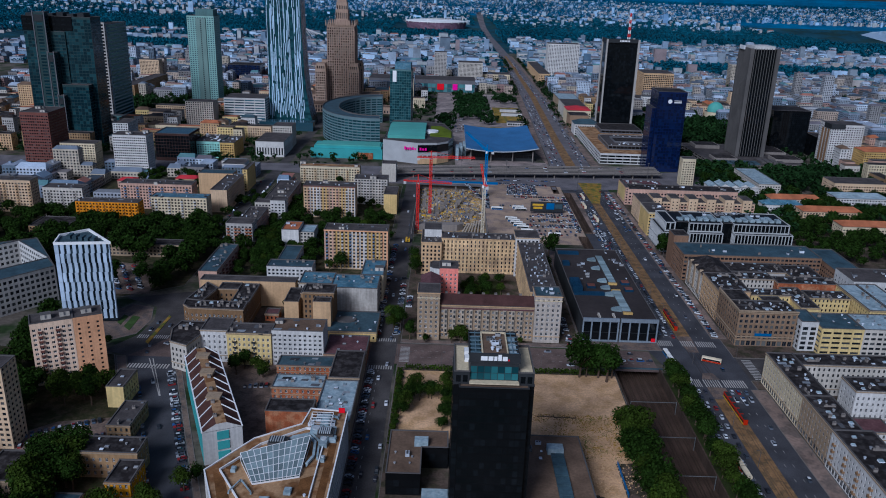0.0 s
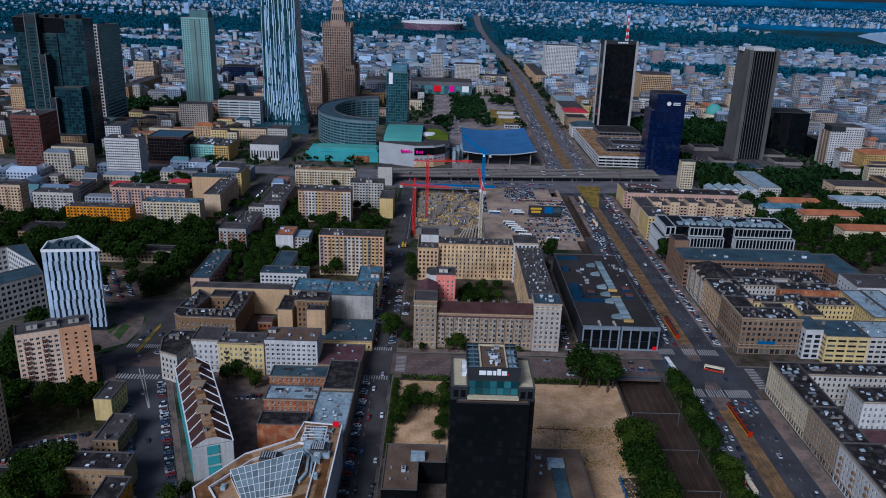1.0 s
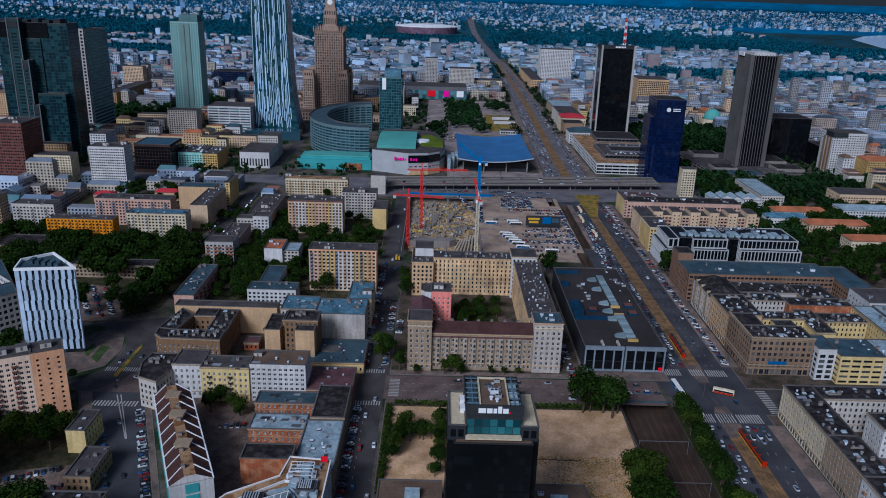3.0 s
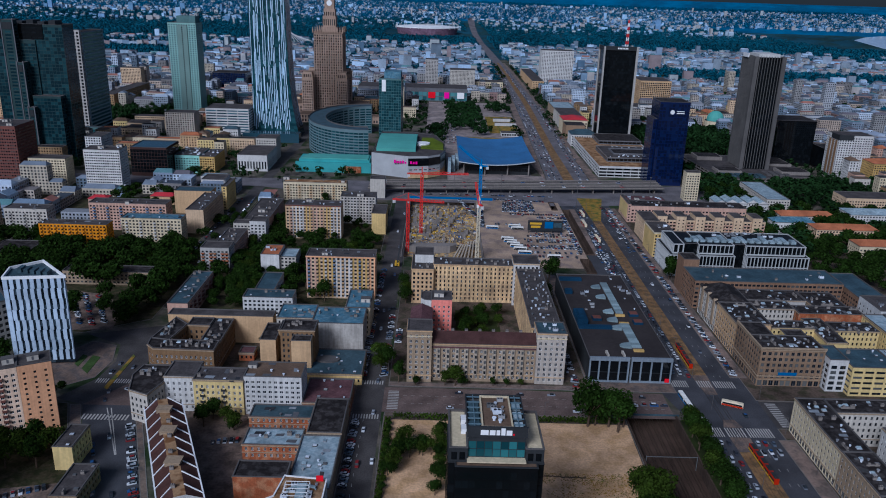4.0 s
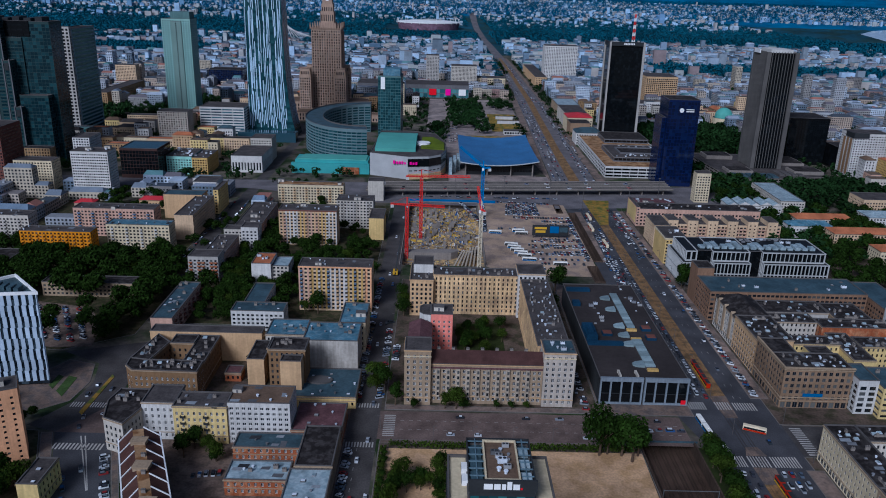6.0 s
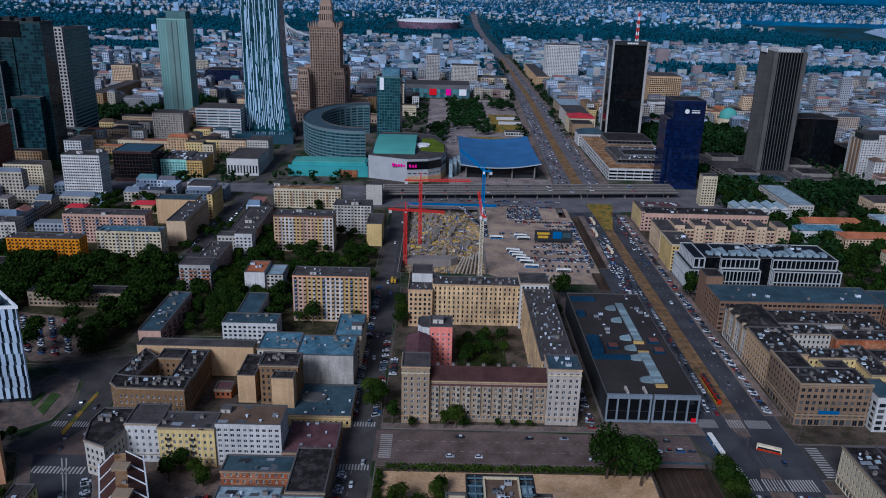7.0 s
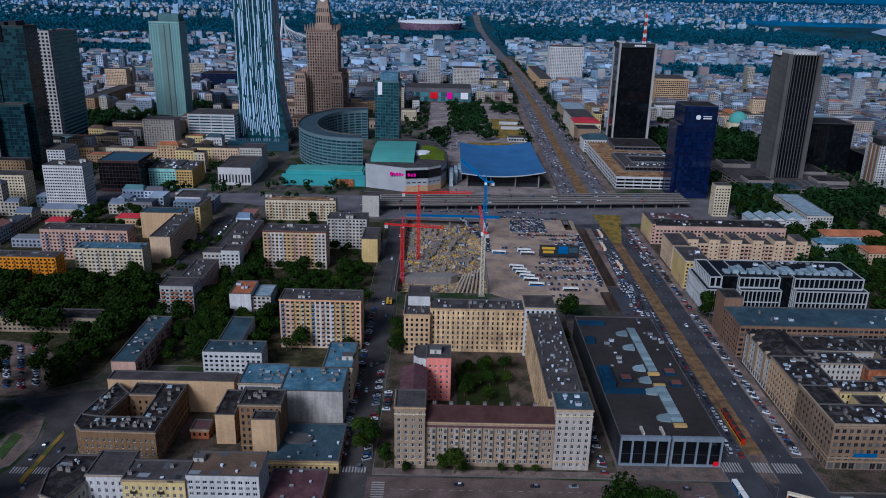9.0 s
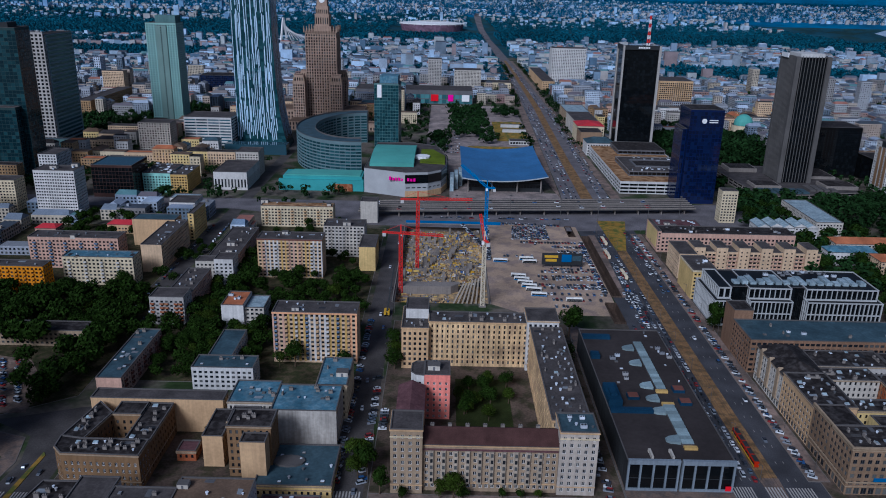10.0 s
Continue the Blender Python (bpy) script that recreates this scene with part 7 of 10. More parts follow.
                    za, zb = z0 + j * (z1 - z0) / int((z1 - z0) / 3.9), z0 + (j + 1) * (z1 - z0) / int((z1 - z0) / 3.9)
                    q = lambda f, z: at(z, ax + (bx - ax) * f, ay + (by - ay) * f)
                    b.face([q(f0, za), q(f1, za), q(f1, zb), q(f0, zb)])
    b.face([at(205, -1, -1), at(205, 1, -1), at(205, 1, 1), at(205, -1, 1)])
    part("glass_skin", b, M["teal_dark"], t)
    for (ax, ay), (bx, by) in (((-1, -1), (1, -1)), ((1, -1), (1, 1)), ((-1, 1), (-1, -1))):
        b = Builder()
        for c in range(22):
            f = 0.02 + c * 0.0445
            z = rng.uniform(10, 26)
            while z < 200:
                ln = rng.uniform(14, 44)
                w = rng.choice((0.014, 0.02, 0.02))
                k = 1.012

                def q(ff, zz):
                    x, y, z_ = at(min(zz, 204.9), (ax + (bx - ax) * ff) * k, (ay + (by - ay) * ff) * k)
                    return (0.6 * (-271.5 + 51.5 * ff) + 0.4 * x if ay == by else x, y, z_)

                n = max(1, int(ln / 12))
                for s in range(n):
                    za, zb = z + ln * s / n, min(204, z + ln * (s + 1) / n)
                    b.face([q(f, za), q(f + w, za), q(f + w, zb), q(f, zb)])
                z += ln + rng.choice((0.6, 0.6, 4, 11))
                f = min(0.97, max(0.01, f + rng.choice((-0.012, 0.012, 0.02, -0.02))))
        part("strip_cladding", b, M["strip_blue"], t, kind="stuff")
    b = Builder()
    b.prism(rect(-278, 1150, -198, 1170), 0, 13)
    part("podium", b, M["blue_glass"], t)

    # clock tower palace
    t = thing("palace_tower", "stepped sandstone palace tower with corner turrets, clock stage and spire", "skyscraper", (-188, 1425, 0))
    kw = dict(wall="tower_stone", roof="brown_roof", storey=4.4, bay=4.0, win=(2.0, 2.8), recess=0.5, coping="tower_stone")
    wing(t, rect(-213, 1402, -165, 1448), 141, **kw)
    for i in range(13):
        for x, y, dx, dy in ((-213 + i * 3.92, 1401.2, 0.9, 0.8), (-165, 1402 + i * 3.75, 0.8, 0.9)):
            b = Builder()
            b.box(x, y, 0, x + dx, y + dy, 132)
            part("pilaster", b, M["tower_stone"], t)
    for x, y in ((-232, 1384), (-174, 1384), (-232, 1446), (-174, 1446)):
        wing(t, rect(x, y, x + 19, y + 19), 66, **kw)
        wing(t, rect(x + 2, y + 2, x + 17, y + 17), 76, z0=65.4, **{**kw, "storey": 8, "win": (1.8, 5)}, clear=False)
        for k in range(4):
            b = Builder()
            px, py = x + 0.6 + 15.8 * (k % 2), y + 0.6 + 15.8 * (k // 2)
            b.box(px, py, 65.4, px + 2, py + 2, 70)
            b.prism(ring(px + 1, py + 1, 0.5, 0, 2 * math.pi, 7)[:-1], 70, 72.5)
            part("turret_finial", b, M["stone"], t)
    for x0, x1, y0, y1, h in ((-262, -233, 1390, 1440, 22), (-155, -122, 1390, 1440, 22), (-230, -150, 1330, 1372, 13), (-150, -60, 1330, 1352, 12)):
        wing(t, rect(x0, y0, x1, y1), h, **{**kw, "storey": 6, "bay": 4.6, "win": (2.2, 4.2), "cornice": "stone"})
    for x in np.linspace(-215, -165, 13):
        for y in (1399.5, 1448.5):
            b = Builder()
            b.box(x, y, 139, x + 1.8, y + 1.8, 145)
            b.prism(ring(x + 0.9, y + 0.9, 0.7, 0, 2 * math.pi, 7)[:-1], 145, 148.5)
            part("pinnacle", b, M["tower_stone"], t)
    for y in np.linspace(1404, 1445, 9):
        b = Builder()
        b.box(-165.6, y, 139, -163.8, y + 1.8, 145)
        b.prism(ring(-164.7, y + 0.9, 0.7, 0, 2 * math.pi, 7)[:-1], 145, 148.5)
        part("pinnacle", b, M["tower_stone"], t)
    wing(t, rect(-201, 1413, -175, 1437), 148, z0=140.4, **{**kw, "storey": 8, "win": (1.4, 3)}, clear=False)
    wing(t, rect(-199, 1415, -177, 1435), 166, z0=147.4, **{**kw, "storey": 16, "bay": 3.6, "win": (1.6, 10), "sill": 3}, clear=False)
    wing(t, rect(-197.5, 1416.5, -178.5, 1433.5), 178, z0=165.4, **{**kw, "storey": 11, "bay": 3.2, "win": (1.5, 6)}, clear=False)
    wing(t, rect(-196, 1418, -180, 1432), 196, z0=177.4, blind=(0, 1, 2, 3), **kw, clear=False)
    b = Builder()
    b.face([(-188 + x, 1417.6, 187 + z) for x, z in ring(0, 0, 4.6, 0, 2 * math.pi, 17)[:-1]])
    part("clock_face", b, M["white_paint"], t)
    b = Builder()
    for z0, z1, w in ((196, 203, 7), (203, 210, 5), (210, 220, 2.6), (220, 237, 0.9)):
        b.prism(ring(-188, 1425, w, 0, 2 * math.pi, 9)[:-1], z0, z1)
    part("spire", b, M["tower_stone"], t)

    # station hall
    t = thing("station_hall", "station hall with wide blue flared roof and glass walls", "building", (74, 1060, 0))
    keep_clear(rect(15, 940, 135, 1165))
    wing(t, rect(34, 990, 116, 1130), 11.5, wall="dark_metal", roof="bitumen", glass="dark_glass", **CURTAIN)
    nx, ny = 14, 14
    b = Builder()
    def roof_z(u, v):
        return 13.5 + 4.5 * (u * u) + 2.2 * abs(v) ** 3
    P = [[(74 + 47 * u, 1058 + 84 * v + 6 * u, roof_z(u, v)) for u in np.linspace(-1, 1, nx + 1)] for v in np.linspace(-1, 1, ny + 1)]
    for j in range(ny):
        for i in range(nx):
            b.face([P[j][i], P[j][i + 1], P[j + 1][i + 1], P[j + 1][i]], 0)
            b.face([(x, y, z - 1.2) for x, y, z in (P[j + 1][i], P[j + 1][i + 1], P[j][i + 1], P[j][i])], 1)
    edge = [P[0][i] for i in range(nx + 1)] + [P[j][nx] for j in range(1, ny + 1)] + [P[ny][i] for i in range(nx - 1, -1, -1)] + [P[j][0] for j in range(ny - 1, -1, -1)]
    for a, c in zip(edge, edge[1:]):
        b.face([(a[0], a[1], a[2] - 1.2), (c[0], c[1], c[2] - 1.2), c, a], 1)
    part("roof", b, [M["station_blue"], M["steel"]], t)
    for x in (34, 60, 88, 114):
        b = Builder()
        b.prism(ring(x, 985, 0.9, 0, 2 * math.pi, 9)[:-1], 0, 14.5)
        part("column", b, M["concrete"], t)
    for i in range(3):
        b = Builder()
        b.box(14 + i * 5, 985 + i * 12, 0, 18 + i * 5, 1010 + i * 12, 16)
        part("white_fin_tower", b, M["pale_roof"], t)

    # round shopping centre offices: a curved slab
    t = thing("curved_glass_offices", "curved teal grey glass offices bending round a court", "building", (-140, 1120, 0))
    keep_clear(rect(-200, 985, -80, 1300))
    cx, cy = -100, 1155
    a0, a1, n = radians(92), radians(278), 22
    for lo, hi in ((0, 1),):
        o = [(cx + 82 * math.cos(a), cy + 116 * math.sin(a)) for a in np.linspace(a0, a1, n)]
        i_ = [(cx + 58 * math.cos(a), cy + 90 * math.sin(a)) for a in np.linspace(a0, a1, n)]
        poly = o + i_[::-1]
        wing(t, poly, 42, wall="curve_grey", roof="slate_roof", storey=3.8, bay=8, win=(7.95, 2.3), sill=0.8, recess=0.3, glass="teal_dark", margin=0.02, parapet=1.5)
    b = Builder()
    b.prism(rect(-168, 980, -82, 1010), 0, 15, 0)
    b.prism(rect(-172, 976, -80, 981), 0, 12, 0)
    part("teal_pavilion", b, M["turquoise"], t)
    b = Builder()
    b.prism([(-166, 982), (-84, 982), (-84, 1008), (-160, 1008)], 15, 16.2)
    part("pavilion_roof", b, M["teal_roof"], t)
    b = Builder()
    b.box(-112, 975, 0, -92, 976, 8)
    part("gateway", b, M["brick"], t)

    t = thing("slim_glass_tower", "slim blue glass tower with a curved top cut", "skyscraper", (-67, 1160, 0))
    wing(t, [(-83, 1145), (-52, 1142), (-50, 1170), (-80, 1175)], 96, wall="teal_band", roof="bitumen", glass="teal_dark", **CURTAIN)
    b = Builder()
    b.prism([(-76, 1146), (-53, 1144), (-52, 1168), (-74, 1172)], 95.4, 105)
    part("crown", b, M["blue_roof"], t)
    b = Builder()
    b.prism([(-79, 1143.4), (-76, 1143), (-73.5, 1143), (-75, 1144.6)], 78, 94)
    part("white_blade", b, M["white_paint"], t)

    t = thing("cinema_building", "grey cinema building with rounded glass corner and green copper roof", "building", (-35, 1030, 0))
    poly = [(-79, 975), (-34, 957), (-10, 962), (4, 975), (10, 1000), (10, 1040), (-2, 1100), (-32, 1118), (-76, 1114)]
    wing(t, poly, 27, wall="panel_grey", roof="grey_roof", storey=12, bay=6, win=(4, 1.2), sill=9, blind=(0, 6, 7, 8), clear=True)
    for k, i in enumerate((1, 2, 3, 4)):
        a, c = Vector(poly[i]), Vector(poly[i + 1])
        nrm = Vector(((c - a).normalized().y, -(c - a).normalized().x)) * 0.6
        b = Builder()
        b.prism([tuple(a + nrm), tuple(c + nrm), tuple(c), tuple(a)], 0, 6.5)
        part("shop_front", b, M["tan"], t)
        b = Builder()
        b.prism([tuple(a + nrm), tuple(c + nrm), tuple(c), tuple(a)], 15, 24)
        part("glass_band", b, M["dark_glass"], t)
    b = Builder()
    n = 8
    for i in range(n):
        f0, f1 = i / n, (i + 1) / n
        z = lambda f: 27 + 7 * math.sin(math.pi * (0.15 + 0.7 * f))
        b.face([(-74, 985 + 100 * f0, z(f0)), (-26, 985 + 100 * f0, z(f0)), (-26, 985 + 100 * f1, z(f1)), (-74, 985 + 100 * f1, z(f1))])
        b.face([(-26, 985 + 100 * f0, 26.4), (-26, 985 + 100 * f1, 26.4), (-26, 985 + 100 * f1, z(f1)), (-26, 985 + 100 * f0, z(f0))])
        b.face([(-74, 985 + 100 * f1, 26.4), (-74, 985 + 100 * f0, 26.4), (-74, 985 + 100 * f0, z(f0)), (-74, 985 + 100 * f1, z(f1))])
    b.face([(-74, 985, 26.4), (-26, 985, 26.4), (-26, 985, z(0)), (-74, 985, z(0))])
    part("copper_roof", b, M["teal_roof"], t)
    b = Builder()
    b.prism([(-20, 1005), (8, 1000), (8, 1040), (-6, 1075), (-20, 1075)], 26.4, 27.6)
    part("planted_roof", b, M["green_roof"], t)
    b = Builder()
    b.prism(ring(-18, 1030, 9, 0, 2 * math.pi, 13)[:-1], 26.4, 29.5)
    part("white_drum", b, M["white_paint"], t)
    for i in range(9):
        b = Builder()
        q = Vector((-50, 963)).lerp(Vector((-24, 959)), i / 8)
        b.box(q.x - 1.1, q.y - 3.2, 17.5, q.x + 1.1, q.y + 1, 17.5 + (3.2, 2.4, 2.8)[i % 3])
        part("sign_bar", b, M["magenta"], t, "magenta sign bar")

    # the wide department store and the towers beyond
    t = thing("department_store", "long glass department store with bright billboards", "building", (-50, 1655, 0))
    wing(t, rect(-161, 1620, 58, 1690), 26, wall="dark_grey", roof="grey_roof", storey=9, bay=8, win=(7.6, 7.6), glass="dept_glass")
    for x, w, mt in ((-20, 14, "red_sign"), (12, 10, "magenta"), (38, 14, "white_paint"), (-150, 10, "white_paint"), (-90, 12, "blue_glass")):
        b = Builder()
        b.box(x, 1618.5, 6, x + w, 1619.6, 18)
        part("billboard", b, M[mt], t)
    box_house("long_tan_slab", "long tan slab with a grey roof beside the park", -590, 1415, -566, 1590, 24, wall="old_brown", roof="grey_roof", storey=3.6, bay=3.6, win=(1.8, 2.0))
    box_house("cream_slab", "cream slab with dark balconies near the towers", -455, 1215, -395, 1230, 22, wall="beige", roof="grey_roof", **PANEL)
    box_house("grey_yellow_block", "beige residential high rise with flat roof", -640, 1640, -600, 1660, 46, category="skyscraper", wall="beige", roof="grey_roof", **PANEL)
    box_house("red_pavilion", "low pavilion with a red sheet roof", -348, 800, -330, 814, 8, wall="rose", roof="red_sheet", roof_kind="hip", rise=2.5, **PANEL)
    box_house("red_pavilion", "low hall with a plum red roof", -290, 812, -266, 826, 9, wall="tan", roof="red_sheet", roof_kind="hip", rise=2.5, **PANEL)
    box_house("white_slab_tower", "white gridded residential high rise", 243, 1933, 319, 1975, 83, category="skyscraper", wall="white", roof="grey_roof", storey=3.2, bay=4, win=(2, 1.6))
    box_house("bronze_grid_office", "bronze gridded office block with grey roof", 392, 1573, 452, 1640, 58, wall="tan", roof="grey_roof", storey=3.6, bay=3.6, win=(2.6, 2.4))
    box_house("white_low_office", "white office with ribbon windows below the bronze block", 360, 1480, 450, 1530, 20, wall="white", roof="grey_roof", storey=4, bay=12, win=(11, 2))
    box_house("dark_slab_office", "dark glass slab office", -471, 1691, -402, 1740, 36, wall="dark_metal", roof="bitumen", glass="navy_glass", **CURTAIN)
    box_house("grey_point_block", "grey residential point block", -30, 1800, -2, 1830, 66, category="skyscraper", wall="grey", roof="grey_roof", storey=3, bay=3.6, win=(1.8, 1.5))
    box_house("white_bank_office", "white office block with a roof sign of plain bars", 25, 1790, 80, 1830, 46, wall="off_white", roof="grey_roof", **PANEL)
    box_house("zigzag_front_house", "cream house front with a zigzag facade", 79, 1807, 144, 1850, 20, wall="cream", roof="grey_roof", storey=4, bay=5, win=(2.6, 2.4))
    for nm, lb, x0, y0, x1, y1, h, kw in (
            ("mansard_house", "white corner house with slate mansard roof", 199, 1190, 236, 1222, 17, dict(wall="white", roof="slate_roof", roof_kind="hip", rise=6)),
            ("avenue_house", "brown house with a bare brick side", 200, 1250, 230, 1284, 21, dict(wall="brown_stone", roof="bitumen", blind=(0,))),
            ("avenue_house", "cream house with red roof on the avenue", 201, 1286, 240, 1330, 23, dict(wall="cream", roof="red_sheet", roof_kind="hip", rise=4)),
            ("avenue_house", "pale stone house row on the avenue", 204, 1336, 240, 1420, 23, dict(wall="off_white", roof="grey_roof")),
            ("avenue_house", "grey stone house row on the avenue", 206, 1424, 244, 1510, 21, dict(wall="grey_tan", roof="pale_roof")),
            ("avenue_house", "long tan house row on the far avenue", 214, 1840, 240, 2120, 21, dict(wall="tan", roof="grey_roof")),
            ("long_low_hall", "long low hall with pale roofs", 214, 2420, 330, 2470, 16, dict(wall="light_grey", roof="pale_roof"))):
        box_house(nm, lb, x0, y0, x1, y1, h, storey=3.8, bay=3.8, win=(1.9, 2.1), **kw)
    for y in (1345, 1388):
        box_house("garden_arcade", "low white arcade wall across the square", 96, y, 132, y + 5, 5.5, wall="light_grey", roof="grey_roof", storey=5, bay=3.4, win=(2.0, 3.4))
    b = thing("domed_church", "round church with green copper dome", "church", (470, 1360, 0))
    wing(b, ring(470, 1360, 17, 0, 2 * math.pi, 17)[:-1], 18, wall="cream", roof="grey_roof", storey=9, bay=6, win=(2, 5))
    bb = Builder()
    for k in range(6):
        r0, r1 = 14 * math.cos(k * math.pi / 12), 14 * math.cos((k + 1) * math.pi / 12)
        z0, z1 = 20 + 14 * math.sin(k * math.pi / 12), 20 + 14 * math.sin((k + 1) * math.pi / 12)
        A, B2 = ring(470, 1360, r0, 0, 2 * math.pi, 17), ring(470, 1360, r1, 0, 2 * math.pi, 17)
        for i in range(16):
            bb.face([(*A[i], z0), (*A[i + 1], z0), (*B2[i + 1], z1), (*B2[i], z1)])
    bb.prism(ring(470, 1360, 14, 0, 2 * math.pi, 17)[:-1], 17, 20)
    part("dome", bb, M["teal_roof"], b)


M["dept_glass"] = glazing("aqua shop glass", (0.03, 0.1, 0.11), (0.12, 0.28, 0.28), 0.6, rough=0.15)
M["twin_band"] = surface("dark teal spandrels", (0.03, 0.05, 0.053), var=0.15, rough=0.4)
M["copper_dark"] = surface("dark copper brown cladding", (0.05, 0.03, 0.027), var=0.2)
M["curve_grey"] = surface("blue grey spandrels", (0.13, 0.18, 0.2), var=0.1, rough=0.5)
M["band_blue"] = surface("blue grey spandrel bands", (0.2, 0.26, 0.29), var=0.1, rough=0.5)
M["green_grey"] = surface("grey green cladding", (0.17, 0.24, 0.23), var=0.1, rough=0.5)
M["pale_green"] = surface("pale green cladding", (0.26, 0.4, 0.38), var=0.1, rough=0.5)
skyline()


# ---- villas and palaces in the green quarter to the east ----
for k, (lb, x0, y0, x1, y1, h, wl, rf, kind) in enumerate((
        ("cream villa with orange red hipped roof", 360, 745, 420, 765, 13, "beige", "tile_red", "hip"), ("cream house with orange red hipped roof", 378, 700, 440, 720, 12, "cream", "tile_red", "hip"),
        ("pale house with grey sheet roof", 355, 850, 380, 930, 14, "off_white", "pale_roof", "flat"), ("white palace wing with blue grey roof", 415, 790, 470, 815, 16, "white", "pale_roof", "hip"),
        ("pale house with red hipped roof", 345, 790, 400, 808, 13, "off_white", "tile_red", "hip"), ("white house with sheet roof", 330, 770, 370, 785, 12, "white", "blue_roof", "hip"),
        ("beige office house with flat roof", 440, 850, 500, 880, 18, "beige", "grey_roof", "flat"), ("cream house with dark roof", 430, 640, 480, 660, 12, "cream", "grey_roof", "hip"),
        ("brown house with flat roof", 420, 600, 445, 625, 13, "tan", "grey_roof", "flat"), ("beige villa with orange hipped roof", 480, 735, 520, 760, 14, "beige", "tile_red", "hip"))):
    box_house("villa", lb, x0, y0, x1, y1, h, wall=wl, roof=rf, roof_kind=kind, rise=3.5, group="villas", **PANEL)


# ---- building site ----
def building_site():
    x0, y0, x1, y1 = HOLES[1]
    b = Builder()
    b.face([(x0, y0, -7), (x1, y0, -7), (x1, y1, -7), (x0, y1, -7)])
    tagged(part("pit_floor", b, M["soil"]), "muddy clay floor of an excavation", "building site", kind="structure")
    b = Builder()
    b.box(x0 - 0.6, y0, -7, x0, y1, 0.8), b.box(x1, y0, -7, x1 + 0.6, y1, 0.8), b.box(x0 - 0.6, y0 - 0.6, -7, x1 + 0.6, y0, -0.5), b.box(x0 - 0.6, y1, -7, x1 + 0.6, y1 + 0.6, 0.8)
    tagged(part("diaphragm_wall", b, M["concrete"]), "concrete walls round the excavation", "wall", kind="structure")
    slab("site_slab", "pale concrete slab edge in the excavation", "concrete slab", [(x0, 704), (14, 706), (20, 712), (20, 716), (x0, 714)], -7.2, -0.6, M["concrete"])
    for k in range(7):
        b = Builder()
        b.beam((14 + k * 3.6, 676 + k * 0.6, -6.4), (24 + k * 2.4, 712 + k * 3.0, -1.2 - 0.5 * (k % 3)), 1.3)
        tagged(part("shoring_beam", b, M["bay_render"]), "pale timber shoring beam leaning in the excavation", "beam", "shoring beams")
    slab("hoarding", "blue site hoarding along the excavation", "fence", rect(x0, y1 + 1.2, x1 + 20, y1 + 1.5), 0.0, 3.0, M["blue_paint"], kind="")
    rng = random.Random(5)
    kinds = [("formwork_stack", "stack of yellow formwork boards on the pit floor", "yellow_paint"), ("concrete_core", "grey concrete wall core under construction", "concrete"),
             ("site_container", "blue corrugated steel site container", "blue_paint"), ("rebar_bundle", "brown bundle of reinforcing steel", "brown"), ("spoil_heap", "loose heap of ochre soil", "soil"),
             ("concrete_wall", "freshly poured concrete wall with starter bars", "concrete")]
    for i in range(130):
        nm, lb, mt = kinds[rng.choice((0, 1, 1, 1, 3, 4, 5, 5, 5, 5, 3, 4, 0, 4))]
        x, y = rng.uniform(x0 + 3, x1 - 6), rng.uniform(720, y1 - 4)
        w, d, h = rng.uniform(1.2, 4), rng.uniform(0.8, 3.0), rng.uniform(0.6, 2.2)
        b = Builder()
        if nm == "concrete_core":
            h = rng.uniform(4, 8.5)
            t_ = 0.4
            b.box(x, y, -7, x + w, y + t_, -7 + h), b.box(x, y + d, -7, x + w, y + d + t_, -7 + h), b.box(x, y + t_, -7, x + t_, y + d, -7 + h), b.box(x + w - t_, y + t_, -7, x + w, y + d, -7 + h * 0.8)
        elif nm == "spoil_heap":
            base, top = ring(x, y, w * 0.8, 0, 2 * math.pi, 10)[:-1], ring(x + 0.3, y, w * 0.25, 0, 2 * math.pi, 10)[:-1]
            for a in range(9):
                c = (a + 1) % 9
                b.face([(*base[a], -7), (*base[c], -7), (*top[c], -7 + h), (*top[a], -7 + h)])
            b.face([(*p, -7 + h) for p in top])
        elif nm == "concrete_wall":
            b.box(x, y, -7, x + w * 2, y + 0.35, -7 + h * 1.6)
            for k in range(int(w * 2)):
                b.beam((x + 0.5 + k, y + 0.17, -7 + h * 1.6), (x + 0.5 + k, y + 0.17, -6 + h * 1.6), 0.12)
        elif nm == "formwork_stack":
            for k in range(4):
                b.box(x + 0.1 * (k % 2), y, -7 + k * h / 4, x + w, y + d, -7 + (k + 0.85) * h / 4)
        elif nm == "rebar_bundle":
            for k in range(6):
                b.beam((x, y + k * 0.4, -6.8), (x + w * 1.5, y + k * 0.4 + 0.2, -6.8 + 0.2 * (k % 2)), 0.3)
        else:
            b.box(x, y, -7, x + 6, y + 2.4, -4.4)
            for k in range(12):
                b.box(x + 0.25 + k * 0.5, y - 0.06, -6.9, x + 0.45 + k * 0.5, y, -4.5)
        ob = part(nm, b, M[mt])
        tagged(ob, lb, "building material", "site clutter")


building_site()


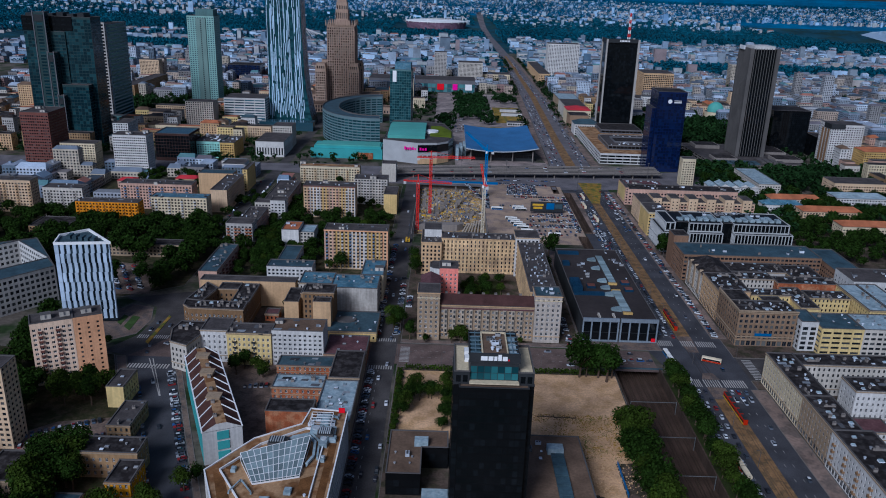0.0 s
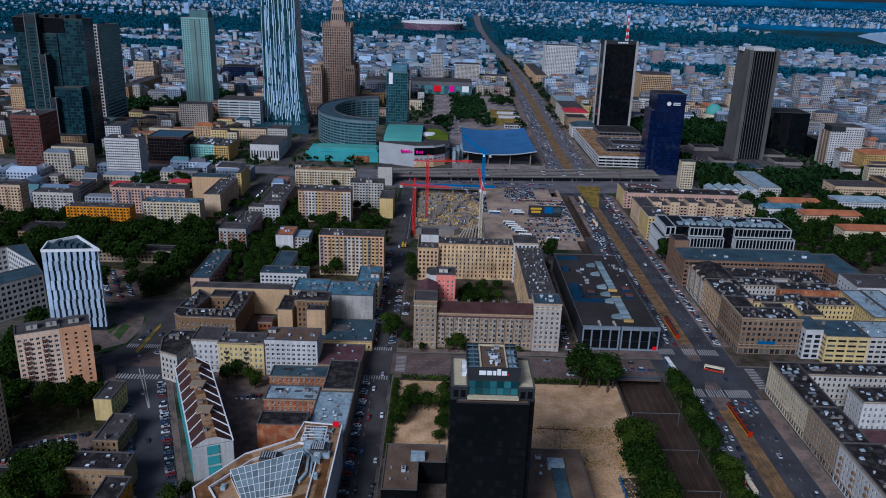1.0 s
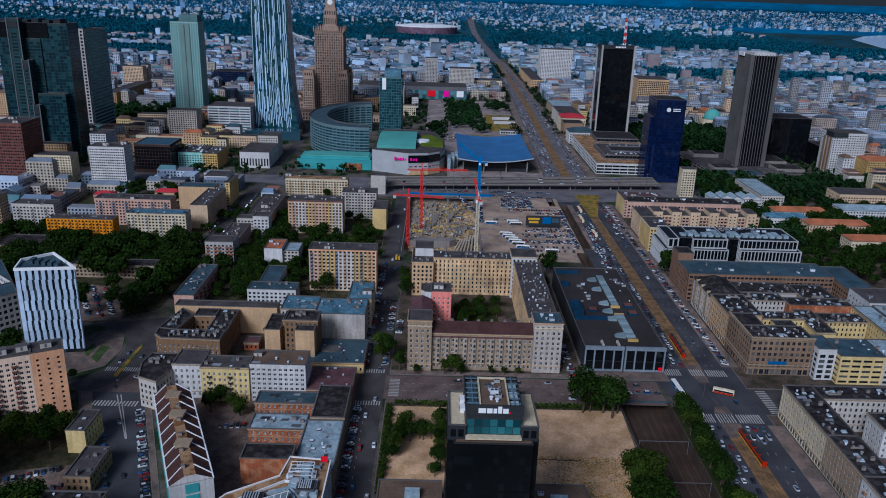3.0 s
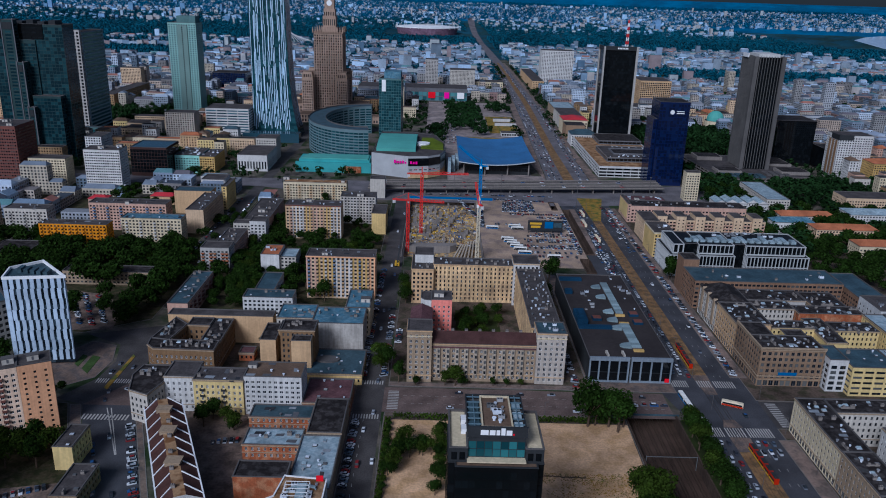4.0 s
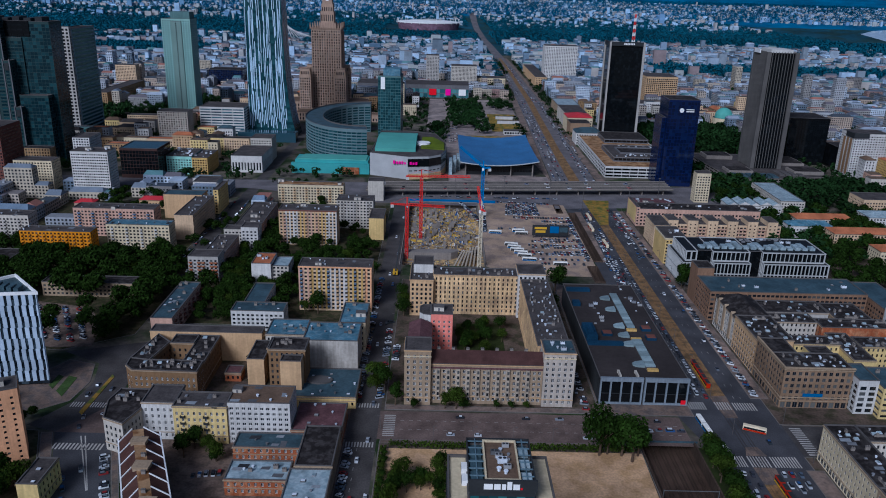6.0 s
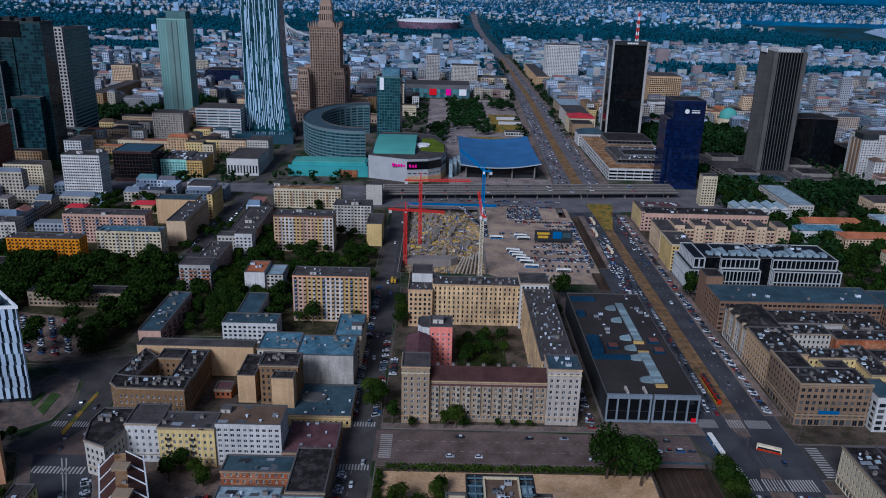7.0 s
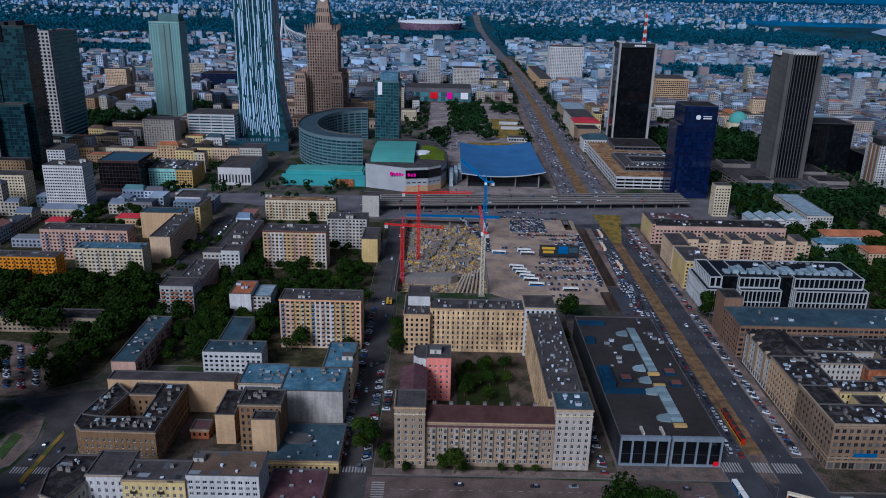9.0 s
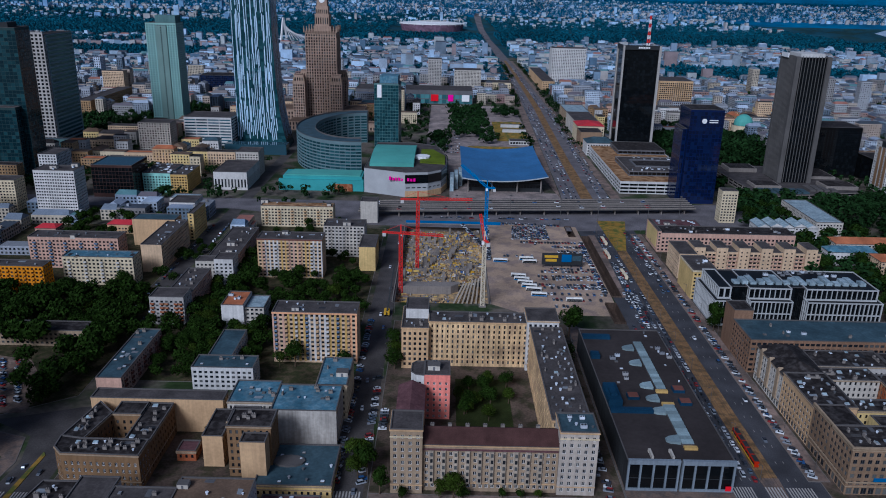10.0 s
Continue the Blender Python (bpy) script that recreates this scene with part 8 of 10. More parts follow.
def site_rubble():
    """Formwork, pipes, bags and waste strewn over the pit, joined."""
    rng = random.Random(8)
    b = Builder()
    for _ in range(2300):
        x, y = (rng.uniform(-27, 39), rng.uniform(718, 858)) if rng.random() < 0.93 else (rng.uniform(-26, 12), rng.uniform(674, 702))
        w, d, h = rng.uniform(0.4, 1.2) + 4.5 * rng.random() ** 3, rng.uniform(0.25, 1.0), rng.uniform(0.1, 0.9)
        if rng.random() < 0.4:
            w, d = d, w
        a = 0.6 * noise.noise(Vector((x / 20, y / 20, 1))) + rng.uniform(-0.25, 0.25)
        c, s_ = math.cos(a), math.sin(a)
        z = -7 + max(0.0, 3.2 * noise.noise(Vector((x / 14, y / 18, 6))) + rng.uniform(-0.5, 0.8))
        b.prism([(x + c * p - s_ * q, y + s_ * p + c * q) for p, q in ((0, 0), (w, 0), (w, d), (0, d))], -7.1, z + h)
    tagged(part("site_rubble", b, M["site_mix"]), "formwork, pipes and rubble strewn over the pit", "building material", kind="stuff")


site_rubble()


def tower_crane(x, y, z0, top, mat, jib, back, turn, label, luff=0.0, jib_mat=None):
    """A lattice tower crane: base, mast, slewing cab, jib, counter jib, tie bars."""
    t = thing("tower_crane", label, "crane", (x, y, z0), "tower cranes")
    b = Builder()
    b.box(x - 2.5, y - 2.5, z0, x + 2.5, y + 2.5, z0 + 1.0)
    part("base", b, M["concrete"], t)
    b = Builder()
    w, z = 1.2, z0 + 1
    for sx, sy in ((-w, -w), (w, -w), (w, w), (-w, w)):
        b.beam((x + sx, y + sy, z), (x + sx, y + sy, top), 0.55)
    k = 0
    while z < top - 2.4:
        for (ax, ay), (cx, cy) in (((-w, -w), (w, -w)), ((w, -w), (w, w)), ((w, w), (-w, w)), ((-w, w), (-w, -w))):
            b.beam((x + ax, y + ay, z if k % 2 else z + 2.4), (x + cx, y + cy, z + 2.4 if k % 2 else z), 0.36)
            b.beam((x + ax, y + ay, z), (x + cx, y + cy, z), 0.34)
        z += 2.4
        k += 1
    mast = part("mast", b, M[mat], t)
    u = Vector((math.cos(turn), math.sin(turn), 0))
    s = Vector((-u.y, u.x, 0))
    o = Vector((x, y, top))
    for name, a0, a1, hgt in (("jib", 0, jib, 1.6), ("counter_jib", 0, -back, 1.0)):
        b = Builder()
        n = max(3, int(abs(a1) / 2.6))
        w_ = u * math.cos(luff) + Vector((0, 0, math.sin(luff))) if name == "jib" else u
        pts = [o + w_ * (a1 * i / n) for i in range(n + 1)]
        up = s.cross(w_).normalized() * -hgt
        up = up if up.z > 0 else -up
        for p, q in zip(pts, pts[1:]):
            for sd in (s * 0.7, -s * 0.7):
                b.beam(p + sd, q + sd, 0.42)
                b.beam(p + sd, (p + q) / 2 + up, 0.26)
                b.beam((p + q) / 2 + up, q + sd, 0.26)
            b.beam(p + up, q + up, 0.42)
            b.beam(p + s * 0.7, p - s * 0.7, 0.16)
        part(name, b, M[jib_mat or mat], t, kind="stuff")
    b = Builder()
    b.beam(o, o + Vector((0, 0, 7)), 0.9)
    b.beam(o + Vector((0, 0, 7)), o + u * jib * 0.6 * math.cos(luff) + Vector((0, 0, 1.6 + jib * 0.6 * math.sin(luff))), 0.18)
    b.beam(o + Vector((0, 0, 7)), o - u * back * 0.9 + Vector((0, 0, 1.0)), 0.18)
    part("apex", b, M[mat], t)
    b = Builder()
    q = o + s * 1.4
    b.box(q.x - 0.9, q.y - 0.9, top - 2.2, q.x + 0.9, q.y + 0.9, top)
    part("cab", b, M["white_paint"], mast, "white operator cab")
    b = Builder()
    q = o - u * back * 0.9
    b.box(q.x - 1.3, q.y - 1.3, top - 2.6, q.x + 1.3, q.y + 1.3, top - 0.1)
    part("counterweight", b, M["light_grey"], t)
    return t


M["crane_pale"] = surface("pale yellow grey crane paint", (0.55, 0.5, 0.4), var=0.15, rough=0.5)
tower_crane(-13.4, 760, -7, 52, "crane_red", 44, 14, 0.05, "red lattice tower crane over the excavation")
tower_crane(-24, 705, -7, 41, "crane_red", 32, 14, -0.15, "red lattice tower crane beside the street")
tower_crane(36.2, 668, 0, 49, "crane_pale", 19, 5, 2.1, "pale lattice tower crane with red raised jib", 1.2, "crane_red")
tower_crane(44.7, 810, 0, 50, "crane_blue", 30, 7, 2.9, "blue lattice tower crane with raised jib over the parking lot", 0.66)


def mobile_crane():
    t = thing("crawler_rig", "yellow piling rig with a tall black mast beside the street", "machine", (-30, 650, 0))
    b = Builder()
    b.box(-32.4, 646, 0.04, -31.4, 653, 1.1), b.box(-29.2, 646, 0.04, -28.2, 653, 1.1)
    part("tracks", b, M["dark_metal"], t)
    b = Builder()
    b.box(-32.2, 646.5, 1.1, -28.4, 653, 3.6), b.box(-32.0, 645.6, 1.6, -30.6, 646.5, 3.8)
    part("body", b, M["yellow_paint"], t)
    b = Builder()
    b.beam((-30.3, 646, 2), (-27, 676, 26), 0.9)
    part("boom", b, M["dark_metal"], t)


mobile_crane()


def billboard():
    t = thing("billboard", "long dark billboard with yellow and blue picture panels on posts", "billboard", (104, 752, 0))
    for i in range(5):
        b = Builder()
        b.box(89 + i * 7.6, 751, 0.05, 89.5 + i * 7.6, 751.6, 6)
        part("post", b, M["dark_metal"], t)
    b = Builder()
    b.box(88, 750.6, 2.5, 121, 751.0, 12.5)
    board = part("board", b, M["dark_metal"], t)
    for x0, x1, z0, z1, mt in ((90, 101, 8.5, 10.5, "yellow_paint"), (91, 100, 5.2, 7.4, "yellow_paint"), (104, 112, 5, 11.4, "blue_paint"), (112.6, 120, 6, 10.5, "slate_roof")):
        b = Builder()
        b.box(x0, 750.4, z0, x1, 750.6, z1)
        part("picture_panel", b, M[mt], board)


billboard()


# ---- trees ----
def crown_quads(rng, lobes, n, size, radius, height):
    """Leaf clumps as bent quads over several lobes; n quads."""
    centres = [(rng.uniform(-0.5, 0.5) * radius, rng.uniform(-0.5, 0.5) * radius, height * rng.uniform(0.5, 0.78), rng.uniform(0.45, 0.7) * radius) for _ in range(lobes)]
    out = np.empty((n, 4, 3))
    for i in range(n):
        cx, cy, cz, r = rng.choice(centres)
        d = Vector((rng.gauss(0, 1), rng.gauss(0, 1), rng.gauss(0.25, 0.9))).normalized()
        rr = r * rng.uniform(0.72, 1.08)
        p = Vector((cx, cy, cz)) + Vector((d.x * rr, d.y * rr, d.z * rr * 0.85))
        nrm = (d + Vector((rng.uniform(-0.7, 0.7), rng.uniform(-0.7, 0.7), rng.uniform(-0.2, 0.7)))).normalized()
        u = nrm.orthogonal().normalized()
        v = nrm.cross(u)
        a = rng.uniform(0, math.pi)
        u, v = u * math.cos(a) + v * math.sin(a), v * math.cos(a) - u * math.sin(a)
        s = size * rng.uniform(0.6, 1.3)
        out[i] = [p - u * s, p - v * s * 0.7 + nrm * s * 0.2, p + u * s, p + v * s * 0.7 + nrm * s * 0.2]
    return out


def quad_mesh(name, q, mat):
    me = bpy.data.meshes.new(name)
    me.from_pydata(q.reshape(-1, 3).tolist(), [], [(4 * i, 4 * i + 1, 4 * i + 2, 4 * i + 3) for i in range(len(q))])
    me.materials.append(mat)
    return me


def tree_kinds():
    rng = random.Random(17)
    kinds = []
    for k in range(6):
        r, h = rng.uniform(3.6, 5.2), rng.uniform(9.5, 13.5)
        crown = quad_mesh("crown", crown_quads(rng, 9, 1500, 0.42, r, h), M["leaf"] if k % 3 else M["leaf_light"])
        b = Builder()
        segs = [(0, 0, 0, 0.35), (0.1, 0.05, h * 0.25, 0.27), (0.15, 0.0, h * 0.5, 0.16)]
        for (xa, ya, za, ra), (xb, yb, zb, rb) in zip(segs, segs[1:]):
            A, C = ring(xa, ya, ra, 0, 2 * math.pi, 8), ring(xb, yb, rb, 0, 2 * math.pi, 8)
            for i in range(7):
                b.face([(*A[i], za), (*A[i + 1], za), (*C[i + 1], zb), (*C[i], zb)])
        for _ in range(4):
            a = rng.uniform(0, 6.28)
            b.beam((0.1, 0.05, h * rng.uniform(0.25, 0.4)), (r * 0.6 * math.cos(a), r * 0.6 * math.sin(a), h * 0.62), 0.14)
        kinds.append((crown, b.mesh("trunk", [M["trunk"]])))
    return kinds


TREES = tree_kinds()
TREE_RNG = random.Random(23)
TREE_COUNT, THICKET = [0], []  # past 260 the trees join one thicket


def tree(x, y, scale=1.0, z=0.15, light=None):
    k = TREE_RNG.randrange(6) if light is None else (0 if light else 1)
    if TREE_COUNT[0] >= 260:
        THICKET.append((x, y, z, scale * TREE_RNG.uniform(0.75, 1.35), k))
        return
    TREE_COUNT[0] += 1
    crown, trunk = TREES[k]
    t = thing("tree", "leafy green street tree with an uneven crown", "tree", (x, y, z), "trees")
    s = scale * TREE_RNG.uniform(0.85, 1.15)
    for nm, me in (("crown", crown), ("trunk", trunk)):
        ob = new(nm, me)
        ob.parent = t
        ob.matrix_local = Matrix.Rotation(TREE_RNG.uniform(0, 6.28) if nm == "crown" else 0, 4, "Z") @ Matrix.Diagonal((s, s, s * TREE_RNG.uniform(0.9, 1.1), 1))


def trees_along(x0, y0, x1, y1, n, scale=1.0, spread=1.5):
    for i in range(n):
        f = (i + 0.5) / n
        tree(x0 + (x1 - x0) * f + TREE_RNG.uniform(-spread, spread), y0 + (y1 - y0) * f + TREE_RNG.uniform(-spread, spread), scale)


def trees_in(x0, y0, x1, y1, n, scale=1.0):
    for _ in range(n * 3):
        x, y = TREE_RNG.uniform(x0, x1), TREE_RNG.uniform(y0, y1)
        if n <= 0:
            break
        if any(a + 3 < x < c - 3 and b_ + 3 < y < d - 3 for a, b_, c, d in TAKEN):
            continue
        tree(x, y, scale)
        n -= 1


trees_along(97, 300, 101, 350, 11, 1.75, 3.5)
trees_along(99, 258, 100, 298, 8, 1.6, 3)
trees_along(138, 246, 138, 412, 24, 1.2, 1.6)
for x, y, s in ((99, 404, 2.5), (103, 409, 1.5), (95, 409, 1.7), (84, 409, 1.9), (88, 410, 1.2), (-19, 452, 1.0), (-30, 470, 1.2), (-30, 462, 1.1), (-9, 449, 0.7), (18, 450, 0.8), (8, 449.5, 0.75), (44, 450, 0.45), (52, 450, 0.4), (36, 450, 0.4),
                (-21, 585, 1.2), (-22, 600, 1.1), (-20, 570, 1.1), (91, 621, 2.0), (82, 577, 1.3), (194, 640, 1.7), (190, 634, 1.2), (14, 449.6, 1.0), (-26, 466, 1.5), (-79, 571, 1.35), (-50, 570, 0.9), (-88, 570, 0.8)):
    tree(x, y, s)
trees_along(-22, 360, -12, 385, 8, 0.9, 4)
trees_along(-8, 375, 0, 382, 5, 0.8, 3)
trees_along(4, 345, 7, 400, 9, 0.8, 1.5)
trees_along(-22, 335, -21, 408, 12, 0.4, 0.8)
trees_in(18, 512, 46, 552, 14, 0.85)
trees_in(-230, 606, -212, 700, 14)
for x, y, s in ((-204, 366, 1.5), (-197, 371, 1.6), (-190, 366, 1.7), (-184, 361, 1.5), (-179, 368, 1.3), (-190, 376, 1.3), (-198, 360, 1.2), (-109, 299, 1.0), (-112, 291, 1.1), (-214, 352, 1.2), (-219, 341, 1.3)):
    tree(x, y, s)
trees_in(-192, 280, -156, 312, 22, 1.55)
trees_in(-206, 250, -160, 280, 22, 1.6)
trees_in(-240, 345, -218, 376, 12, 1.4)
trees_in(-150, 250, -120, 280, 8, 1.3)
trees_in(-122, 395, -100, 411, 6, 0.9)
trees_in(-108, 468, -90, 500, 5, 0.8)
trees_in(-160, 560, -130, 690, 30, 0.95)
trees_in(-132, 570, -96, 620, 12, 0.9)
trees_in(-108, 650, -50, 715, 26, 0.95)
trees_in(-86, 600, -45, 660, 16, 0.8)
trees_in(-150, 690, -134, 780, 16, 0.9)
trees_in(-210, 690, -180, 780, 14, 0.85)
trees_in(236, 515, 300, 530, 3, 0.8)
trees_in(232, 482, 244, 500, 4, 0.7)
TAKEN.append((-286, 508, -212, 590))
trees_in(-330, 525, -192, 662, 190, 1.2)
trees_along(-262, 587, -234, 584, 6, 1.5, 1.5)
trees_along(-231, 562, -221, 530, 4, 1.1, 1.5)
trees_along(-206, 512, -204, 560, 7, 1.2, 2)
for x, y in ((-246, 540), (-238, 519)):
    tree(x, y, 1.2)
trees_in(-188, 596, -130, 700, 60, 0.95)
trees_in(-125, 596, -48, 712, 70, 0.9)
trees_in(-160, 545, -96, 600, 26, 0.85)
trees_in(-145, 740, -60, 840, 50, 0.8)
trees_in(-300, 640, -210, 672, 24, 0.85)
trees_in(-330, 745, -260, 860, 60, 0.9)
trees_in(-222, 420, -204, 436, 5, 0.7)
trees_in(-260, 380, -225, 470, 40, 1.1)
trees_in(-420, 560, -310, 690, 120, 1.15)
trees_in(-280, 250, -215, 400, 60, 1.1)
trees_in(313, 610, 480, 840, 190, 1.15)
trees_in(300, 860, 360, 980, 26, 1.1)


def thicket():
    """The park's inner trees, joined."""
    rng = random.Random(29)
    protos = [crown_quads(rng, 9, 460, 0.7, 4.6, 12) for _ in range(5)]
    quads("park_trees", np.concatenate([protos[k % 5] * s + np.array((x, y, z)) for x, y, z, s, k in THICKET]), [M["leaf"]], label="dense dark green trees of parks and yards", category="trees")


thicket()


def hedge(label, x0, y0, x1, y1, h):
    rng = random.Random(int(x0 * 7 + y0))
    n = int((x1 - x0 + 0.5) * (y1 - y0 + 0.5) * 2.5)
    q = np.empty((n, 4, 3))
    for i in range(n):
        p = Vector((rng.uniform(x0, x1), rng.uniform(y0, y1), 0.2 + h * rng.random() ** 0.5))
        u = Vector((rng.gauss(0, 1), rng.gauss(0, 1), rng.gauss(0, 0.6))).normalized() * 0.6
        v = u.orthogonal().normalized() * 0.5
        q[i] = [p - u, p - v, p + u, p + v]
    quads("hedge", q, [M["leaf_light"]], label=label, category="hedge", kind="")


hedge("rough green hedge along the sandy lot", -20, 410.5, 104, 414.6, 2.6)
hedge("rough green hedge beside the street", -24, 331, -21, 410, 2.6)
hedge("scrub between podium and sandy plot", -10, 329, 8, 332, 2.2)


def dry_scrub():
    """Dry yellowish tufts on the sandy plot."""
    rng = random.Random(71)
    q = []
    while len(q) < 2600:
        x, y = rng.uniform(44, 100), rng.uniform(324, 366)
        if noise.noise(Vector((x / 9, y / 7, 3))) + 0.012 * (x - 60) < rng.uniform(-0.25, 0.45) - (0.4 if y > 360 else 0):
            continue
        a, r, h = rng.uniform(0, 6.28), rng.uniform(0.15, 0.5), rng.uniform(0.1, 0.5)
        u = Vector((math.cos(a), math.sin(a), 0)) * r
        p = Vector((x, y, 0.22))
        q.append([p - u, p + u, p + u * 0.6 + Vector((0.1, 0.1, h)), p - u * 0.7 + Vector((-0.1, 0.05, h))])
    quads("dry_scrub", np.array(q), [M["dry_grass"]], label="dry yellow scrub tufts on the sandy plot", category="scrub")


dry_scrub()


def blue_fence():
    t = thing("blue_fence", "blue sheet metal fence beside the railway cutting", "fence", (89, 309, 0.2))
    for i in range(13):
        b = Builder()
        b.box(88.6, 296 + i * 2.0, 0.2, 88.7, 297.94 + i * 2.0, 2.3)
        b.box(88.5, 295.95 + i * 2.0, 0.2, 88.6, 296.07 + i * 2.0, 2.4)
        part("fence_panel", b, M["blue_paint"], t)


blue_fence()


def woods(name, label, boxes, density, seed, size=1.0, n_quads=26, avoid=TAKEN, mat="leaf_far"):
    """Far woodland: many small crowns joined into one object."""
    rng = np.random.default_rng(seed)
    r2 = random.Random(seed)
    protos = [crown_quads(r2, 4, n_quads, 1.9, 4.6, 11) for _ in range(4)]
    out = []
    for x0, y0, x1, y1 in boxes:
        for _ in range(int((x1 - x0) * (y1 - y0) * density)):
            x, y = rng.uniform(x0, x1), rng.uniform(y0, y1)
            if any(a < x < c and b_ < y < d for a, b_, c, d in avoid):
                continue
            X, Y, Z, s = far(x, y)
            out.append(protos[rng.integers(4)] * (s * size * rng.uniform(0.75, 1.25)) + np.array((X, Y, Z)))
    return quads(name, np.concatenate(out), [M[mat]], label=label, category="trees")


# ---- loose town fabric ----
OWN = [0]  # houses near enough to stand by themselves


def town(name, label, cells, seed, h_range, windows=True, wall="far_wall", avoid=None):
    """Many plain town houses round courts, joined, with window strips on their visible sides; wall and roof tones change house by house."""
    rng = random.Random(seed)
    V, F, MI = [], [], []
    W = []

    def add(x0, y0, x1, y1, h, pitched):
        cx, cy = (x0 + x1) / 2, (y0 + y1) / 2
        if any(a < x1 and x0 < c and b_ < y1 and y0 < d for a, b_, c, d in (avoid or TAKEN)):
            return
        if y0 < 1500 and abs(cx) < 0.62 * cy and OWN[0] < 270:
            OWN[0] += 1
            wl, wn = rng.choice((("beige", "beige"), ("off_white", "off-white"), ("tan", "tan"), ("grey", "grey"), ("cream", "cream"), ("white", "white"), ("old_brown", "brown"), ("pale_yellow", "pale yellow"), ("rose", "rose")))
            rf, rn = rng.choice((("bitumen", "black felt"), ("grey_roof", "grey felt"), ("slate_roof", "slate blue"), ("brown_roof", "brown felt"), ("tile_red", "red tiled"), ("bitumen", "dark felt"), ("brown_roof", "brown")))
            house("town_house", wn + " town house with " + rn + " roof", rect(x0, y0, x1, y1), h, group="town houses", wall=wl, roof=rf, roof_kind="hip" if pitched else "flat", rise=3.5, storey=3.4, bay=3.3, win=(1.5, 1.9), blind=(2,), clear=False)
            return
        X, Y, Z, s = far(cx, cy)
        hw, hd, hh = (x1 - x0) / 2 * s, (y1 - y0) / 2 * s, h * s
        n = len(V)
        V.extend([(X - hw, Y - hd, Z - 2), (X + hw, Y - hd, Z - 2), (X + hw, Y + hd, Z - 2), (X - hw, Y + hd, Z - 2), (X - hw, Y - hd, Z + hh), (X + hw, Y - hd, Z + hh), (X + hw, Y + hd, Z + hh), (X - hw, Y + hd, Z + hh)])
        F.extend([(n, n + 1, n + 5, n + 4), (n + 1, n + 2, n + 6, n + 5), (n + 2, n + 3, n + 7, n + 6), (n + 3, n, n + 4, n + 7)])
        MI.extend([0, 0, 0, 0])
        if pitched:
            r = min(hw, hd) * 0.55
            m = len(V)
            if hw > hd:
                V.extend([(X - hw * 0.8, Y, Z + hh + r), (X + hw * 0.8, Y, Z + hh + r)])
                F.extend([(n + 4, n + 5, m + 1, m), (n + 6, n + 7, m, m + 1), (n + 5, n + 6, m + 1), (n + 7, n + 4, m)])
            else:
                V.extend([(X, Y - hd * 0.8, Z + hh + r), (X, Y + hd * 0.8, Z + hh + r)])
                F.extend([(n + 5, n + 6, m + 1, m), (n + 7, n + 4, m, m + 1), (n + 4, n + 5, m), (n + 6, n + 7, m + 1)])
            MI.extend([1, 1, 1, 1])
        else:
            F.append((n + 4, n + 5, n + 6, n + 7))
            MI.append(1)
            if rng.random() < 0.6:
                m = len(V)
                a, c, g = X + hw * rng.uniform(-0.6, 0.4), Y + hd * rng.uniform(-0.5, 0.4), 2.2 * s
                V.extend([(a, c, Z + hh), (a + g, c, Z + hh), (a + g, c + g, Z + hh), (a, c + g, Z + hh), (a, c, Z + hh + g), (a + g, c, Z + hh + g), (a + g, c + g, Z + hh + g), (a, c + g, Z + hh + g)])
                F.extend([(m, m + 1, m + 5, m + 4), (m + 1, m + 2, m + 6, m + 5), (m + 2, m + 3, m + 7, m + 6), (m + 3, m, m + 4, m + 7), (m + 4, m + 5, m + 6, m + 7)])
                MI.extend([0] * 5)
        if windows:
            rows = int(h / 3.3)
            g = 0.12
            for nx, sx0, sx1, yy in ((max(1, int((x1 - x0) / 3.3)), X - hw, X + hw, Y - hd - g),):
                st = (sx1 - sx0) / nx
                for j in range(rows):
                    z = Z + (1.2 + j * 3.3) * s
                    for i in range(nx):
                        a = sx0 + (i + 0.25) * st
                        W.append([(a, yy, z), (a + st * 0.5, yy, z), (a + st * 0.5, yy, z + 1.8 * s), (a, yy, z + 1.8 * s)])
            side = X + hw + g if X < 0 else X - hw - g
            ny = max(1, int((y1 - y0) / 3.3))
            st = 2 * hd / ny
            for j in range(rows):
                z = Z + (1.2 + j * 3.3) * s
                for i in range(ny):
                    a = Y - hd + (i + 0.25) * st
                    q = [(side, a, z), (side, a + st * 0.5, z), (side, a + st * 0.5, z + 1.8 * s), (side, a, z + 1.8 * s)]
                    W.append(q if X < 0 else q[::-1])

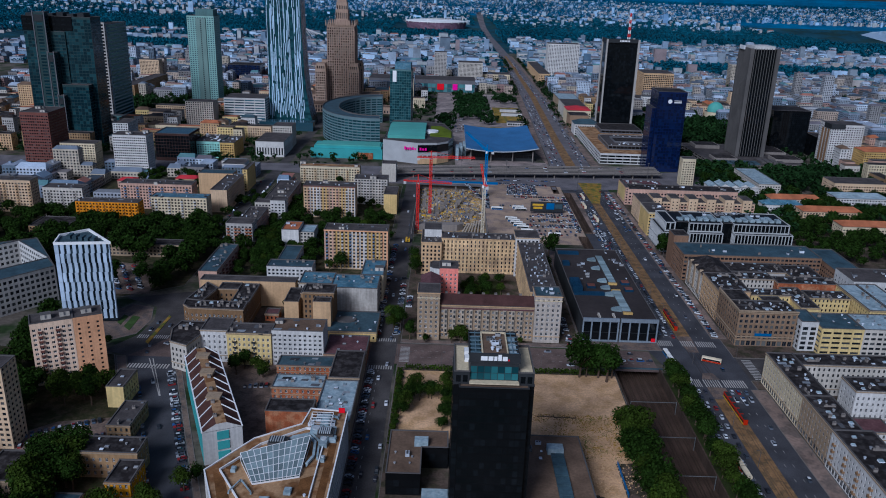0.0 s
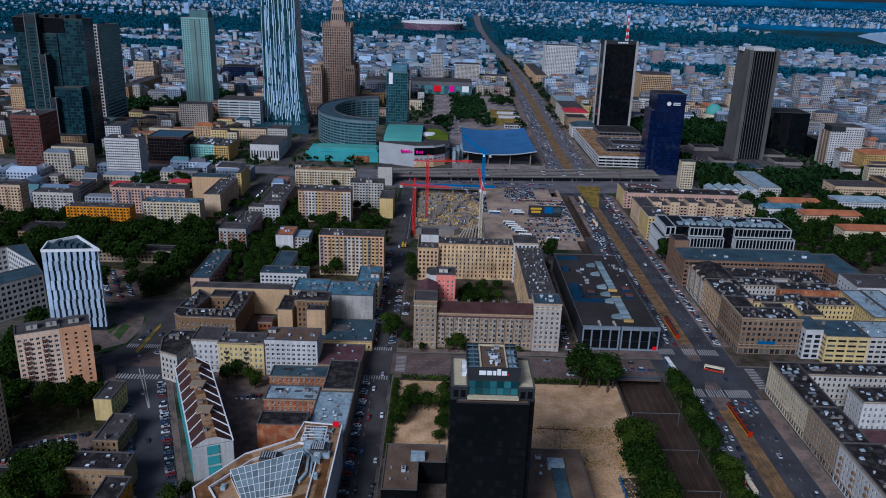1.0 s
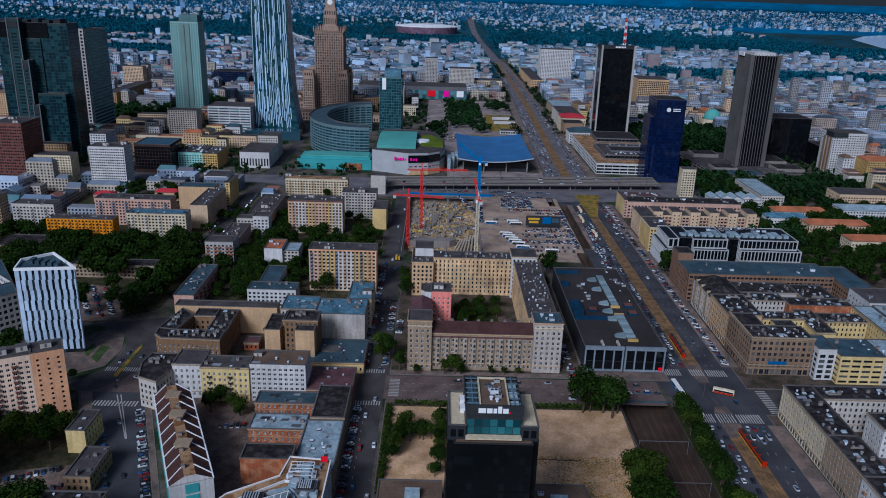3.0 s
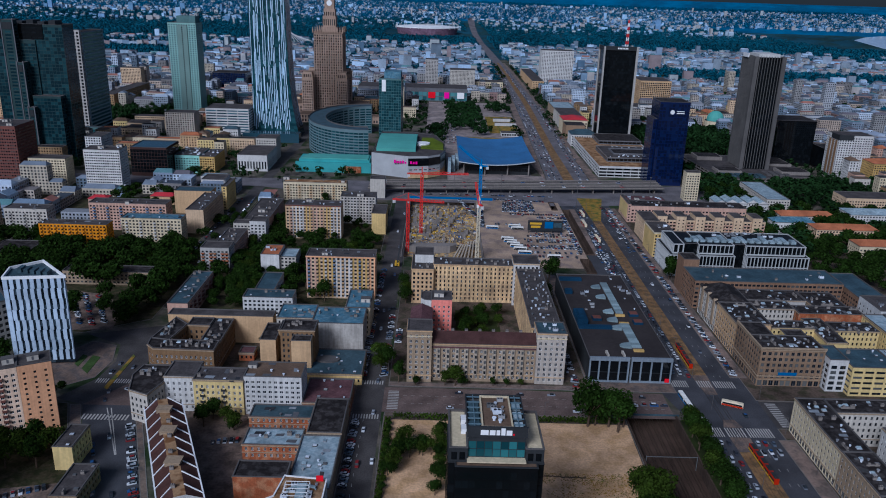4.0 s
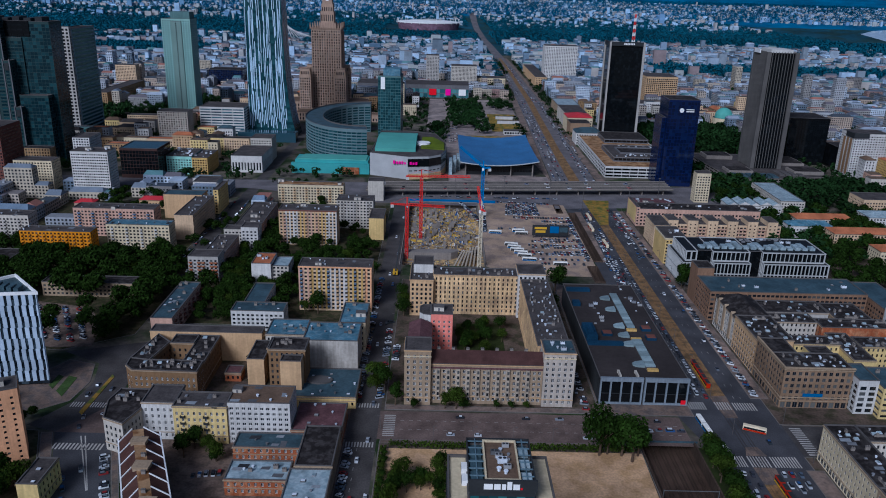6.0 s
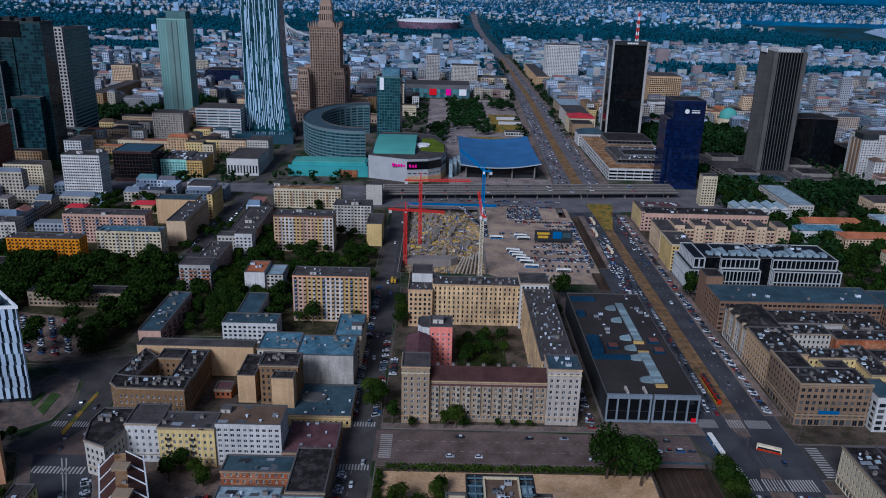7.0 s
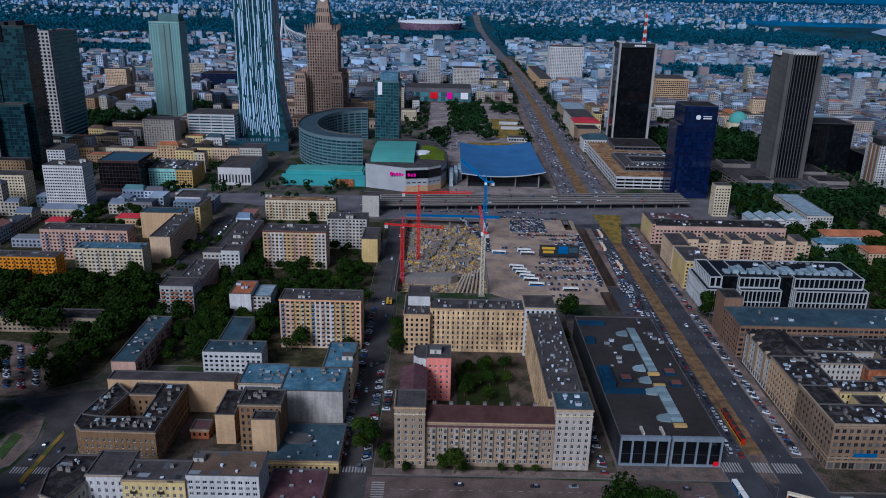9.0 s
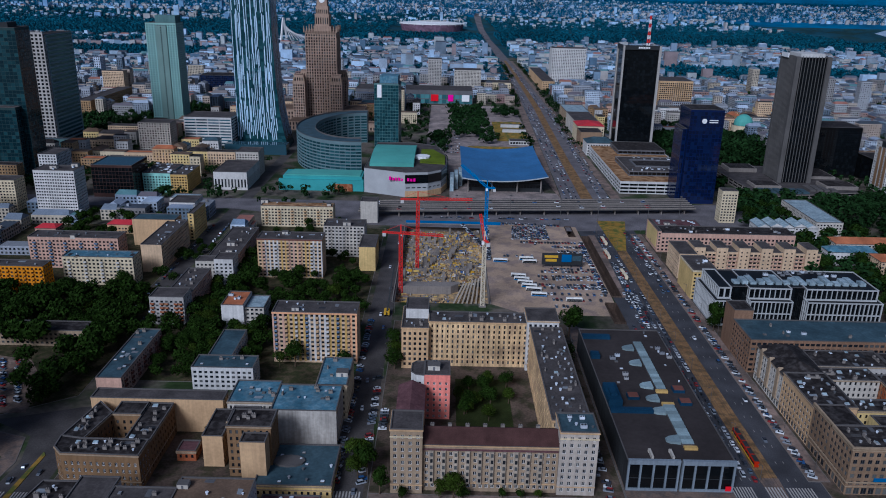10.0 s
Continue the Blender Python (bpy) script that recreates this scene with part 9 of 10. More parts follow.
    for x0, y0, x1, y1, full in cells:
        y = y0
        while y < y1:
            bd = rng.uniform(62, 95)
            x = x0
            while x < x1:
                bw = rng.uniform(60, 110)
                xa, xb, ya, yb = x + 7, min(x + bw - 7, x1), y + 7, min(y + bd - 7, y1)
                base = rng.uniform(*h_range)
                density = full if full > 0.4 else full * max(0.0, 0.35 + 5.0 * noise.noise(Vector((x / 900, y / 650, seed))))
                for side in range(4):
                    dpt = rng.uniform(11, 15)
                    p = xa if side < 2 else ya + 14
                    end = xb if side < 2 else yb - 14
                    while p < end - 8:
                        ln = min(rng.uniform(14, 36), end - p)
                        if rng.random() < density:
                            h = base * rng.uniform(0.75, 1.2)
                            if rng.random() < 0.04:
                                h *= rng.uniform(1.5, 2.4)
                            pitched = rng.random() < 0.4
                            if side == 0:
                                add(p, ya, p + ln - 0.2, ya + dpt, h, pitched)
                            elif side == 1:
                                add(p, yb - dpt, p + ln - 0.2, yb, h, pitched)
                            elif side == 2:
                                add(xa, p, xa + dpt, p + ln - 0.2, h, pitched)
                            else:
                                add(xb - dpt, p, xb, p + ln - 0.2, h, pitched)
                        p += ln
                if rng.random() < 0.7:
                    add((xa + xb) / 2 - 8, (ya + yb) / 2 - 6, (xa + xb) / 2 + 9, (ya + yb) / 2 + 6, base * rng.uniform(0.4, 0.9), False)
                x += bw
            y += bd
    me = bpy.data.meshes.new(name)
    me.from_pydata(V, [], F)
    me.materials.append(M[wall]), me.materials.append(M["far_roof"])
    me.polygons.foreach_set("material_index", MI)
    tagged(new(name, me), label, "houses", kind="stuff")
    if W:
        quads(name + "_windows", np.array(W), [M["glass"]], label="dark windows of " + label, category="windows")


# avenue and square corridors stay open
BUILT = list(TAKEN)
TAKEN.extend([(126, 200, 194, 1500), (140, 1500, 206, 1900), (155, 1900, 212, 2600), (150, 2600, 206, 3600), (140, 3600, 240, 5600), (-208, 600, -188, 1300), (-20, 1165, 135, 1610), (-640, 852, 420, 940), (-60, 100, 430, 860), (-420, 240, -40, 860), (-330, 1255, -60, 1380), (-560, 1235, -440, 1400), (-440, 1400, -395, 1500), (560, 2100, 1300, 2350), (-1200, 2350, -700, 2650), (900, 1500, 1250, 1640), (196, 900, 480, 985), (300, 860, 440, 985), (300, 1180, 450, 1330)])
town("town_houses", "town houses of many colours between the towers", [(-760, 880, -190, 1400, 0.8), (-330, 1400, 560, 1900, 0.85), (430, 860, 900, 1400, 0.75), (-900, 1400, -330, 1900, 0.8), (560, 1400, 1150, 1900, 0.8), (192, 1250, 560, 1400, 0.8)], 41, (15, 25))
town("yard_houses", "low houses and red roofs behind apartment blocks", [(-440, 745, -325, 850, 0.7), (-320, 845, -215, 900, 0.8), (-440, 850, -380, 900, 0.8), (-185, 795, -165, 850, 0.9)], 46, (8, 14), avoid=BUILT)
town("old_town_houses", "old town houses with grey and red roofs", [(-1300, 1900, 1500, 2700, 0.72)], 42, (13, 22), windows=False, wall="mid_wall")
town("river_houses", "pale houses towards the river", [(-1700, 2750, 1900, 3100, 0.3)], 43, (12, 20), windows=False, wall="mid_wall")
town("side_houses", "houses of the outer streets", [(-760, 560, -425, 880, 0.7), (500, 420, 900, 860, 0.6)], 44, (13, 22))
TAKEN.extend([(-260, 3600, 140, 4150), (1750, 3500, 3400, 5600)])
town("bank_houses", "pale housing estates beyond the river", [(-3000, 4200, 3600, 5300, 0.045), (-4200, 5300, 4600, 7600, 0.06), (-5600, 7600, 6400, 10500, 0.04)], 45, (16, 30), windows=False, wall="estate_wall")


def city_trees():
    woods("street_trees", "green trees in streets and courts of the town", [(-760, 880, 900, 1400), (-900, 1400, 1150, 1900)], 0.0046, 51, 0.95, 20, mat="leaf_mid")
    woods("station_park", "dense green trees of the park behind the station", [(14, 1290, 76, 1560), (90, 1480, 130, 1560), (-12, 1175, 12, 1300), (60, 1245, 84, 1290)], 0.011, 57, 1.1, avoid=BUILT, mat="leaf_mid")
    woods("avenue_trees", "rows of green trees beside the far avenue", [(122, 1180, 132, 1400), (140, 1620, 150, 2000), (160, 2000, 168, 2400), (190, 1215, 194, 1500), (200, 1500, 206, 1830), (206, 2000, 212, 2400), (190, 960, 193, 1180)], 0.012, 62, 0.8, avoid=BUILT, mat="leaf_mid")
    woods("ring_trees", "green trees beside the ring road", [(-330, 925, -215, 940), (-186, 905, -140, 918), (-130, 880, -95, 895)], 0.008, 63, 1.0, avoid=BUILT, mat="leaf_mid")
    woods("garden_park", "green park round the church", [(298, 1000, 330, 1180), (300, 1120, 455, 1330), (455, 1260, 520, 1345), (340, 1330, 440, 1400)], 0.02, 52, 1.25, avoid=BUILT, mat="leaf_mid")
    woods("tower_park", "dark green park between the towers", [(-560, 1235, -440, 1400), (-440, 1400, -395, 1500), (-395, 1270, -330, 1400), (-330, 1260, -240, 1385)], 0.0085, 59, 1.3, avoid=BUILT, mat="leaf_mid")
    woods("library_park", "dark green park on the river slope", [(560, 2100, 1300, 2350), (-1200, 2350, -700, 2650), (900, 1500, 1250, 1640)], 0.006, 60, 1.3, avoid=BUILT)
    woods("podium_trees", "dark green trees before the tower podium", [(320, 930, 350, 985), (350, 925, 480, 962), (476, 940, 560, 1000)], 0.011, 61, 1.15, avoid=BUILT, mat="leaf_mid")
    woods("green_gardens", "green gardens and street trees between villas", [(430, 560, 700, 985), (296, 860, 480, 985), (300, 700, 440, 860)], 0.0085, 58, 1.15, avoid=BUILT, mat="leaf_mid")
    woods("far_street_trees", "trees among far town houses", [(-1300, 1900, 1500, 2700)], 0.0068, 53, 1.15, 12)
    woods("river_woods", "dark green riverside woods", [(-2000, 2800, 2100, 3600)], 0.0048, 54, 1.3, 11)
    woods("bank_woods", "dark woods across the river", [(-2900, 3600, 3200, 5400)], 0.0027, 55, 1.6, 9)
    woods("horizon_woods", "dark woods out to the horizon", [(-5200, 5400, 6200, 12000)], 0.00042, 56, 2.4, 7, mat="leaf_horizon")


city_trees()


# lawns of the square
slab("square_lawn", "dry yellow lawn on the square", "lawn", rect(40, 1172, 128, 1235), 0.02, 0.2, M["dry_grass"])
slab("square_lawn", "dry yellow lawn with paths on the square", "lawn", rect(84, 1275, 132, 1440), 0.02, 0.2, M["dry_grass"])
slab("square_paving", "grey paved square behind the station", "square", rect(-18, 1165, 134, 1610), 0.0, 0.1, M["square_slabs"])
box_house("metro_pavilion", "low grey pavilion on the square", 100, 1250, 128, 1266, 6, wall="light_grey", roof="grey_roof", storey=5, bay=4, win=(3, 3))


def stadium():
    t = thing("stadium", "round stadium with red and silver rim and white tented roof", "stadium", (-60, 3830, 0))
    cx, cy, R = -60, 3830, 145
    n = 48
    def rim(r, z):
        return [(cx + r * math.cos(a), cy + r * 0.86 * math.sin(a), z) for a in np.linspace(0, 2 * math.pi, n + 1)]
    for name, (r0, z0), (r1, z1), mt in (("bowl", (R * 0.94, 0), (R, 34), "stadium_rim"), ("rim", (R, 34), (R * 1.0, 38), "white_paint"), ("roof", (R, 38), (R * 0.45, 45), "white_paint"), ("inner_roof", (R * 0.45, 45), (3, 50), "light_grey")):
        b = Builder()
        A, C = rim(r0, z0), rim(r1, z1)
        for i in range(n):
            b.face([A[i], A[i + 1], C[i + 1], C[i]])
        part(name, b, M[mt], t)
    for i in range(0, n, 2):
        b = Builder()
        A, C = rim(R * 1.03, 30), rim(R * 0.99, 52)
        b.beam(A[i], C[i], 1.2)
        part("mast", b, M["white_paint"], t)


M["stadium_rim"] = surface("red and silver mesh panels", (0.15, 0.1, 0.14), var=0.4, fine=0.1, coarse=0.03)
stadium()


def cable_bridge():
    t = thing("cable_bridge", "white cable stayed bridge with an A-shaped pylon over the river", "bridge", (-560, 2950, 0))
    b = Builder()
    b.beam((-570, 2940, 0), (-560, 2950, 87), 5.5), b.beam((-550, 2960, 0), (-560, 2950, 87), 5.5)
    part("pylon", b, M["white_paint"], t)
    for k in range(9):
        b = Builder()
        b.beam((-560, 2950, 80 - k * 4), (-560 + 12 + k * 11, 2950 + 10 + 6 * k, 8), 2.0)
        part("cable", b, M["white_paint"], t)
    b = Builder()
    b.beam((-700, 2900, 8), (-430, 3060, 8), 6)
    part("deck", b, M["concrete"], t)


cable_bridge()


def river():
    b = Builder()
    pts = [far(x, y) for x, y in ((2300, 4480), (2250, 4314), (2100, 3818), (2056, 3634), (3400, 3900), (3600, 5300), (2770, 5062), (2557, 4850))]
    b.face([(x, y, z + 1) for x, y, z, k in pts])
    tagged(part("river", b, M["water"]), "pale reach of the river between woods", "river", kind="structure")


river()


def far_bank_road():
    b = Builder()
    edge = [(160, 184, 3380), (158, 188, 4000), (170, 205, 4700), (190, 235, 5600), (215, 270, 6600)]
    for (l0, r0, y0), (l1, r1, y1) in zip(edge, edge[1:]):
        b.face([(*far(x, y)[:2], far(x, y)[2] + 0.9) for x, y in ((l0, y0), (r0, y0), (r1, y1), (l1, y1))])
    tagged(part("road_far_bank", b, M["far_asphalt"]), "pale road running on across the river", "road", kind="structure")


far_bank_road()


# ---- vehicles ----
def loft(b, sections, mi=0):
    """A closed skin through rings of equal count."""
    n0 = len(b.v)
    k = len(sections[0])
    for s in sections:
        b.v.extend(s)
    for i in range(len(sections) - 1):
        for j in range(k):
            j2 = (j + 1) % k
            b.f.append((n0 + i * k + j, n0 + i * k + j2, n0 + (i + 1) * k + j2, n0 + (i + 1) * k + j))
            b.m.append(mi)
    b.f.append(tuple(n0 + j for j in reversed(range(k)))), b.m.append(mi)
    b.f.append(tuple(n0 + (len(sections) - 1) * k + j for j in range(k))), b.m.append(mi)


def car_kind(length, roof_a, roof_b, high, width=1.78):
    """Body, glass and wheel meshes of a car that points along +y."""
    w = width / 2
    body = Builder()
    L2 = length / 2
    sec = []
    for y, z1, ww in ((-L2, 0.62, 0.86), (-L2 + 0.12, 0.86, 0.95), (-0.5 * L2, 0.92, 1.0), (0.45 * L2, 0.9, 1.0), (L2 - 0.15, 0.72, 0.93), (L2, 0.5, 0.84)):
        sec.append([(-w * ww, y, 0.24), (w * ww, y, 0.24), (w * ww, y, z1 - 0.1), (w * ww * 0.93, y, z1), (-w * ww * 0.93, y, z1), (-w * ww, y, z1 - 0.1)])
    loft(body, sec)
    r = 0.78
    body.box(-w * r, roof_a + 0.45, high - 0.05, w * r, roof_b - 0.55, high)
    glass = Builder()
    g = [[(-w * 0.9, y, 0.88), (w * 0.9, y, 0.88), (w * r, y + dy, high - 0.05), (-w * r, y + dy, high - 0.05)] for y, dy in ((roof_a, 0.4), (roof_b, -0.55))]
    loft(glass, g)
    wheel = Builder()
    A = [(0.31 * math.cos(a), 0.31 * math.sin(a)) for a in np.linspace(0, 2 * math.pi, 11)[:-1]]
    loft(wheel, [[(-0.1, y, z) for y, z in A], [(0.1, y, z) for y, z in A]])
    return body, glass, wheel.mesh("wheel", [M["tyre"]]), length, w


CAR_KINDS = [car_kind(4.3, -1.75, 1.0, 1.46), car_kind(4.6, -1.5, 1.0, 1.42), car_kind(3.8, -1.65, 0.9, 1.48), car_kind(4.9, -2.2, 1.3, 1.85, 1.9)]
CAR_MESH = [(bd.mesh("body", [M["car_paint"]]), gl.mesh("glazing", [M["car_glass"]]), wh, ln, w) for bd, gl, wh, ln, w in CAR_KINDS]
CAR_RNG = random.Random(77)
PARKED = []
CAR_COUNT = [0]


def car(x, y, heading=0.0, z=0.05):
    """A car of its own; past 300 they go into the joined field of parked cars."""
    if CAR_COUNT[0] >= 300:
        PARKED.append((x, y, heading, z))
        return
    CAR_COUNT[0] += 1
    body, glass, wheel, ln, w = CAR_MESH[CAR_RNG.choice((0, 0, 1, 1, 2, 3))]
    t = thing("car", "passenger car with dark windows on the asphalt", "car", (x, y, z), "cars")
    t.rotation_euler = (0, 0, heading)
    shell = new("body", body)
    shell.parent = t
    ob = new("glazing", glass)
    ob.parent = shell
    for sx in (-1, 1):
        for yy in (-0.3 * ln, 0.31 * ln) if CAR_COUNT[0] < 70 else ():
            ob = new("wheel", wheel)
            ob.parent = t
            ob.location = (sx * (w - 0.12), yy, 0.31)


def car_row(x0, y0, x1, y1, step, fill, heading, z=0.05, far_field=False):
    d = math.hypot(x1 - x0, y1 - y0)
    n = max(1, int(d / step))
    for i in range(n):
        if CAR_RNG.random() < fill:
            f = (i + 0.5) / n
            x, y = x0 + (x1 - x0) * f + CAR_RNG.uniform(-0.25, 0.25), y0 + (y1 - y0) * f + CAR_RNG.uniform(-0.4, 0.4)
            hd = heading + CAR_RNG.uniform(-0.05, 0.05) + (math.pi if CAR_RNG.random() < 0.3 else 0)
            if far_field:
                PARKED.append((x, y, hd, z))
            else:
                car(x, y, hd, z)


car_row(-39.6, 262, -39.6, 410, 2.75, 0.92, 1.25)
car_row(-40.4, 455, -40.4, 640, 3.2, 0.7, 1.2)
car_row(-28, 455, -28, 560, 3.0, 0.6, -1.2)
car_row(-27.6, 300, -27.6, 410, 6.5, 0.35, 0.0)
car_row(-34.6, 260, -34.6, 820, 30, 0.5, math.pi)
car_row(-31, 260, -31, 820, 34, 0.5, 0.0)
for x, y in ((-22, 505), (-22, 508), (-22, 511), (-22, 514), (-22, 517), (-22, 520), (-22, 523)):
    car(x, y, 1.57, 0.2)
car_row(146.4, 245, 146.6, 400, 6.6, 0.8, 0.0)
car_row(150.6, 245, 150.6, 400, 7.5, 0.75, 0.0)
car_row(154.8, 245, 154.8, 400, 9, 0.6, 0.0)
car_row(137.5, 470, 137.5, 640, 6.2, 0.85, 0.0)
car_row(147.4, 470, 147.4, 700, 5.8, 0.92, 0.0)
car_row(151.6, 470, 151.6, 700, 5.8, 0.9, 0.0)
car_row(155.8, 466, 156.2, 700, 6.0, 0.85, 0.0)
car_row(143.4, 470, 143.4, 700, 8, 0.8, 0.0, 0.2)
for x in (169.8, 173.9, 178.2):
    car_row(x, 384, x, 400, 5.5, 0.85, math.pi)
car_row(173.9, 245, 173.9, 840, 38, 0.6, math.pi)
car_row(178.2, 245, 178.2, 840, 44, 0.6, math.pi)
car_row(184.4, 470, 184.4, 640, 3.2, 0.8, 1.1, 0.2)
car_row(-10, 424, 130, 424, 13, 0.4, 1.57)
car_row(100, 432, 134, 432, 5.5, 0.9, 1.57)
car_row(-10, 441, 130, 441, 17, 0.5, 1.57)
car_row(-97.5, 256, -156, 402, 2.7, 0.88, 2.0)
car_row(-116, 262, -168, 385, 8, 0.7, 0.39)
car_row(-108, 262, -166, 400, 24, 0.6, 0.39)
for x, y, hd in ((-187, 455.8, 0.1), (-179.5, 433, 0.3), (-186, 466.5, 0.1), (-176.5, 462, 3.1), (-170, 436, 1.2), (-150, 428, 1.5), (-120, 437, 1.6), (-80, 428, 1.6), (-178, 424, 0.4)):
    car(x, y, hd, 0.08)
car_row(-110, 385, -95, 388, 2.8, 0.8, 0.1, 0.2)
car_row(-205, 330, -172, 347, 2.9, 0.85, 0.45, 0.27)
car_row(-203, 321, -186, 324, 2.9, 0.85, 0.3, 0.27)
car_row(-176, 327, -165, 334, 2.9, 0.8, 0.3, 0.27)
for r in range(4):
    car_row(-273 + r * 10, 575 - r * 1.5, -243 + r * 9, 522 - r * 1.5, 2.9, 0.85, 1.2, 0.26, True)
car_row(78, 470, 90, 470, 2.8, 0.5, 0.0, 0.2)
car_row(85, 450, 85, 500, 3.0, 0.8, 1.4, 0.2)
car_row(-205, 620, -205, 850, 5.5, 0.6, 0.0, 0.05, True)
car_row(-192, 620, -192, 850, 5.5, 0.6, 0.0, 0.05, True)
for k in range(8):
    car_row(69 + k * 0.4, 823 + k * 4.9, 104, 824 + k * 5, 2.35, 0.95, 0.02, 0.08, True)
for y, xa, xb, fill in ((813, 73, 131, 0.9), (801, 102, 131, 0.85), (789, 106, 132, 0.95), (783.5, 106, 132, 0.9), (772, 108, 132, 0.9), (766.5, 110, 132, 0.85), (808, 62, 90, 0.2), (776, 58, 84, 0.3), (746, 94, 132, 0.9), (740, 86, 132, 0.85), (729, 82, 131, 0.9), (723.5, 82, 131, 0.85), (711, 78, 131, 0.85),
                         (705.5, 84, 131, 0.8), (693, 82, 130, 0.55), (682, 88, 130, 0.4), (670, 80, 128, 0.3)):
    car_row(xa, y, xb, y, 2.6, fill, 0.02, 0.08, True)
car_row(46, 764, 48, 858, 2.7, 0.85, 1.3, 0.08, True)
car_row(129.5, 690, 130, 815, 2.9, 0.85, 1.4, 0.08, True)
car_row(147.5, 640, 149, 760, 2.9, 0.8, 1.2, 0.06, True)
car_row(60, 868, 118, 864, 3.0, 0.8, 0.1, 0.12, True)
car_row(24, 868, 44, 792, 2.8, 0.85, 1.2, 0.12, True)
car_row(-20, 882, 130, 886, 4.0, 0.75, 1.55, 0.12, True)
for x in (139, 145, 150, 176, 179, 185):
    car_row(x, 960, x + 6, 1150, 9, 0.7, 0.0, 0.06, True)
    car_row(x + 6, 1150, x + 15, 1600, 10, 0.7, 0.0, 0.06, True)
    car_row(x * 0.7 + 60, 1600, x * 0.55 + 88, 2300, 14, 0.6, 0.0, 0.06, True)
    car_row(x + (9 if x == 139 else 5 if x < 160 else 0), 700, x + (9 if x == 139 else 5 if x < 160 else 0), 850, 9, 0.75, 0.0, 0.06, True)
for y in (894, 900, 915, 922):
    car_row(-70, y - 11, 225, y + 18.5, 22, 0.6, 1.47, 6.9, True)
car_row(184.4, 645, 184.4, 840, 3.1, 0.75, 1.1, 0.2, True)
for y in (1190, 1210, 1230, 1250, 1290, 1310, 1330):
    car_row(-15, y, 30, y, 2.9, 0.7, 0.0, 0.12, True)


def parked_field():
    """The joined field of far parked cars."""
    V, F, MI = [], [], []
    for x, y, hd, z in PARKED:
        bd, gl, _, ln, w = CAR_KINDS[CAR_RNG.choice((0, 0, 1, 2, 3))]
        c, s = math.cos(hd), math.sin(hd)
        for src, mi in ((bd, 0), (gl, 1)):
            n = len(V)
            V.extend([(x + c * p[0] - s * p[1], y + s * p[0] + c * p[1], z + p[2] - 0.2) for p in src.v])
            F.extend([tuple(n + i for i in f) for f in src.f])
            MI.extend([mi] * len(src.f))
    me = bpy.data.meshes.new("parked_cars")
    me.from_pydata(V, [], F)
    me.materials.append(M["car_mix"]), me.materials.append(M["car_glass"])
    me.polygons.foreach_set("material_index", MI)
    tagged(new("parked_cars", me), "many parked and queuing cars of mixed colours", "cars", kind="stuff")


parked_field()


def long_vehicle(name, label, x, y, heading, sections, body_mat, roof_mat, band_mat, z=0.05, width=2.5, height=3.0):
    """A bus or tram: sections with window bands, roof and wheels, joined by bellows."""
    t = thing(name, label, name, (x, y, z), name + "s")
    t.rotation_euler = (0, 0, heading)
    y0 = -sum(sections) / 2
    w = width / 2

    def piece(nm, b, mt, under=None):
        ob = new(nm, b.mesh(nm, [M[mt]]))
        ob.parent = under or t
        return ob

    for k, ln in enumerate(sections):
        b = Builder()
        loft(b, [[(-w * q, yy, 0.35), (w * q, yy, 0.35), (w * q, yy, height - 0.15), (w * q * 0.9, yy, height), (-w * q * 0.9, yy, height), (-w * q, yy, height - 0.15)] for yy, q in ((y0, 0.94), (y0 + 0.3, 1.0), (y0 + ln - 0.7, 1.0), (y0 + ln - 0.35, 0.94))])
        shell = piece("body", b, body_mat)
        b = Builder()
        b.box(-w - 0.02, y0 + 0.5, 1.35, w + 0.02, y0 + ln - 0.9, 2.4)
        piece("window_band", b, "car_glass", shell)
        b = Builder()
        b.box(-w * 0.86, y0 + 0.4, height, w * 0.86, y0 + ln - 0.8, height + 0.12)
        b.box(-w * 0.5, y0 + ln * 0.3, height + 0.12, w * 0.5, y0 + ln * 0.5, height + 0.4)
        piece("roof", b, roof_mat)
        b = Builder()
        b.box(-w - 0.03, y0 + 0.1, 0.4, w + 0.03, y0 + ln - 0.5, 1.3)
        piece("stripe", b, band_mat, shell)
        for yy in (y0 + ln * 0.2, y0 + ln * 0.78):
            b = Builder()
            A = [(0.45 * math.cos(a), 0.45 * math.sin(a)) for a in np.linspace(0, 2 * math.pi, 11)[:-1]]
            loft(b, [[(-w + 0.05, yy + p, 0.45 + q) for p, q in A], [(w - 0.05, yy + p, 0.45 + q) for p, q in A]])
            piece("axle", b, "tyre")
        if k < len(sections) - 1:
            b = Builder()
            b.box(-w * 0.9, y0 + ln - 0.35, 0.5, w * 0.9, y0 + ln, height - 0.1)
            piece("bellows", b, "dark_metal")
        y0 += ln


M["bus_cream"] = surface("cream bus paint", (0.62, 0.55, 0.42), var=0.06, rough=0.4)
M["bus_white"] = surface("white bus paint", (0.7, 0.7, 0.68), var=0.06, rough=0.4)
M["tram_red"] = surface("red tram paint", (0.33, 0.03, 0.015), var=0.08, rough=0.4)
BUS = ("bus", "articulated bus with cream roof and red lower stripe")
long_vehicle(*BUS, 148.8, 320, 0.03, (9, 9), "bus_cream", "bus_cream", "tram_red")
long_vehicle(*BUS, 170, 434, 1.15, (12,), "bus_cream", "bus_cream", "tram_red")
long_vehicle(*BUS, 144.5, 437, 0.06, (9, 9), "bus_white", "bus_white", "blue_paint")
long_vehicle(*BUS, 148, 411, 0.05, (12,), "bus_white", "bus_white", "blue_paint")
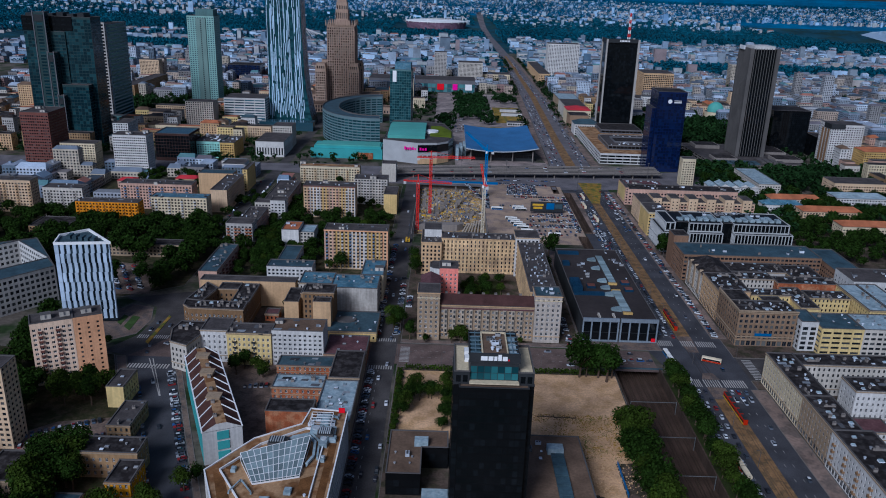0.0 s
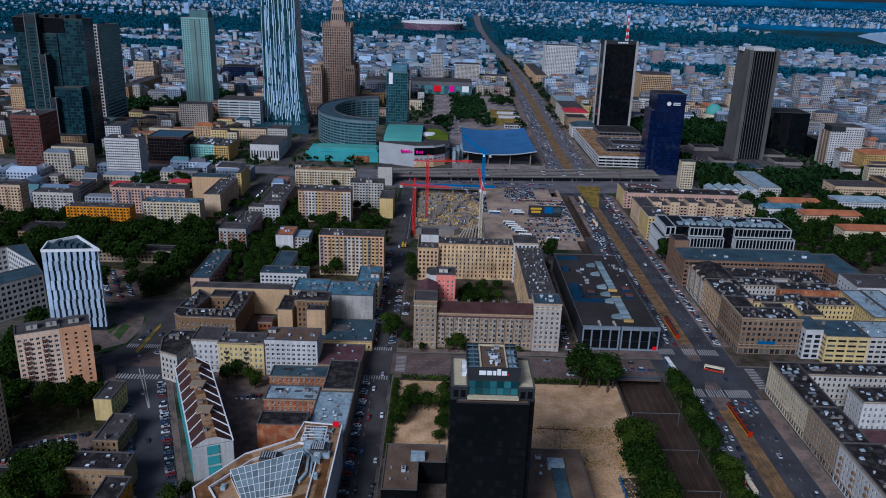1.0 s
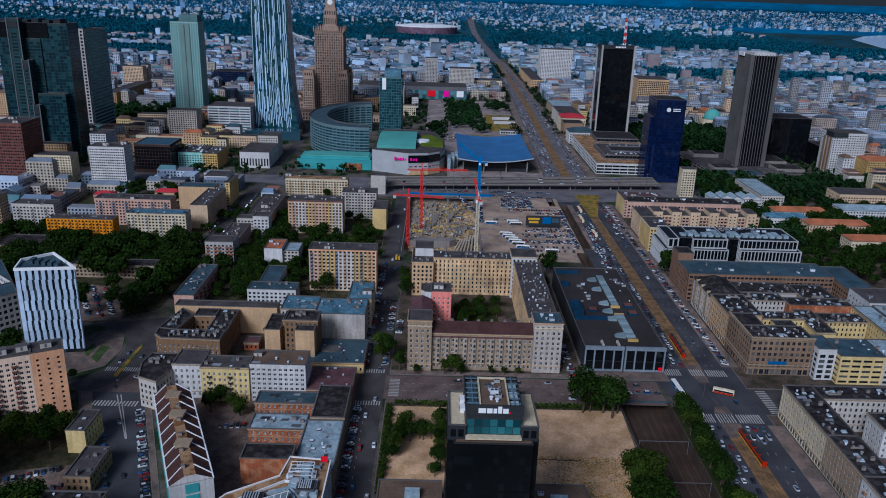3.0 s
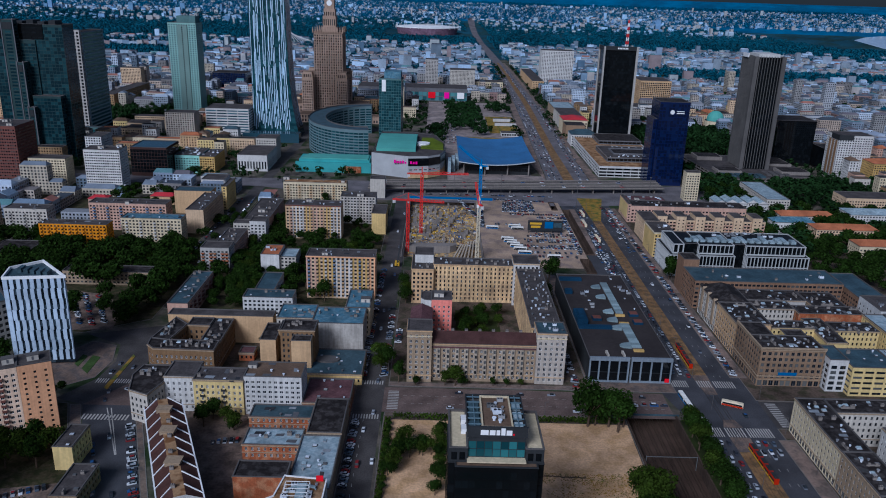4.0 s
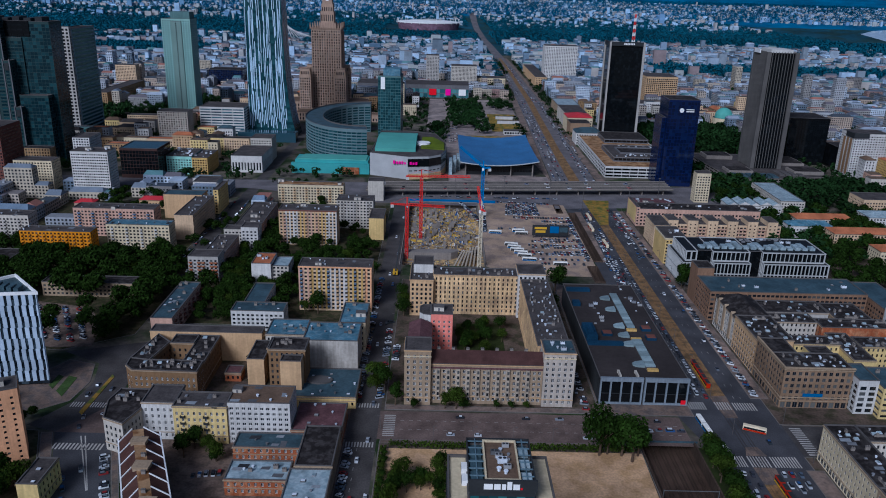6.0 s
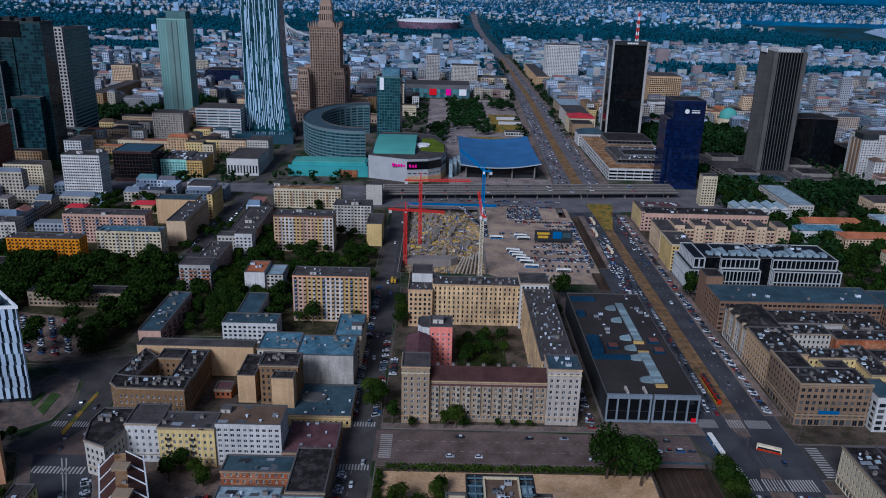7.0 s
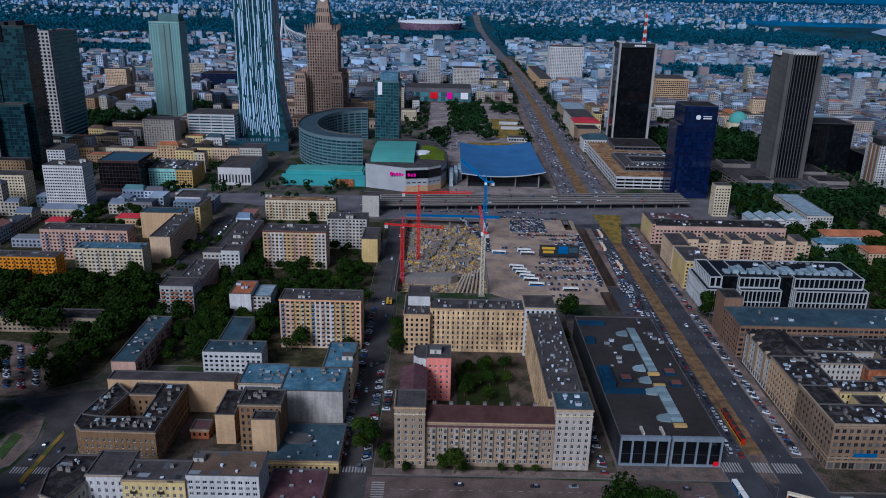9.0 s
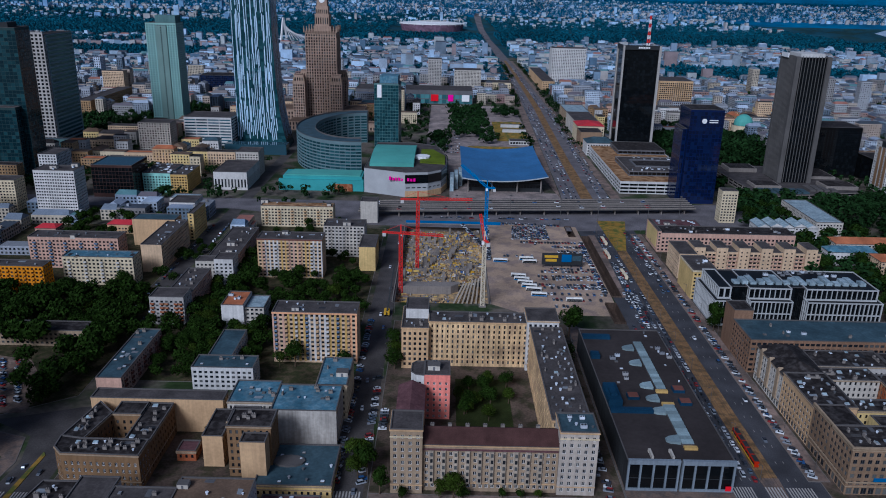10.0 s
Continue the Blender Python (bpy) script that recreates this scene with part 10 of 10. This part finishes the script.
for yy, xx in ((735, 151.6), (782, 147.4), (818, 151.6)):
    long_vehicle(*BUS, xx, yy, 0.04, (9, 9), "bus_cream", "bus_cream", "tram_red")
for k, (xx, yy, hd) in enumerate(((67, 727, 1.4), (69, 720, 1.38), (71, 713, 1.38), (73.5, 706, 1.4), (76, 699, 1.45), (79, 689, 1.5), (103.5, 680, 1.57), (77, 767, 1.57), (79, 760, 1.57), (55, 761, 1.5))):
    long_vehicle("coach", "parked coach with pale roof on the gravel lot", xx, yy, hd, (12,), "bus_white", "bus_white", "blue_paint" if k % 2 else "dark_metal", 0.06)
TRAM = ("tram", "long articulated red and yellow tram on the median")
long_vehicle(*TRAM, 164.6, 376, 0.02, (6.5, 6, 6, 6, 6.5), "tram_red", "dark_metal", "yellow_paint", 0.25, 2.4, 3.4)
long_vehicle(*TRAM, 160.2, 493.5, 0.0, (6.5, 6, 6, 6, 6.5), "tram_red", "dark_metal", "yellow_paint", 0.25, 2.4, 3.4)


# ---- street furniture ----
def lamp_post(x, y, h=10, arm=1.8, side=1):
    t = thing("street_lamp", "tall grey steel street lamp", "street lamp", (x, y, 0.15), "street lamps")
    b = Builder()
    b.beam((x, y, 0.15), (x, y, h), 0.18)
    pole = part("pole", b, M["coping"], t)
    b = Builder()
    b.beam((x, y, h), (x + arm * side, y, h + 0.3), 0.14)
    b.box(x + arm * side - 0.4, y - 0.15, h + 0.15, x + arm * side + 0.4, y + 0.15, h + 0.4)
    part("lantern", b, M["coping"], pole)


for i in range(17):
    lamp_post(157.2, 250 + i * 36, side=-1)
    lamp_post(188.6, 262 + i * 36, side=-1)
for x, y in ((119.5, 871.5), (150.3, 846), (201.5, 864), (72.4, 884), (240, 893), (20, 880)):
    t = thing("light_mast", "tall slim grey light mast at the junction", "street lamp", (x, y, 0.1), "light masts")
    b = Builder()
    b.beam((x, y, 0), (x, y, 24), 0.42)
    pole = part("pole", b, M["coping"], t)
    b = Builder()
    b.prism([(x + 1.3 * math.cos(a), y + 1.3 * math.sin(a)) for a in np.linspace(0, 2 * math.pi, 9)[:-1]], 23.6, 24.3)
    part("lantern_ring", b, M["coping"], pole)
for i in range(12):
    lamp_post(-25.2, 300 + i * 32, 8, 1.4, -1)
for i in range(7):
    lamp_post(-18 + i * 20, 417.6, 9, 1.6, 1)


def fallen_branches():
    rng = random.Random(61)
    for k in range(4):
        x, y = 54 + k * 5.2, 363 + rng.uniform(-1, 1)
        b = Builder()
        p = Vector((x, y, 0.35))
        for _ in range(5):
            q = p + Vector((rng.uniform(0.6, 1.6), rng.uniform(-0.7, 0.7), 0))
            b.beam(p, q, 0.45)
            if rng.random() < 0.6:
                b.beam(q, q + Vector((rng.uniform(-0.6, 0.6), rng.uniform(0.8, 2.0), rng.uniform(0.2, 0.9))), 0.18)
            p = q
        tagged(part("fallen_branch", b, M["trunk"]), "dark fallen branch lying on bare sand", "branch", "branches on the sand")


fallen_branches()


def rubble():
    """Pale stones scattered over the lower end of the sandy plot."""
    rng = random.Random(62)
    b = Builder()
    for _ in range(900):
        x, y = 74 + abs(rng.gauss(0, 16)), 318 + rng.gauss(0, 13)
        if not (60 < x < 108 and 292 < y < 345):
            continue
        s = rng.uniform(0.12, 0.5)
        b.prism([(x + s * math.cos(a), y + s * math.sin(a)) for a in (0.3, 1.7, 3.0, 4.6)], 0.2, 0.22 + s * 0.7)
    tagged(part("rubble", b, M["tan"]), "pale stones strewn over sandy ground", "stones", kind="stuff")


rubble()
